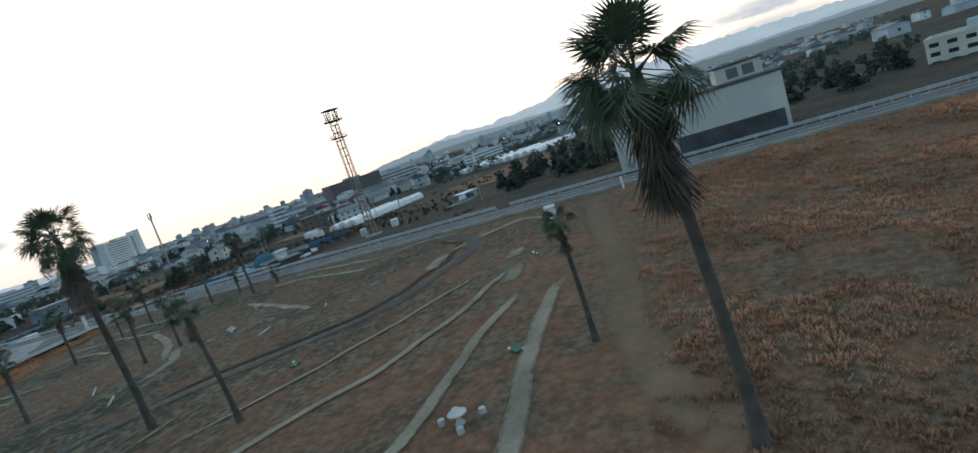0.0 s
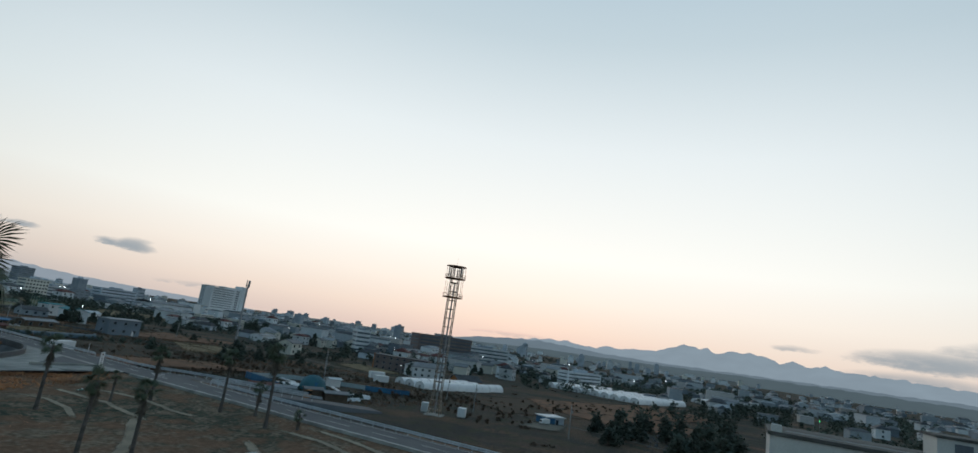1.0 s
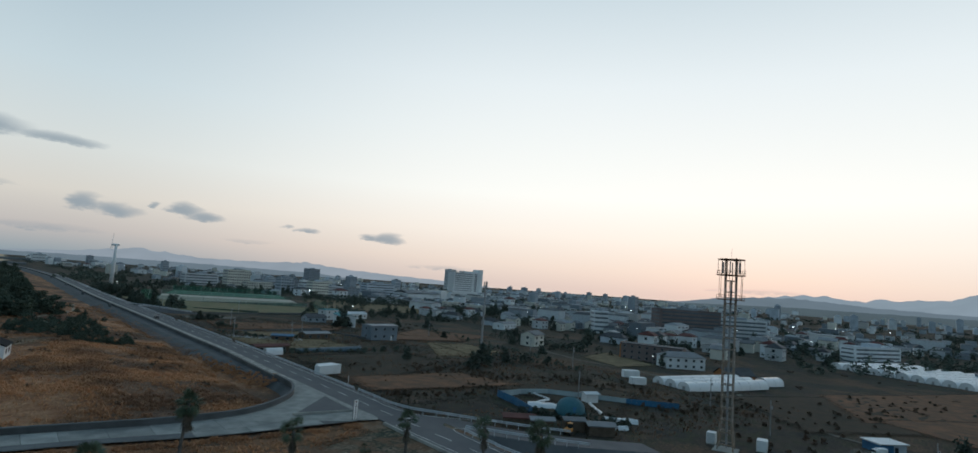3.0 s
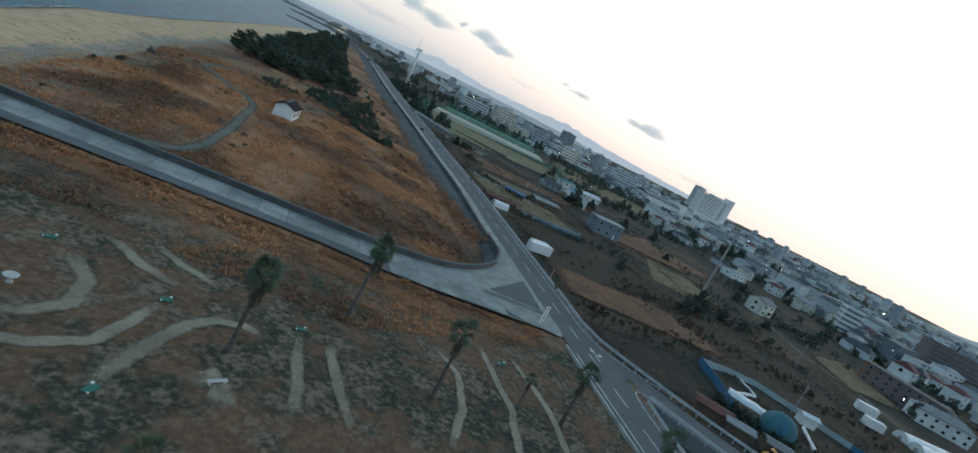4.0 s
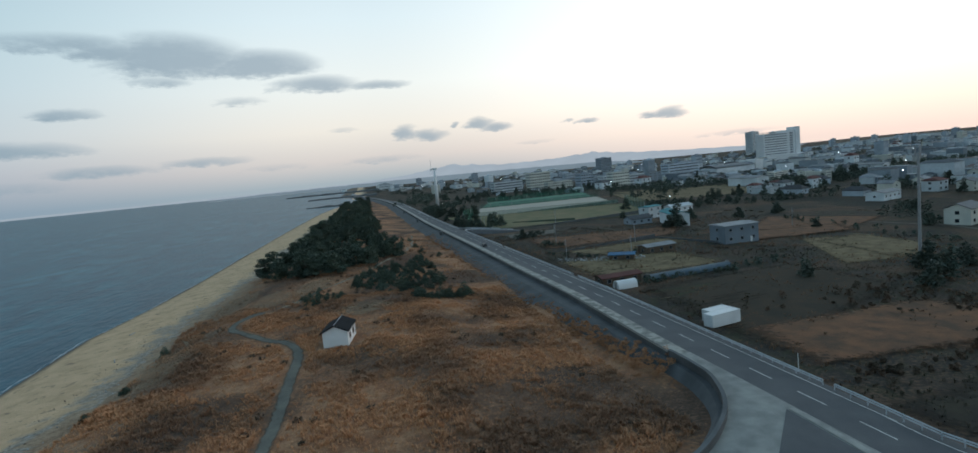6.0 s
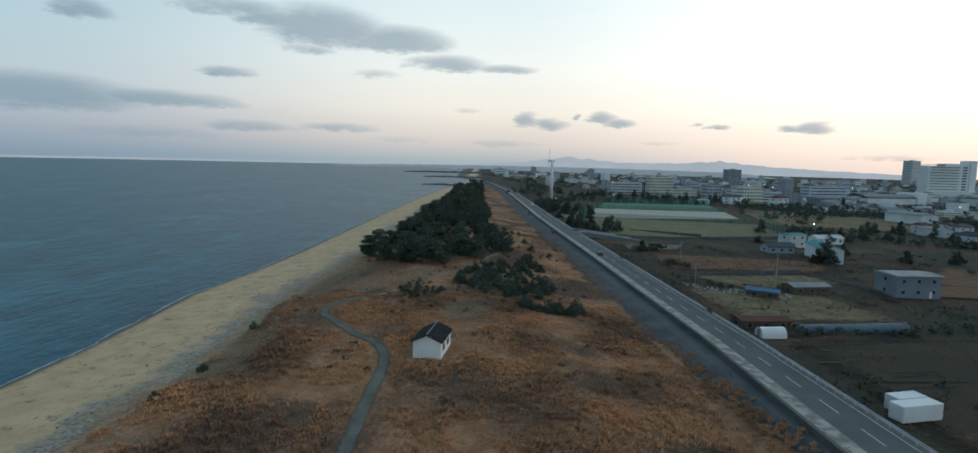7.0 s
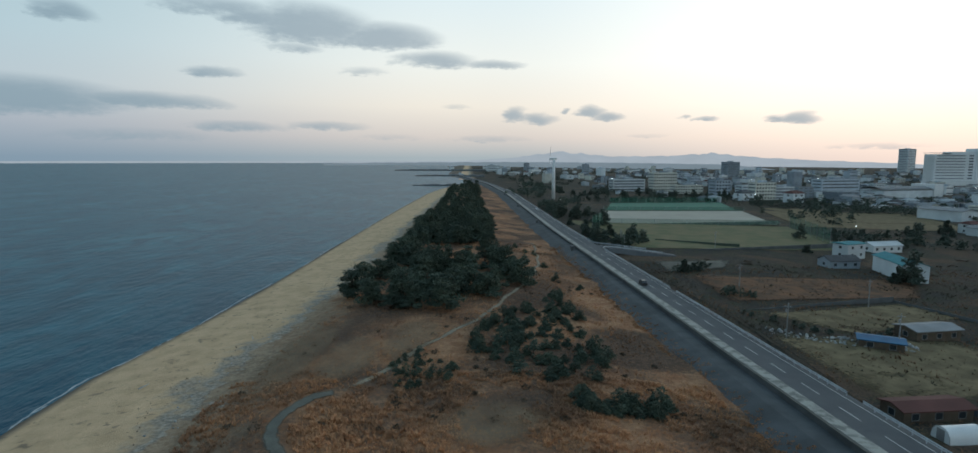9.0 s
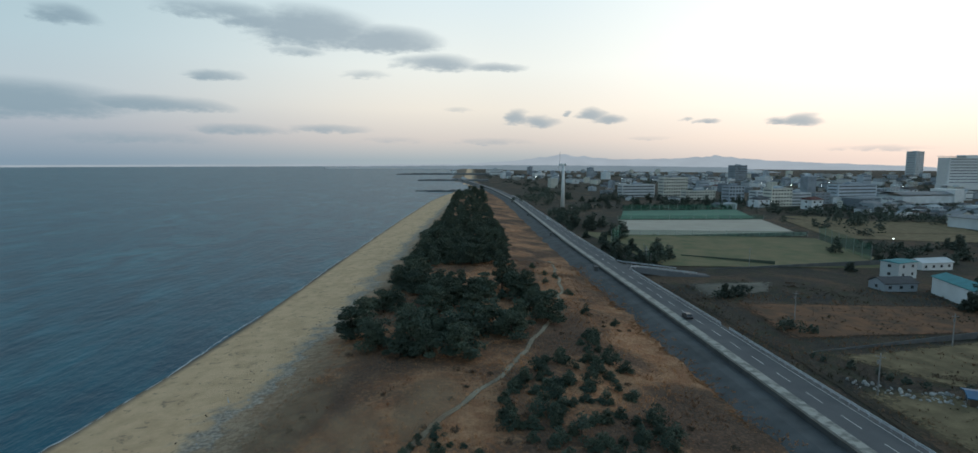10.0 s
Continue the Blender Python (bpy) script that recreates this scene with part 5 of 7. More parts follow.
dune_hut()


def hospital():
    """The large pale slab building with a stair tower that stands over the town."""
    t = thing("hospital_building", pose(1073, 1362, -12, 0, 0, 2), "large pale grey multi-storey building with a stair tower", "building")
    w, d, h, fl = 102, 28, 66, 11
    part("wall", boxm(-w / 2, w / 2, -d / 2, d / 2, -3, h), M["white"], t)
    part("stair_tower", boxm(w / 2 - 8, w / 2 + 6, -d / 2 - 2, d / 2, -3, h + 12, 0.3), M["white"], t)
    part("upper_storey", boxm(-w * 0.12, w / 2 - 8, -d / 2 + 3, d / 2 - 2, h, h + 5), M["white"], t)
    part("roof_slab", boxm(-w / 2 - 2, -w * 0.12, -d / 2 - 1.5, d / 2 + 1, h + 2.2, h + 3), M["white"], t)
    fh = h / fl
    for k in range(fl):
        z = fh * k
        part("window_band", boxm(-w / 2 + 4, w * 0.18, -d / 2 - 0.2, -d / 2 + 0.5, z + 1.8, z + 3.4), M["farglass"], t)
        part("balcony", boxm(-w / 2 + 2, w * 0.2, -d / 2 - 1.2, -d / 2, z + 0.4, z + 1.5), M["white"], t)
        part("window_band", boxm(w * 0.26, w * 0.36, -d / 2 - 0.2, -d / 2 + 0.5, z + 1.2, z + 4.4), M["farglass"], t)
        part("balcony", boxm(-w / 2 - 3, -w / 2, -d / 2 + 2, d / 2 - 3, z + 0.4, z + 1.5), M["white"], t)
    part("podium", boxm(-w / 2 - 30, w / 2 + 25, -d / 2 - 22, -d / 2 - 3, -3, 11), M["white"], t)


hospital()

block(pose(1884, 2525, -12, 0, 0, 20), 50, 40, 98, 14, "offwhite", "tall pale slab of flats far behind the hospital", cols=6, bands=False)
NAMED = [
    # x, y, turn, width, depth, height, storeys, wall, label, bands
    (335, 1039, 12, 40, 16, 28, 6, "cream", "cream school block with a stepped tower", False),
    (352, 985, 12, 46, 14, 12, 3, "cream", "cream school wing with rows of windows", False),
    (371, 918, 12, 22, 16, 22, 5, "grey", "blue-grey block beside the school", False),
    (420, 925, 12, 44, 15, 15, 4, "offwhite", "pale school wing with long window rows", True),
    (272, 1014, 12, 52, 15, 17, 4, "offwhite", "pale long school building with window bands", True),
    (405, 872, 14, 30, 15, 21, 5, "cream", "cream block with a blank end wall", False),
    (432, 880, 14, 34, 14, 15, 4, "offwhite", "pale school building with balconies", True),
    (567, 974, 15, 70, 18, 23, 5, "grey", "dark grey office block with long window bands", True),
    (794, 1803, 12, 40, 30, 44, 9, "grey", "tall grey block of flats in the town", False)]
for x, y, rz, w, d, h, fl, wall, label, bands in NAMED:
    block(at_ground(x, y, rz), w, d, h, fl, wall, label, "", bands)


def gym():
    t = thing("sports_hall", at_ground(640, 950, 14), "wide white sports hall with a curved roof", "building")
    part("wall", boxm(-45, 45, -18, 18, -3, 10), M["offwhite"], t)
    bm = bmesh.new()
    rows = [[bm.verts.new((x, y, 10 + 9 * math.cos(y / 19 * 1.3) * 0.6)) for y in np.linspace(-19, 19, 9)] for x in (-47, 47)]
    for i in range(8):
        bm.faces.new((rows[0][i], rows[1][i], rows[1][i + 1], rows[0][i + 1]))
    part("roof", bm, M["greyroof"], t)
    part("side_hall", boxm(45, 62, -20, 14, -3, 18), M["white"], t)


gym()

# near inland houses and sheds
house(at_ground(208.5, 383, 76), 26, 9, 6.4, 1.6, "offwhite", "tealroof", "long white two-storey house with a teal metal roof", floors=2)
house(at_ground(218, 428, 20), 12, 8, 7.0, 0.5, "offwhite", "tealroof", "small pale house with a flat teal-edged roof", hip=0.4)
t = house(at_ground(190.5, 305, 2), 16, 10, 7.4, 0.5, "slategrey", "greyroof", "plain blue-grey two-storey block house", hip=0.4)
part("door", boxm(4.0, 4.9, -5.12, -4.95, 0, 2.2), M["white"], t, "white door")
house(at_ground(152, 300, 8), 13, 6.5, 2.7, 0.8, "wood", "greyroof", "low timber shed with a grey sheet roof", "sheds of the allotments", floors=1, category="shed")
house(at_ground(133, 291, -30), 9, 5, 2.0, 0.6, "wood", "blue", "small shed under a pale blue tarpaulin roof", "sheds of the allotments", floors=1, category="shed")
house(at_ground(114, 254, 4), 13, 5, 2.0, 0.7, "wood", "redroof", "low shed with a rust-red roof below the road", "sheds of the allotments", floors=1, category="shed")
house(at_ground(252, 452, 10), 18, 8, 3.4, 1.8, "white", "offwhite", "low white house with a pale roof", floors=1)
house(at_ground(196, 402, 5), 14, 8, 3.0, 2.0, "grey", "darkroof", "dark-roofed farmhouse among trees", floors=1)
house(at_ground(312, 199, -30), 22, 11, 6.0, 2.4, "offwhite", "greyroof", "pale two-storey house with a grey hipped roof", hip=4.0)
t = house(at_ground(321, 222, -70), 34, 11, 9.0, 0.5, "brown", "darkroof", "three-storey apartment house with an orange brick end wall", hip=0.6, floors=3, category="apartment house")
part("end_wall", boxm(-17.6, -17.0, -5.8, 5.8, -1.5, 9.6), M["brick"], t, "orange brick end wall")
house(at_ground(292, 160, -25), 15, 9, 3.5, 3.0, "brick", "darkroof", "orange-brown house with a steep dark roof beside greenhouses")


def container(m, w, d, h, label):
    t = thing("shipping_container", m, label, "container", "white boxes below the road")
    part("body", boxm(-w / 2, w / 2, -d / 2, d / 2, 0.35, h, 0.06), M["white"], t)
    bm = bmesh.new()
    for i in range(int(w / 0.6)):
        box(bm, -w / 2 + 0.2 + i * 0.6, -w / 2 + 0.3 + i * 0.6, -d / 2 - 0.03, -d / 2, 0.5, h - 0.15)
    part("ribs", bm, M["white"], t)
    part("door", boxm(-w / 2 - 0.05, -w / 2, -d * 0.42, d * 0.42, 0.5, h - 0.15), M["offwhite"], t)
    for x in (-w * 0.3, w * 0.3):
        part("skid", boxm(x - 0.15, x + 0.15, -d / 2, d / 2, 0, 0.35), M["steel"], t)


container(at_ground(113.0, 200.8, 12), 8.0, 2.6, 3.1, "long white container box standing in the field")
container(at_ground(114.2, 204.6, 12), 6.0, 2.6, 2.9, "white container box behind a longer one")
container(at_ground(241, 180, -30), 7.0, 3.0, 3.2, "white site cabin beside the houses")
container(at_ground(226, 166, -30), 6.0, 3.0, 3.0, "white site cabin near the greenhouses")
container(at_ground(162.5, 101.5, 20), 2.2, 2.0, 2.8, "small white equipment cabinet at the mast foot")
container(at_ground(168.5, 92.5, 20), 3.0, 2.2, 2.8, "white equipment cabin at the mast foot")


def tunnel(m, length, r, h, label, group, name="greenhouse", film="plastic"):
    """A film-covered tunnel with hoops, ends and a door."""
    t = thing(name, m, label, "greenhouse", group)
    v, f, n = [], [], 10
    segs = max(2, int(length / 3))
    for k in range(segs + 1):
        sag = 0.03 * math.sin(k * 2.1)
        for i in range(n + 1):
            a = math.pi * i / n
            v.append((length * (k / segs - 0.5), -r * math.cos(a), h * math.sin(a) ** 0.7 - sag))
    for k in range(segs):
        for i in range(n):
            a = k * (n + 1) + i
            f.append((a, a + 1, a + n + 2, a + n + 1))
    part("film", raw("film", v, f, M[film], True), None, t)
    for s in (-0.5, 0.5):
        vv = [(length * s, -r * math.cos(math.pi * i / n), h * math.sin(math.pi * i / n) ** 0.7) for i in range(n + 1)]
        part("end_panel", raw("end_panel", vv, [tuple(range(n + 1))], M[film]), None, t)
        part("door", boxm(length * s - 0.05, length * s + 0.05, -0.7, 0.7, 0, 2.0), M["steel"], t)
    bm = bmesh.new()
    for k in range(0, segs + 1, 2):
        x = length * (k / segs - 0.5)
        pts = [Vector((x, -(r + 0.04) * math.cos(math.pi * i / 8), (h + 0.04) * math.sin(math.pi * i / 8) ** 0.7)) for i in range(9)]
        for a, b in zip(pts, pts[1:]):
            tube(bm, a, b, 0.04, n=4, caps=False)
    part("hoops", bm, M["steel"], t)


for k in range(3):
    c = Vector((262, 149)) + Vector((0.19, 0.98)) * (k * 6.6)
    tunnel(at_ground(c.x, c.y, -11), 48, 3.1, 3.6, "white film greenhouse tunnel in a row of three", "greenhouse tunnels by the mast")
tunnel(at_ground(305, 150, -11), 12, 3.4, 3.6, "short white greenhouse tunnel", "greenhouse tunnels by the mast")
for k in range(10):
    c = Vector((455, 92)) + Vector((0.23, 0.97)) * (k * 8.0)
    tunnel(at_ground(c.x + 20, c.y, -17), 74, 3.8, 4.2, "long white film greenhouse in a wide block", "greenhouse block")
for k in range(4):
    tunnel(at_ground(620 + k * 14, 60 + k * 6, -17), 60, 4, 4.2, "long white film greenhouse far off", "far greenhouses")
tunnel(at_ground(112.2, 245.4, 4), 6.2, 1.7, 2.4, "small white dome-topped storage tunnel by the road", "allotment tunnels", "storage_tunnel")
tunnel(at_ground(138, 254.5, 6), 30, 2.4, 1.6, "long low tunnel under blue-grey sheeting", "allotment tunnels", "storage_tunnel", "greyblue")


def lattice_tower():
    """The slim radio mast: four legs, rungs, two platforms with guard rails, a crown and aerials."""
    x0, y0 = 160.5, 97.0
    z0 = bumpy(x0, y0)
    t = thing("radio_tower", pose(x0, y0, z0, 0, 0, 20), "slim steel lattice radio tower with round platforms", "radio tower")
    top = 40.2 - z0
    def half(z):
        return 1.15 if z > 6 else 1.15 + (6 - z) * 0.09
    for sx in (-1, 1):
        for sy in (-1, 1):
            bm = bmesh.new()
            tube(bm, (sx * half(0), sy * half(0), 0), (sx * 1.15, sy * 1.15, 6), 0.16, n=8)
            tube(bm, (sx * 1.15, sy * 1.15, 6), (sx * 1.15, sy * 1.15, top), 0.13, n=8)
            part("leg", bm, M["mast"], t)
    z, k = 1.5, 0
    while z < top - 5:
        h = half(z)
        bm = bmesh.new()
        for a, b in (((-h, -h), (h, -h)), ((h, -h), (h, h)), ((h, h), (-h, h)), ((-h, h), (-h, -h))):
            tube(bm, (*a, z), (*b, z), 0.12, n=6)
        part("rung", bm, M["mast"], t)
        bm = bmesh.new()
        h2 = half(z + 2.6)
        tube(bm, (-h, -h, z), (h2, -h2, z + 2.6), 0.06, n=5)
        tube(bm, (h, h, z), (-h2, h2, z + 2.6), 0.06, n=5)
        part("brace", bm, M["mast"], t)
        z += 2.6
        k += 1
    def platform(z, r, guard):
        bm = bmesh.new()
        lathe(bm, [(r * 0.98, z), (r, z + 0.18), (r * 0.55, z + 0.2)], 16)
        part("platform", bm, M["towerred"], t, "round platform toned orange for the dusk light")
        if guard:
            bm = bmesh.new()
            for q in (0.6, 1.15):
                pts = [Vector((r * math.cos(i * math.pi / 8), r * math.sin(i * math.pi / 8), z + q)) for i in range(17)]
                for a, b in zip(pts, pts[1:]):
                    tube(bm, a, b, 0.035, n=4, caps=False)
            for i in range(8):
                a = i * math.pi / 4
                tube(bm, (r * math.cos(a), r * math.sin(a), z), (r * math.cos(a), r * math.sin(a), z + 1.15), 0.035, n=4)
            part("guard_rail", bm, M["towerred"], t)
    platform(top - 9.6, 3.0, True)
    platform(top - 4.0, 3.1, True)
    platform(top - 0.4, 3.0, False)
    for i in range(6):
        a = i * math.pi / 3
        part("aerial", tubem((2.7 * math.cos(a), 2.7 * math.sin(a), top - 9.4), (2.7 * math.cos(a), 2.7 * math.sin(a), top - 4.0), 0.05, n=5), M["towerred"], t)
        part("panel_antenna", boxm(2.1 * math.cos(a) - 0.15, 2.1 * math.cos(a) + 0.15, 2.1 * math.sin(a) - 0.12, 2.1 * math.sin(a) + 0.12, top - 3.5, top - 0.8, 0.04), M["steel"], t)
        part("upright", tubem((2.9 * math.cos(a + 0.4), 2.9 * math.sin(a + 0.4), top - 4.0), (2.9 * math.cos(a + 0.4), 2.9 * math.sin(a + 0.4), top - 0.4), 0.05, n=5), M["towerred"], t)
    part("lightning_rod", tubem((0, 0, top - 0.4), (0, 0, top + 2.4), 0.05, 0.02, n=6), M["steel"], t)
    part("cable_tray", boxm(0.35, 0.75, -0.2, 0.2, 0.5, top - 5, 0.03), M["steel"], t)
    part("footing", boxm(-2.6, 2.6, -2.6, 2.6, -1, 0.25, 0.05), M["concrete"], t)


lattice_tower()


def slim_mast():
    x, y = 200, 231
    z = bumpy(x, y)
    t = thing("antenna_mast", pose(x, y, z), "tall slim grey antenna mast in the fields", "antenna mast")
    h = 31 - z
    part("pole", tubem((0, 0, -0.5), (0, 0, h - 2), 0.5, 0.34, n=10), M["steel"], t)
    for i in range(3):
        a = i * 2.094
        part("antenna", boxm(0.75 * math.cos(a) - 0.2, 0.75 * math.cos(a) + 0.2, 0.75 * math.sin(a) - 0.15, 0.75 * math.sin(a) + 0.15, h - 3.2, h, 0.03), M["steel"], t)
        part("bracket", tubem((0, 0, h - 2.2), (0.75 * math.cos(a), 0.75 * math.sin(a), h - 2.2), 0.06, n=5), M["steel"], t)
    part("cabinet", boxm(1.5, 4.2, -1, 1, 0, 2.4, 0.05), M["white"], t, "white equipment cabinet")


slim_mast()


def wind_turbine():
    x, y = 125, 770
    z = bumpy(x, y)
    t = thing("wind_turbine", pose(x, y, z), "white wind turbine standing beyond the pines", "wind turbine")
    h = 41.5 - z
    part("tower", tubem((0, 0, -1), (0, 0, h), 2.1, 1.3, n=14), M["white"], t, smooth=True)
    part("nacelle", boxm(-3.4, 3.0, -1.1, 1.1, h - 0.6, h + 1.6, 0.4), M["white"], t)
    hub = Vector((-3.9, 0, h + 0.5))
    bm = bmesh.new()
    bmesh.ops.create_uvsphere(bm, u_segments=10, v_segments=6, radius=1.0)
    bmesh.ops.translate(bm, verts=bm.verts, vec=hub)
    part("hub", bm, M["white"], t)
    for k in range(3):
        a = radians(100 + 120 * k)
        d = Vector((0, math.cos(a), math.sin(a)))
        s = Vector((0, -d.z, d.y))
        bm = bmesh.new()
        rows = []
        for f, w in ((0.06, 0.4), (0.2, 0.75), (0.6, 0.45), (1.0, 0.12)):
            c = hub + d * 13 * f
            rows.append([bm.verts.new(p) for p in (c - s * w, c + Vector((-0.18, 0, 0)), c + s * w, c + Vector((0.18, 0, 0)))])
        for p, q in zip(rows, rows[1:]):
            for i in range(4):
                bm.faces.new((p[i], p[(i + 1) % 4], q[(i + 1) % 4], q[i]))
        part("blade", bm, M["white"], t)


wind_turbine()


M["hallwall"] = mat("stained_hall_render", (0.58, 0.59, 0.56), 0.85, 0.25, 0.25, second=(0.46, 0.47, 0.455))


def big_hall():
    """The windowless pale hall by the road with its stair house."""
    t = thing("pump_station", at_ground(150, -10, 3), "large pale windowless hall with a flat roof beside the road", "building")
    part("wall", boxm(-9, 9, -17.5, 22, -3, 13.0), M["hallwall"], t)
    part("roof_edge", boxm(-9.4, 9.4, -17.9, 22.4, 13.0, 13.7, 0.08), M["berm"], t)
    house_ = part("roof_house", boxm(-4, 5, -15, -4.5, 13.7, 17.2), M["hallwall"], t)
    part("roof_edge", boxm(-4.3, 5.3, -15.3, -4.2, 17.2, 17.7, 0.06), M["berm"], house_)
    for y in (-13.2, -9.6):
        part("louvre", boxm(-4.06, -3.9, y, y + 2.6, 14.2, 16.6), M["farglass"], house_)
    part("dark_base", boxm(-9.3, -9.0, -16.5, 7.5, -3, 4.6), M["slope"], t, "dark lower cladding")
    win = part("window", boxm(-9.12, -8.9, 10.2, 11.9, 1.6, 3.6), M["glass"], t)
    part("mullion", boxm(-9.18, -9.12, 11.0, 11.1, 1.6, 3.6), M["hallwall"], win)
    part("vent", boxm(-9.25, -9.0, 15, 17.6, 1.2, 2.2), M["berm"], t)
    part("door", boxm(-9.2, -9.0, 19, 20.2, -1.5, 2.0), M["steel"], t)
    part("chimney", boxm(-8.8, -7.0, 20.0, 21.8, 13.7, 14.9), M["hallwall"], t)
    part("handrail", tubem((-9.2, -3.5, 14.1), (-9.2, 19.5, 14.1), 0.04, n=5), M["rail"], t)


big_hall()

# ---- town, hills and distance ----
HOUSES = [house(pose(0, 0, -400), w, d, h, r, wall, roof, label, "houses of the town", hip=hip, floors=fl) for w, d, h, r, wall, roof, label, hip, fl in (
    (11, 8, 5.6, 2.0, "offwhite", "darkroof", "pale two-storey house with a dark tiled roof", 3.0, 2),
    (10, 8, 5.4, 1.8, "cream", "greyroof", "cream two-storey house with a grey roof", 0.0, 2),
    (14, 8, 3.2, 2.2, "grey", "darkroof", "grey farmhouse with a broad dark roof", 3.0, 1),
    (18, 10, 5.0, 1.2, "offwhite", "greyroof", "pale workshop with a grey sheet roof", 0.0, 1),
    (9, 8, 6.0, 1.6, "offwhite", "redroof", "white house with a reddish roof", 2.5, 2))]
BLOCKS = [block(pose(0, 0, -400), w, d, h, fl, wall, label, "blocks of the town", bands) for w, d, h, fl, wall, label, bands in (
    (26, 12, 15, 5, "offwhite", "pale five-storey block of flats with balconies", False),
    (16, 12, 24, 8, "grey", "grey eight-storey block of flats", False),
    (30, 13, 12, 4, "cream", "cream office building with rows of windows", True),
    (22, 16, 8, 2, "white", "low white commercial building", False))]


def clear(x, y):
    """Whether a town house may stand here."""
    for ax, ay, r in ((1073, 1362, 110), (1884, 2525, 60), (335, 1030, 55), (390, 920, 60), (420, 880, 50), (567, 974, 60), (640, 950, 80), (272, 1014, 45), (794, 1803, 50)):
        if (x - ax) ** 2 + (y - ay) ** 2 < r * r:
            return False
    return True


def spread(protos, spots, seed, smin, smax, turn=15):
    rnd = random.Random(seed)
    used = set()
    for x, y in spots:
        i = rnd.randrange(len(protos))
        s = rnd.uniform(smin, smax)
        m = pose(x, y, land(x, y), 0, 0, rnd.choice((0, 0, 90)) + turn + rnd.uniform(-8, 8)) @ Matrix.Diagonal((s * rnd.uniform(0.85, 1.2), s, s * rnd.uniform(0.85, 1.2), 1))
        if i in used:
            copy_thing(protos[i], m)
        else:
            protos[i].matrix_basis = m
            used.add(i)


near_town = poisson(85, lambda x, y: clear(x, y) and not (300 < x < 345 and 150 < y < 250) and not (270 < x < 330 and y < 190) and not (x < 345 and 290 < y < 580) and y > lin(x, [250, 330, 420, 700], [330, 215, 190, 170]), (255, 760), (150, 560), 17, 21)
spread(HOUSES, near_town, 3, 0.9, 1.25)
mid_town = poisson(100, lambda x, y: clear(x, y) and x > lin(y, [560, 900, 1400, 2300], [470, 240, 150, 60]), (60, 1500), (560, 1700), 30, 22)
spread(HOUSES, mid_town[:60], 4, 1.0, 1.5)
spread(BLOCKS, mid_town[60:], 5, 0.6, 0.9)
BL2 = [block(pose(0, 0, -400), w, d, h, fl, wall, label, "far blocks of the town", True, far=True) for w, d, h, fl, wall, label in (
    (22, 13, 15, 5, "offwhite", "pale distant block of flats"), (14, 12, 30, 9, "grey", "slim grey distant tower block"), (28, 16, 8, 2, "white", "plain white distant store building"), (24, 13, 19, 6, "grey", "grey distant block of flats"), (14, 11, 10, 3, "white", "small white distant building"), (18, 14, 24, 7, "cream", "cream distant block of flats"))]
far_town = poisson(165, lambda x, y: 1150 < math.hypot(x, y) < 2900 and clear(x, y) and x > lin(y, [0, 900, 1400, 2600], [500, 240, 120, -150]), (-150, 2700), (100, 2700), 42, 23)
spread(BL2, far_town, 6, 0.7, 1.25)
right_town = poisson(40, lambda x, y: True, (480, 1300), (-420, 60), 40, 24)
RIGHT = [house(pose(0, 0, -400), 12, 9, 5.6, 2.0, "offwhite", "darkroof", "pale house with a dark roof among trees", "houses beyond the fields", hip=3.0), house(pose(0, 0, -400), 20, 10, 4.5, 1.4, "grey", "greyroof", "grey farm shed with a sheet roof", "houses beyond the fields", floors=1)]
spread(RIGHT, right_town, 7, 0.9, 1.3)
block(at_ground(204, -92, -118, -4.5), 26, 13, 11, 4, "cream", "weathered grey block of flats beside tall trees", "", False)
block(at_ground(545, 178, -18), 52, 12, 12, 4, "offwhite", "long pale block of flats with rows of balconies", "", True)
block(at_ground(583, 356, -30), 68, 20, 26, 7, "brown", "large dark brown block of flats", "", True)
block(at_ground(470, 380, -30), 14, 12, 20, 5, "offwhite", "narrow white block with a dark roof house", "", True)
block(at_ground(640, 330, -30), 60, 20, 20, 5, "offwhite", "white works building with roof structures", "", True)

TREES = [tree_proto("tree", h, s, 80 + i, "dark evergreen tree of the fields and gardens", "tree", "trees of the fields and town", M["leaf"], 0.8, 4, 56, 0.64, 0.25)
         for i, (h, s) in enumerate(((6.5, 3.0), (5.0, 3.0), (8.0, 3.4)))]
tree_spots = [(120, 380), (205, 371), (200, 366), (196, 368), (205, 440), (240, 470), (230, 400), (162, 233), (208, 224), (196, 226), (177, 208), (190, 214)]
tree_spots += poisson(22, lambda x, y: True, (178, 252), (18, 64), 4.5, 31)
tree_spots += poisson(30, lambda x, y: True, (98, 128), (440, 620), 4, 32)
tree_spots += poisson(45, lambda x, y: 55 < (y - 800 - (x - 300) * 0.1) < 140, (150, 620), (800, 1020), 9, 33)
tree_spots += poisson(60, lambda x, y: abs(y - lin(x, [230, 420, 700], [470, 545, 700])) < 26, (230, 700), (440, 760), 8, 34)
tree_spots += poisson(55, lambda x, y: True, (240, 620), (180, 480), 18, 35)
tree_spots += poisson(26, lambda x, y: True, (190, 420), (-160, 10), 13, 36)
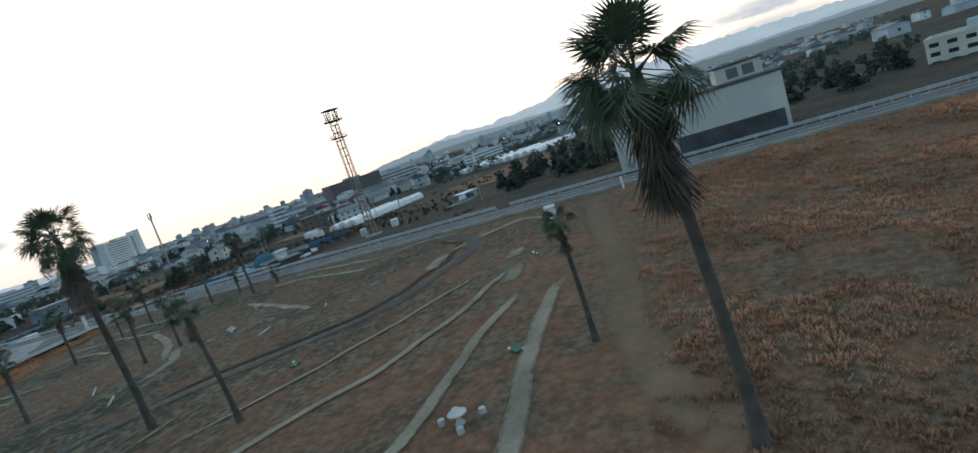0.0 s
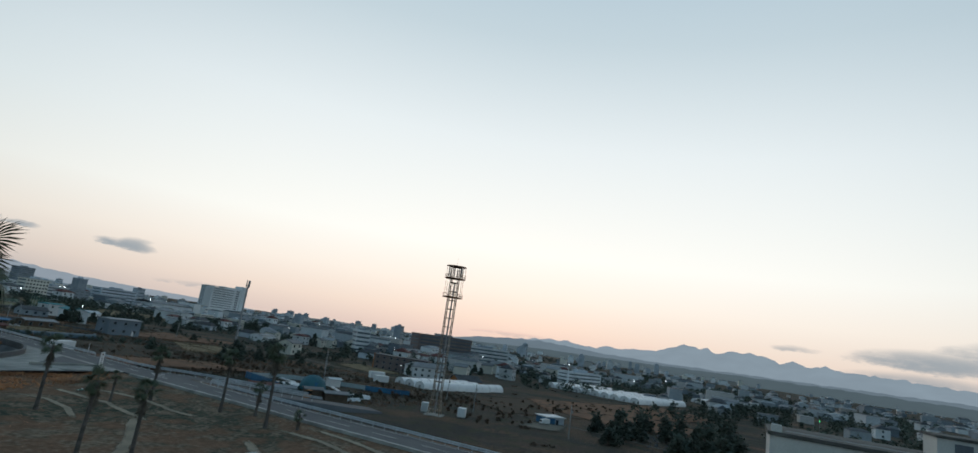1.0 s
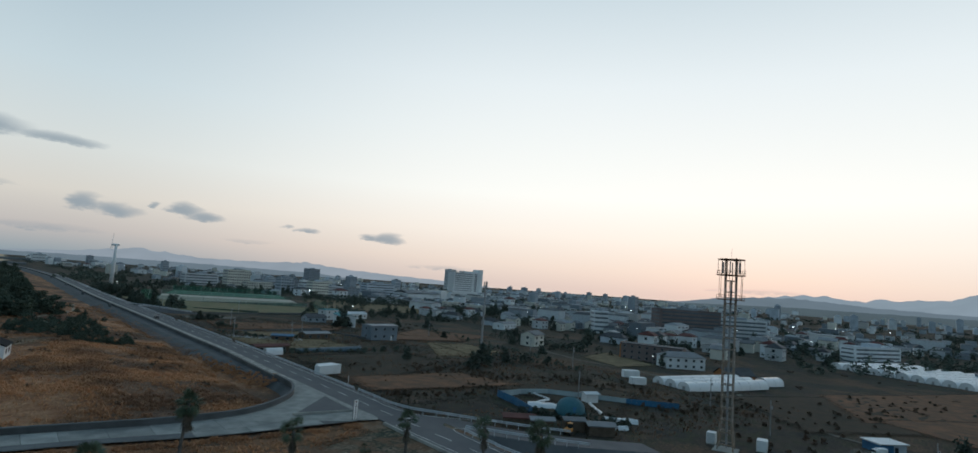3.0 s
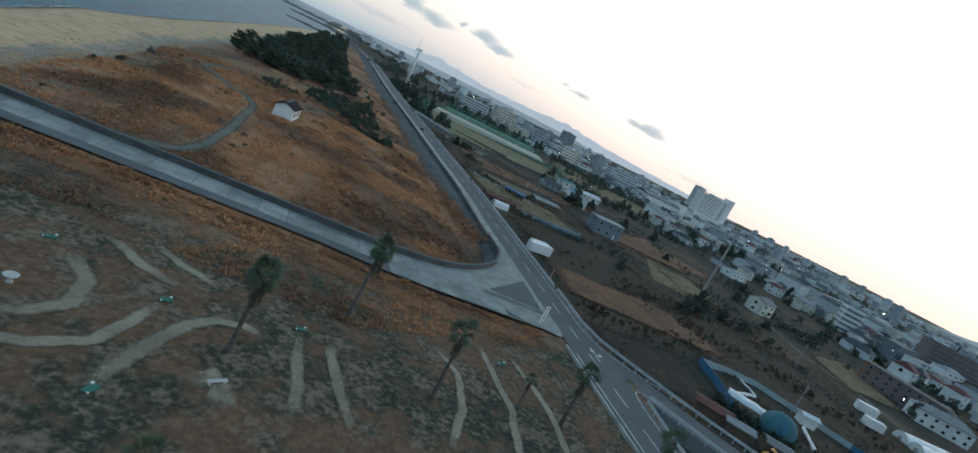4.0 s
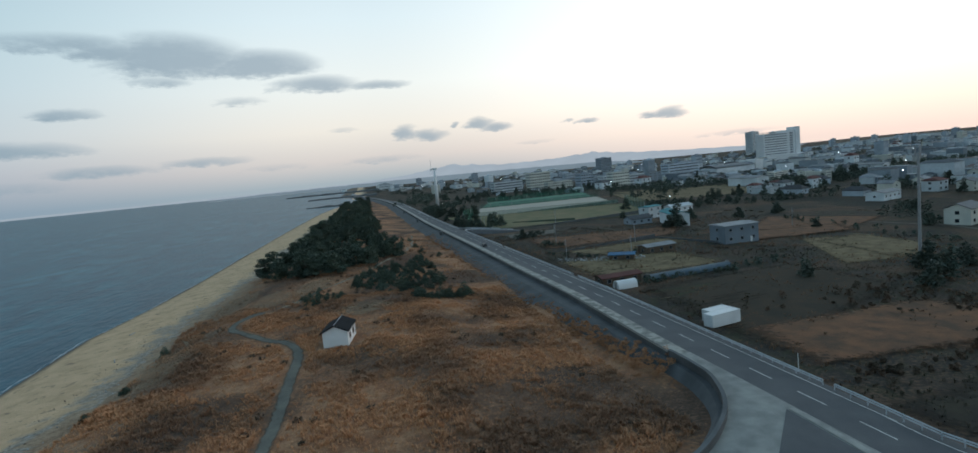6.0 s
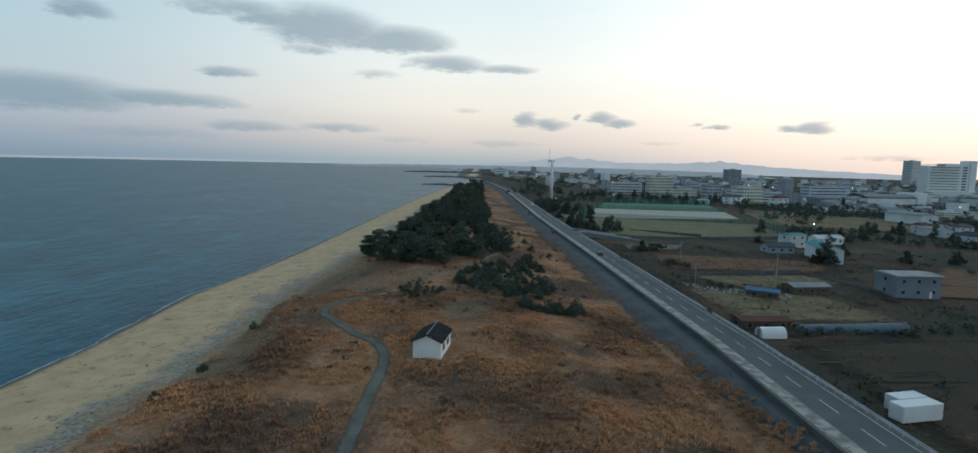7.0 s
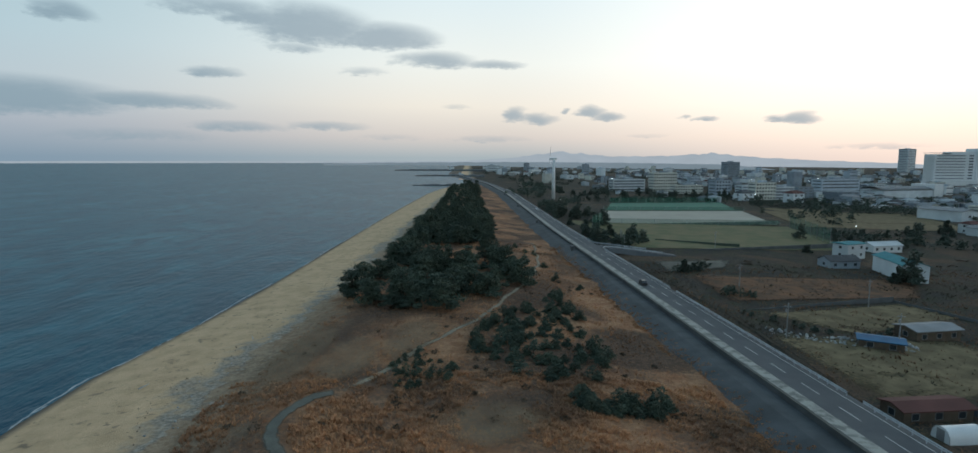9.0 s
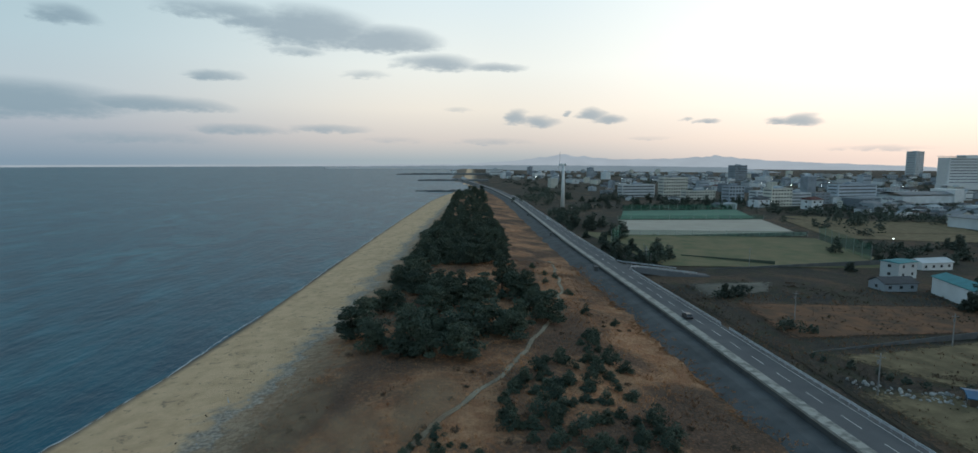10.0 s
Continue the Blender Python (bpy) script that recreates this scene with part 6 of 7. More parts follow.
far_spots = poisson(760, lambda x, y: x > lin(y, [100, 900, 1400, 2600], [420, 200, 100, 0]), (0, 1900), (120, 2300), 20, 37)
tree_spots += [(210, -40), (222, -30)]
scatter(TREES, tree_spots, 8, 0.7, 1.35)
rnd_far = random.Random(12)
clumps_far = []
for x, y in far_spots:
    for _ in range(5):
        r = rnd_far.uniform(2.0, 4.5)
        clumps_far.append((x + rnd_far.uniform(-9, 9), y + rnd_far.uniform(-6, 6), land(x, y) + r * 0.7, r))
tagged(new("far_trees", crown_mesh("far_trees", M["leaf"], clumps_far, 34, 1.1, 5, 0.9)), "dark evergreen trees between the far houses", "trees", kind="stuff")


def ridge(name, material, dist, profile, label, depth=300):
    """A range of hills round the horizon; profile: (azimuth, height) pairs."""
    az = np.arange(profile[0][0], profile[-1][0] + 0.01, 0.35)
    rows = []
    for a in az:
        h = lin(a, [p[0] for p in profile], [p[1] for p in profile])
        h += abs(h) * 0.17 * noise.fractal((a * 0.8, dist * 0.01, 0.0), 0.9, 2.0, 6)
        d = direction(a, 0)
        rows.append([(d.x * (dist - depth) + 40, d.y * (dist - depth) + 100, -14), (d.x * (dist - depth * 0.5) + 40, d.y * (dist - depth * 0.5) + 100, h * 0.55 - 6), (d.x * dist + 40, d.y * dist + 100, h)])
    profile_sheet(name, rows, material, label, "hills", smooth=True)


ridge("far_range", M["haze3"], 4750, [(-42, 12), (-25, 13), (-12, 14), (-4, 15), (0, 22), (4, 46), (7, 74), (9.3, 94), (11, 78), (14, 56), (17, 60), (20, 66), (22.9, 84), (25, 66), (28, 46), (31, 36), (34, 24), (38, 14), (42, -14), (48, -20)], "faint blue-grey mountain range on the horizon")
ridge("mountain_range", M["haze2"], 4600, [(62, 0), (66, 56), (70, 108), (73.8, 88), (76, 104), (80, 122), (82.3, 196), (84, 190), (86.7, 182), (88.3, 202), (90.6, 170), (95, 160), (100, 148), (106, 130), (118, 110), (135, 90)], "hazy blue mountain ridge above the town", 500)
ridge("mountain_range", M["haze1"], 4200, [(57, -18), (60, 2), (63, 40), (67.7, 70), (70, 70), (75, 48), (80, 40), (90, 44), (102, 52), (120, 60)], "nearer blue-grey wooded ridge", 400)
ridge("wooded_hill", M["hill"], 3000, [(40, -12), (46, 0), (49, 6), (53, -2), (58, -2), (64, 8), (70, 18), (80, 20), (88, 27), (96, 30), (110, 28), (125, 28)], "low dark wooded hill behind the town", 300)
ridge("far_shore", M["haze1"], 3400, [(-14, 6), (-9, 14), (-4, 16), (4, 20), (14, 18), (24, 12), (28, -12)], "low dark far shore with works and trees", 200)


def breakwaters():
    """Moles of heaped blocks with an uneven crest."""
    for x0, x1, y, w, h, label in ((-34, 40, 1036, 10, 3.6, "dark concrete breakwater at the end of the beach"), (-52, -30, 1045, 5, 2.0, "low arm of the harbour breakwater"),
                                   (-90, 70, 1505, 30, 4.4, "dark harbour mole across the water"), (-210, 100, 2080, 50, 6.0, "far harbour mole with low trees")):
        rows, n = [], 60
        for i in range(n + 1):
            x = x0 + (x1 - x0) * i / n
            k = h * (0.55 + 0.45 * min(1.0, 6 * i / n)) * (0.8 + 0.35 * noise.noise((x * 0.08, y, 0.0)) + 0.2 * noise.noise((x * 0.4, y, 1.0)))
            yy = y + 3 * noise.noise((x * 0.03, 5.0, y))
            rows.append([(x, yy - w / 2 - 4, -3), (x, yy - w / 2, k * 0.7), (x, yy - w / 4, k), (x, yy + w / 2, k * 0.9), (x, yy + w / 2 + 3, -3)])
        profile_sheet("breakwater", rows, M["oldconcrete"], label, "breakwater")


breakwaters()


def street_lamp(x, y, h, green=False):
    z = bumpy(x, y)
    t = thing("street_lamp", pose(x, y, z), "slim grey lamp post with a lit white head" if not green else "slim post with a lit green head", "street lamp", "lit lamps of the town")
    part("pole", tubem((0, 0, -0.3), (0, 0, h), 0.09, 0.06, n=6), M["steel"], t)
    bm = bmesh.new()
    bmesh.ops.create_uvsphere(bm, u_segments=8, v_segments=5, radius=lin(math.hypot(x, y), [100, 1500], [0.10, 0.5]))
    bmesh.ops.translate(bm, verts=bm.verts, vec=(0, 0, h))
    part("lamp_head", bm, M["greenlamp" if green else "lamp"], t)


for x, y, h in ((285, 520, 6), (120, 690, 6), (340, 236, 6), (338, 214, 5), (300, 208, 5), (460, 330, 9), (520, 300, 9), (560, 270, 9), (600, 240, 9), (640, 330, 12), (700, 300, 12), (580, 1150, 14), (640, 1160, 14), (700, 1140, 14), (760, 1130, 14),
                (820, 1020, 10), (850, 1030, 10), (470, 690, 7), (490, 680, 7), (430, 850, 8), (380, 1500, 14), (250, 1600, 14), (180, 1500, 12), (700, 1500, 16), (760, 1480, 16)):
    street_lamp(x, y, h)
rnd_l = random.Random(77)
for x, y in poisson(34, lambda x, y: clear(x, y) and x > lin(y, [150, 560, 900, 1700], [330, 480, 260, 120]), (120, 1100), (170, 1700), 45, 78):
    street_lamp(x, y, rnd_l.uniform(7, 13))
street_lamp(420, -10, 10, True)

# ---- things of the park ----


def stone_table():
    z = bumpy(24, 13.4)
    t = thing("stone_table", pose(24.1, 13.5, z), "round white stone park table on a waisted foot", "table")
    bm = bmesh.new()
    lathe(bm, [(0.58, 0.66), (0.63, 0.69), (0.63, 0.75), (0.58, 0.78)], 24)
    part("tabletop", bm, M["stone"], t)
    bm = bmesh.new()
    lathe(bm, [(0.34, -0.05), (0.32, 0.05), (0.15, 0.30), (0.14, 0.45), (0.26, 0.66)], 16)
    part("foot", bm, M["stone"], t)
    for x, y in ((24.15, 14.75), (22.95, 13.0), (24.9, 12.2), (25.3, 14.2)):
        bm = bmesh.new()
        lathe(bm, [(0.20, -0.05), (0.235, 0.05), (0.24, 0.36), (0.215, 0.42)], 14)
        ob = new("stone_stool", mesh_of("stone_stool", bm, M["stone"]))
        ob.matrix_basis = pose(x, y, bumpy(x, y))
        tagged(ob, "short round white stone stool beside the park table", "stool", "stools round the stone table")


stone_table()
TABLE2 = pose(21.8, 104.4, bumpy(21.8, 104.4))
t2 = thing("stone_table", TABLE2, "round white stone park table on a waisted foot", "table")
bm = bmesh.new()
lathe(bm, [(0.58, 0.66), (0.63, 0.69), (0.63, 0.75), (0.58, 0.78)], 24)
part("tabletop", bm, M["stone"], t2)
bm = bmesh.new()
lathe(bm, [(0.34, -0.05), (0.15, 0.30), (0.26, 0.66)], 16)
part("foot", bm, M["stone"], t2)

for i, (pts, w) in enumerate([
        ([(23.5, 119.5), (26.7, 117.2), (29.5, 114.6), (32.5, 112.9), (36.0, 112.2)], (1.08, 1.08)),
        ([(28.5, 121), (33, 117.5), (38, 114.5)], (0.94, 0.94)),
        ([(20, 96), (26.6, 96.7), (30.4, 99.0), (32.1, 103.5), (33.4, 108.5)], (1.01, 1.01)),
        ([(32.4, 92.5), (33.9, 99.0), (36.6, 105.5), (38.7, 107.7), (41.5, 108.2), (44.4, 107.3)], (1.15, 1.15)),
        ([(48.2, 95), (47.7, 103.7), (47.5, 110.9)], (0.94, 0.94)),
        ([(54, 95), (52.8, 99.0), (51.6, 105.4), (51.1, 110.5)], (0.94, 0.94)),
        ([(64.4, 117.8), (66.5, 114.6), (67.8, 112.0), (67.0, 104.0), (64, 96)], (0.81, 0.81)),
        ([(73.4, 122.3), (74.0, 110.8), (74.5, 106.8), (72, 92)], (0.81, 0.81)),
        ([(77.9, 121.5), (79.5, 114.2), (80.3, 108.9), (79, 90)], (0.81, 0.81)),
        ([(20, 99.5), (24.5, 100.5), (26.9, 103.4), (26.6, 108.3), (24.2, 111.5), (22.6, 113.9)], (1.28, 1.28)),
        ([(38, 96), (40.5, 98.6), (43, 94)], (1.89, 1.89)),
        ([(49.5, 112.2), (52.5, 112.6)], (1.89, 1.89)),
        ([(84, 79), (84.5, 70), (81, 59), (78.5, 50)], (0.9, 0.9)),
        ([(77, 77), (68.5, 62), (62, 51)], (1.0, 1.0)),
        ([(89, 76), (88, 66), (85, 52), (88.6, 45.5), (89, 36)], (0.9, 0.9)),
        ([(58, 74), (52, 68), (44, 66)], (1.4, 1.4)),
        ([(72, 96), (66, 86), (60, 78), (52, 70)], (1.1, 1.1)),
        ([(76, 36), (82, 30), (86, 24), (80, 15)], (1.0, 1.0))]):
    strip("footpath", wiggle(pts, 0.25, 2.5, 40 + i), w, M["sandpath"], "mown pale lane winding through the park grass", "footpath", lift=0.10)
for i, (x, y, r) in enumerate(((56, 18, 4.0), (72, 34, 5.0), (66, 20, 3.0))):
    strip("bare_patch", wiggle([(x - r, y), (x + r, y + 1)], 0.5, 2.0, 70 + i), (1.6, 1.6), M["sandpath"], "bare sandy patch in the grass", "ground", lift=0.09)
strip("dry_lane", wiggle([(17, -3), (26, 1.5), (36, 4), (50, 5.5), (66, 8.5), (84, 12)], 0.6, 5, 79), (2.2, 2.2), M["bare"], "pale worn strip of dry turf beside the rough grass", "ground", lift=0.09)
strip("scrub_band", wiggle([(36, 55), (42, 51), (46, 45.5), (52, 38), (60, 34.4), (72, 32.6), (81, 34), (86, 40)], 0.5, 3, 77), (0.9, 0.5), M["scrub"], "dark scrub along the worn track", "scrub", lift=0.09)


def tee(x, y, rz):
    t = thing("tee_mat", pose(x, y, bumpy(x, y) + 0.1, 0, 0, rz), "green tee mat with a white marker at a lane end", "tee mat", "tee mats of the park")
    part("mat", boxm(-0.6, 0.6, -0.35, 0.35, 0, 0.06, 0.01), M["net"], t)
    part("marker", boxm(0.35, 0.6, 0.3, 0.5, 0, 0.2, 0.03), M["white"], t)
    part("marker", boxm(-0.6, -0.45, -0.4, -0.25, 0, 0.15, 0.03), M["white"], t)


for x, y, rz in ((33.6, 108.9, 20), (32.6, 93.0, 60), (47.5, 111.2, 5), (20.6, 114.6, 10), (33.5, 12.1, 40), (63, 17, 0), (40, 38, 10), (76, 118, 0)):
    tee(x, y, rz)
for i, (x, y, ln, rz) in enumerate(((45, 75, 5, 50), (40.5, 66, 4.2, 45), (55.5, 55, 3.2, 10), (62, 49, 2.5, 30), (57, 66, 2.0, 80), (68, 44, 2.0, 0))):
    bm = boxm(-ln / 2, ln / 2, -0.12, 0.12, 0, 0.16, 0.02)
    ob = new("fallen_pole", mesh_of("fallen_pole", bm, M["rubbish"]))
    ob.matrix_basis = pose(x, y, bumpy(x, y) + 0.02, 0, 0, rz)
    tagged(ob, "pale pole lying in the grass", "pole", "poles lying in the park")


def bench(x, y, rz):
    t = thing("bench", pose(x, y, bumpy(x, y), 0, 0, rz), "pale concrete park bench in the grass", "bench", "benches of the park")
    part("seat", boxm(-0.9, 0.9, -0.22, 0.22, 0.38, 0.46, 0.02), M["stone"], t)
    for s in (-0.65, 0.65):
        part("leg", boxm(s - 0.12, s + 0.12, -0.18, 0.18, -0.05, 0.38, 0.02), M["stone"], t)


for x, y, rz in ((59.5, 64.2, 20), (60.4, 65.6, 20), (41, 97.5, 30), (72, 70, 0)):
    bench(x, y, rz)


def cabinet(x, y):
    t = thing("utility_cabinet", pose(x, y, bumpy(x, y), 0, 0, 12), "white utility cabinet at the edge of the park", "cabinet")
    part("body", boxm(-1.5, 1.5, -0.8, 0.8, 0, 1.7, 0.05), M["white"], t)
    part("roof", boxm(-1.6, 1.6, -0.9, 0.9, 1.7, 1.85, 0.03), M["offwhite"], t)
    part("door", boxm(-0.5, 0.5, -0.84, -0.8, 0.1, 1.5), M["offwhite"], t)


cabinet(82, 18.2)


def banner_post(x, y):
    t = thing("marker_board", pose(x, y, bumpy(x, y), 0, 0, 60), "narrow white board with dark bars near the road", "board")
    part("board", boxm(-0.2, 0.2, -0.04, 0.04, 0.1, 2.1, 0.01), M["white"], t)
    for k in range(3):
        part("bar", boxm(-0.14, 0.14, -0.055, -0.04, 0.45 + k * 0.55, 0.53 + k * 0.55), M["steel"], t)


banner_post(88.5, 7.0)


def road_sign():
    """The tall white board at the mouth of the service road; its lettering stands as dark bars."""
    t = thing("road_sign", pose(88.0, 135.0, 1.7, 0, 0, 28), "tall narrow white signboard with a column of dark lettering", "sign")
    part("board", boxm(-0.62, 0.62, -0.06, 0.06, 0.5, 4.3, 0.02), M["white"], t)
    for s in (-0.7, 0.7):
        part("post", tubem((s, 0, -0.6), (s, 0, 4.4), 0.07, n=8), M["steel"], t)
    part("emblem", boxm(-0.26, 0.26, -0.075, -0.06, 3.75, 4.1), M["redroof"], t)
    for k in range(8):
        part("lettering_bar", boxm(-0.24 + 0.04 * (k % 3), 0.24 - 0.05 * (k % 2), -0.075, -0.06, 0.75 + k * 0.36, 0.95 + k * 0.36), M["carpaint"], t)


road_sign()

bm = bmesh.new()
tube(bm, (102.4, 166.5, -1.5), (102.4, 166.5, 4.6), 0.06, n=6)
tagged(new("marker_pole", mesh_of("marker_pole", bm, M["white"])), "thin white pole beside the guardrail", "pole")


def car(x, y, rz, colour, label):
    t = thing("car", pose(x, y, ROAD_Z + 0.03, 0, 0, rz), label, "car", "cars on the coast road")
    bm = bmesh.new()
    prof = [(-2.1, 0.35), (-2.1, 0.85), (-1.75, 0.95), (-1.2, 1.45), (0.6, 1.48), (1.3, 0.98), (2.05, 0.82), (2.1, 0.35)]
    sides = [[bm.verts.new((s * (0.82 if z < 1.2 else 0.66), yy, z)) for yy, z in prof] for s in (-1, 1)]
    for i in range(len(prof) - 1):
        bm.faces.new((sides[0][i], sides[0][i + 1], sides[1][i + 1], sides[1][i]))
    bm.faces.new(sides[0][::-1])
    bm.faces.new(sides[1])
    part("body", bm, M[colour], t)
    part("windscreen", raw("windscreen", [(-0.6, 0.72, 1.40), (0.6, 0.72, 1.40), (0.66, 1.26, 1.03), (-0.66, 1.26, 1.03)], [(0, 1, 2, 3)], M["glass"]), None, t)
    part("rear_window", raw("rear_window", [(-0.6, -1.28, 1.41), (0.6, -1.28, 1.41), (0.68, -1.72, 1.0), (-0.68, -1.72, 1.0)], [(3, 2, 1, 0)], M["glass"]), None, t)
    for sx in (-0.8, 0.8):
        for sy in (-1.3, 1.35):
            wheel = part("wheel", tubem((sx - 0.1, sy, 0.32), (sx + 0.1, sy, 0.32), 0.32, n=12), M["tyre"], t)
            part("rim", tubem((sx - 0.115, sy, 0.32), (sx + 0.115, sy, 0.32), 0.19, n=10), M["steel"], wheel)
        part("headlight", boxm(sx * 0.75 - 0.14, sx * 0.75 + 0.14, 2.06, 2.12, 0.62, 0.76), M["offwhite"], t)
        part("rear_light", boxm(sx * 0.8 - 0.12, sx * 0.8 + 0.12, -2.13, -2.08, 0.7, 0.85), M["redroof"], t)


car(centre(341) - 1.8, 341, 0, "carpaint", "small dark car driving along the coast road")
car(centre(606) + 1.8, 606, 180, "white", "white car far along the coast road")

# ---- the yard with the netted dome, below the ramp ----


def low_fence(pts, h, material, label, category="fence", wavy=0.0, seed=1):
    rnd = random.Random(seed)
    t = thing("sheet_fence", pose(0, 0, 0), label, category, "fences of the yard")
    line = [Vector(p) for p in wiggle(pts, 0.08, 1.6, seed)]
    pm = mesh_of("post", tubem((0, 0, -0.3), (0, 0, h + 0.15), 0.05, n=5), M["steel"])
    for a, b in zip(line, line[1:]):
        za, zb = bumpy(a.x, a.y), bumpy(b.x, b.y)
        d = (b - a).normalized()
        nx, ny = -d.y * 0.04, d.x * 0.04
        ha, hb = h + rnd.uniform(-wavy, wavy), h + rnd.uniform(-wavy, wavy)
        v = [(a.x - nx, a.y - ny, za - 0.2), (b.x - nx, b.y - ny, zb - 0.2), (b.x - nx, b.y - ny, zb + hb), (a.x - nx, a.y - ny, za + ha), (a.x + nx, a.y + ny, za - 0.2), (b.x + nx, b.y + ny, zb - 0.2), (b.x + nx, b.y + ny, zb + hb), (a.x + nx, a.y + ny, za + ha)]
        part("sheet", raw("sheet", v, [(0, 1, 2, 3), (5, 4, 7, 6), (3, 2, 6, 7), (0, 3, 7, 4), (1, 5, 6, 2)], material), None, t)
        p = part("post", pm, None, t)
        p.location = (a.x, a.y, za)


low_fence([(147.5, 160), (145, 150), (140, 138)], 2.0, M["blue"], "blue sheet fence round the yard", seed=2)
low_fence([(147.5, 160), (158, 161), (168, 159), (176, 150), (184, 141)], 1.7, mat("pale_blue_sheet", (0.36, 0.46, 0.50), 0.6, 0.2, 0.6), "pale sheet fence along the far side of the yard", seed=3)
low_fence([(184, 141), (196, 130)], 1.7, M["blue"], "blue sheet fence round the yard", seed=4)


def tarpaulin(x, y, rz, w, d, h, seed, label="crumpled white tarpaulin draped over a low frame"):
    n, m = 14, 8
    v, f = [], []
    for j in range(m + 1):
        for i in range(n + 1):
            u, k = i / n - 0.5, j / m - 0.5
            zz = h * (1 - (2 * abs(k)) ** 2.2) + 0.3 * noise.noise((u * 6, k * 5, seed)) + 0.15 * noise.noise((u * 15, k * 12, seed))
            v.append((u * w, k * d + 0.4 * noise.noise((u * 4, seed, 0)), max(0.0, zz)))
    for j in range(m):
        for i in range(n):
            a = j * (n + 1) + i
            f.append((a, a + 1, a + n + 2, a + n + 1))
    ob = new("tarpaulin", raw("tarpaulin", v, f, M["plastic"], True))
    ob.matrix_basis = at_ground(x, y, rz)
    tagged(ob, label, "tarpaulin", "tarpaulins of the yard")


for i, (x, y, rz, w, d, h) in enumerate(((152.6, 144.7, -45, 11, 4.5, 1.1), (155, 150.2, 13, 11, 0.8, 0.6), (162, 157.5, -104, 13, 0.8, 0.6), (165, 137.5, 55, 13, 1.0, 0.8), (158, 124, -40, 9, 2.6, 1.2), (150, 120, -35, 7, 2.4, 0.9))):
    tarpaulin(x, y, rz, w, d, h, i * 3.7)


def net_dome():
    x, y = 149.2, 133.2
    t = thing("net_dome", at_ground(x, y, 10), "teal-blue netted dome standing in the yard", "dome")
    bm = bmesh.new()
    lathe(bm, [(3.9, -0.3), (4.0, 1.2), (3.6, 2.9), (2.7, 4.1), (1.4, 4.8), (0.2, 5.0)], 20)
    part("net", bm, M["tank"], t, smooth=True)
    bm = bmesh.new()
    for k in range(10):
        a = k * 0.628
        pts = [Vector((r * 1.01 * math.cos(a), r * 1.01 * math.sin(a), z)) for r, z in ((3.9, 0), (4.0, 1.2), (3.6, 2.9), (2.7, 4.1), (1.4, 4.8), (0.2, 5.0))]
        for p, q in zip(pts, pts[1:]):
            tube(bm, p, q, 0.025, n=4, caps=False)
    part("ribs", bm, M["tank"], t)
    part("panel", raw("panel", [(-3.1, -2.35, 3.2), (-2.3, -3.1, 3.2), (-3.1, -3.0, 1.6)], [(0, 1, 2)], M["blue"]), None, t, "bright blue triangular panel")


net_dome()
for i, (x, y, rz, w, d, h, roof) in enumerate(((127.5, 130, -35, 7, 4, 2.2, "redroof"), (131, 126, -35, 5, 3, 2.2, "greyroof"), (138, 122.5, -35, 4.5, 3.5, 2.4, "greyroof"), (141.5, 117.5, -35, 6, 4, 2.2, "greyroof"), (172, 145.5, -20, 4, 3, 2.6, "offwhite"))):
    house(at_ground(x, y, rz), w, d, h, 0.5, "wood" if i < 4 else "white", roof, "patched low shed of boards and sheets in the yard", "sheds of the yard", floors=1, category="shed")


def digger():
    t = thing("mini_excavator", at_ground(133.5, 120.0, 25), "small orange excavator parked in the yard", "excavator")
    orange = mat("orange_machine_paint", (0.55, 0.22, 0.03), 0.5, 0.2, 2.0)
    part("body", boxm(-1.3, 1.0, -0.8, 0.8, 0.7, 1.5, 0.12), orange, t)
    part("cab", boxm(-0.2, 0.9, -0.75, 0.1, 1.5, 2.5, 0.08), M["glass"], t)
    part("cab_roof", boxm(-0.3, 1.0, -0.85, 0.2, 2.5, 2.6, 0.03), orange, t)
    for s in (-0.75, 0.75):
        part("track", boxm(-1.3, 1.3, s - 0.22, s + 0.22, 0, 0.6, 0.15), M["tyre"], t)
    bm = bmesh.new()
    tube(bm, (0.9, 0.3, 1.2), (2.4, 0.3, 2.4), 0.14, n=6)
    tube(bm, (2.4, 0.3, 2.4), (3.2, 0.3, 0.9), 0.12, n=6)
    part("arm", bm, orange, t)
    part("bucket", boxm(2.8, 3.4, 0.0, 0.6, 0.3, 0.9, 0.08), M["steel"], t)


digger()


def shop():
    t = thing("shop_building", at_ground(206.5, 79, -32) @ Matrix.Scale(0.68, 4), "small flat-roofed shop with a blue front and white roof", "shop")
    part("wall", boxm(-5.5, 5.5, -4, 4, -1, 3.4), M["grey"], t)
    part("front", boxm(-5.7, -5.5, -4, 4, 0, 3.0), M["blue"], t, "blue painted shop front")
    part("side_panel", boxm(-5.5, 0, -4.2, -4, 0, 3.0), M["blue"], t)
    part("door", boxm(0.6, 2.0, -4.15, -4, 0, 2.3), M["glass"], t)
    part("roof", boxm(-6.2, 6.2, -4.8, 4.6, 3.4, 3.7, 0.05), M["white"], t)
    part("dish", tubem((2, 0, 3.7), (2, -0.4, 4.9), 0.06, n=6), M["white"], t)


shop()


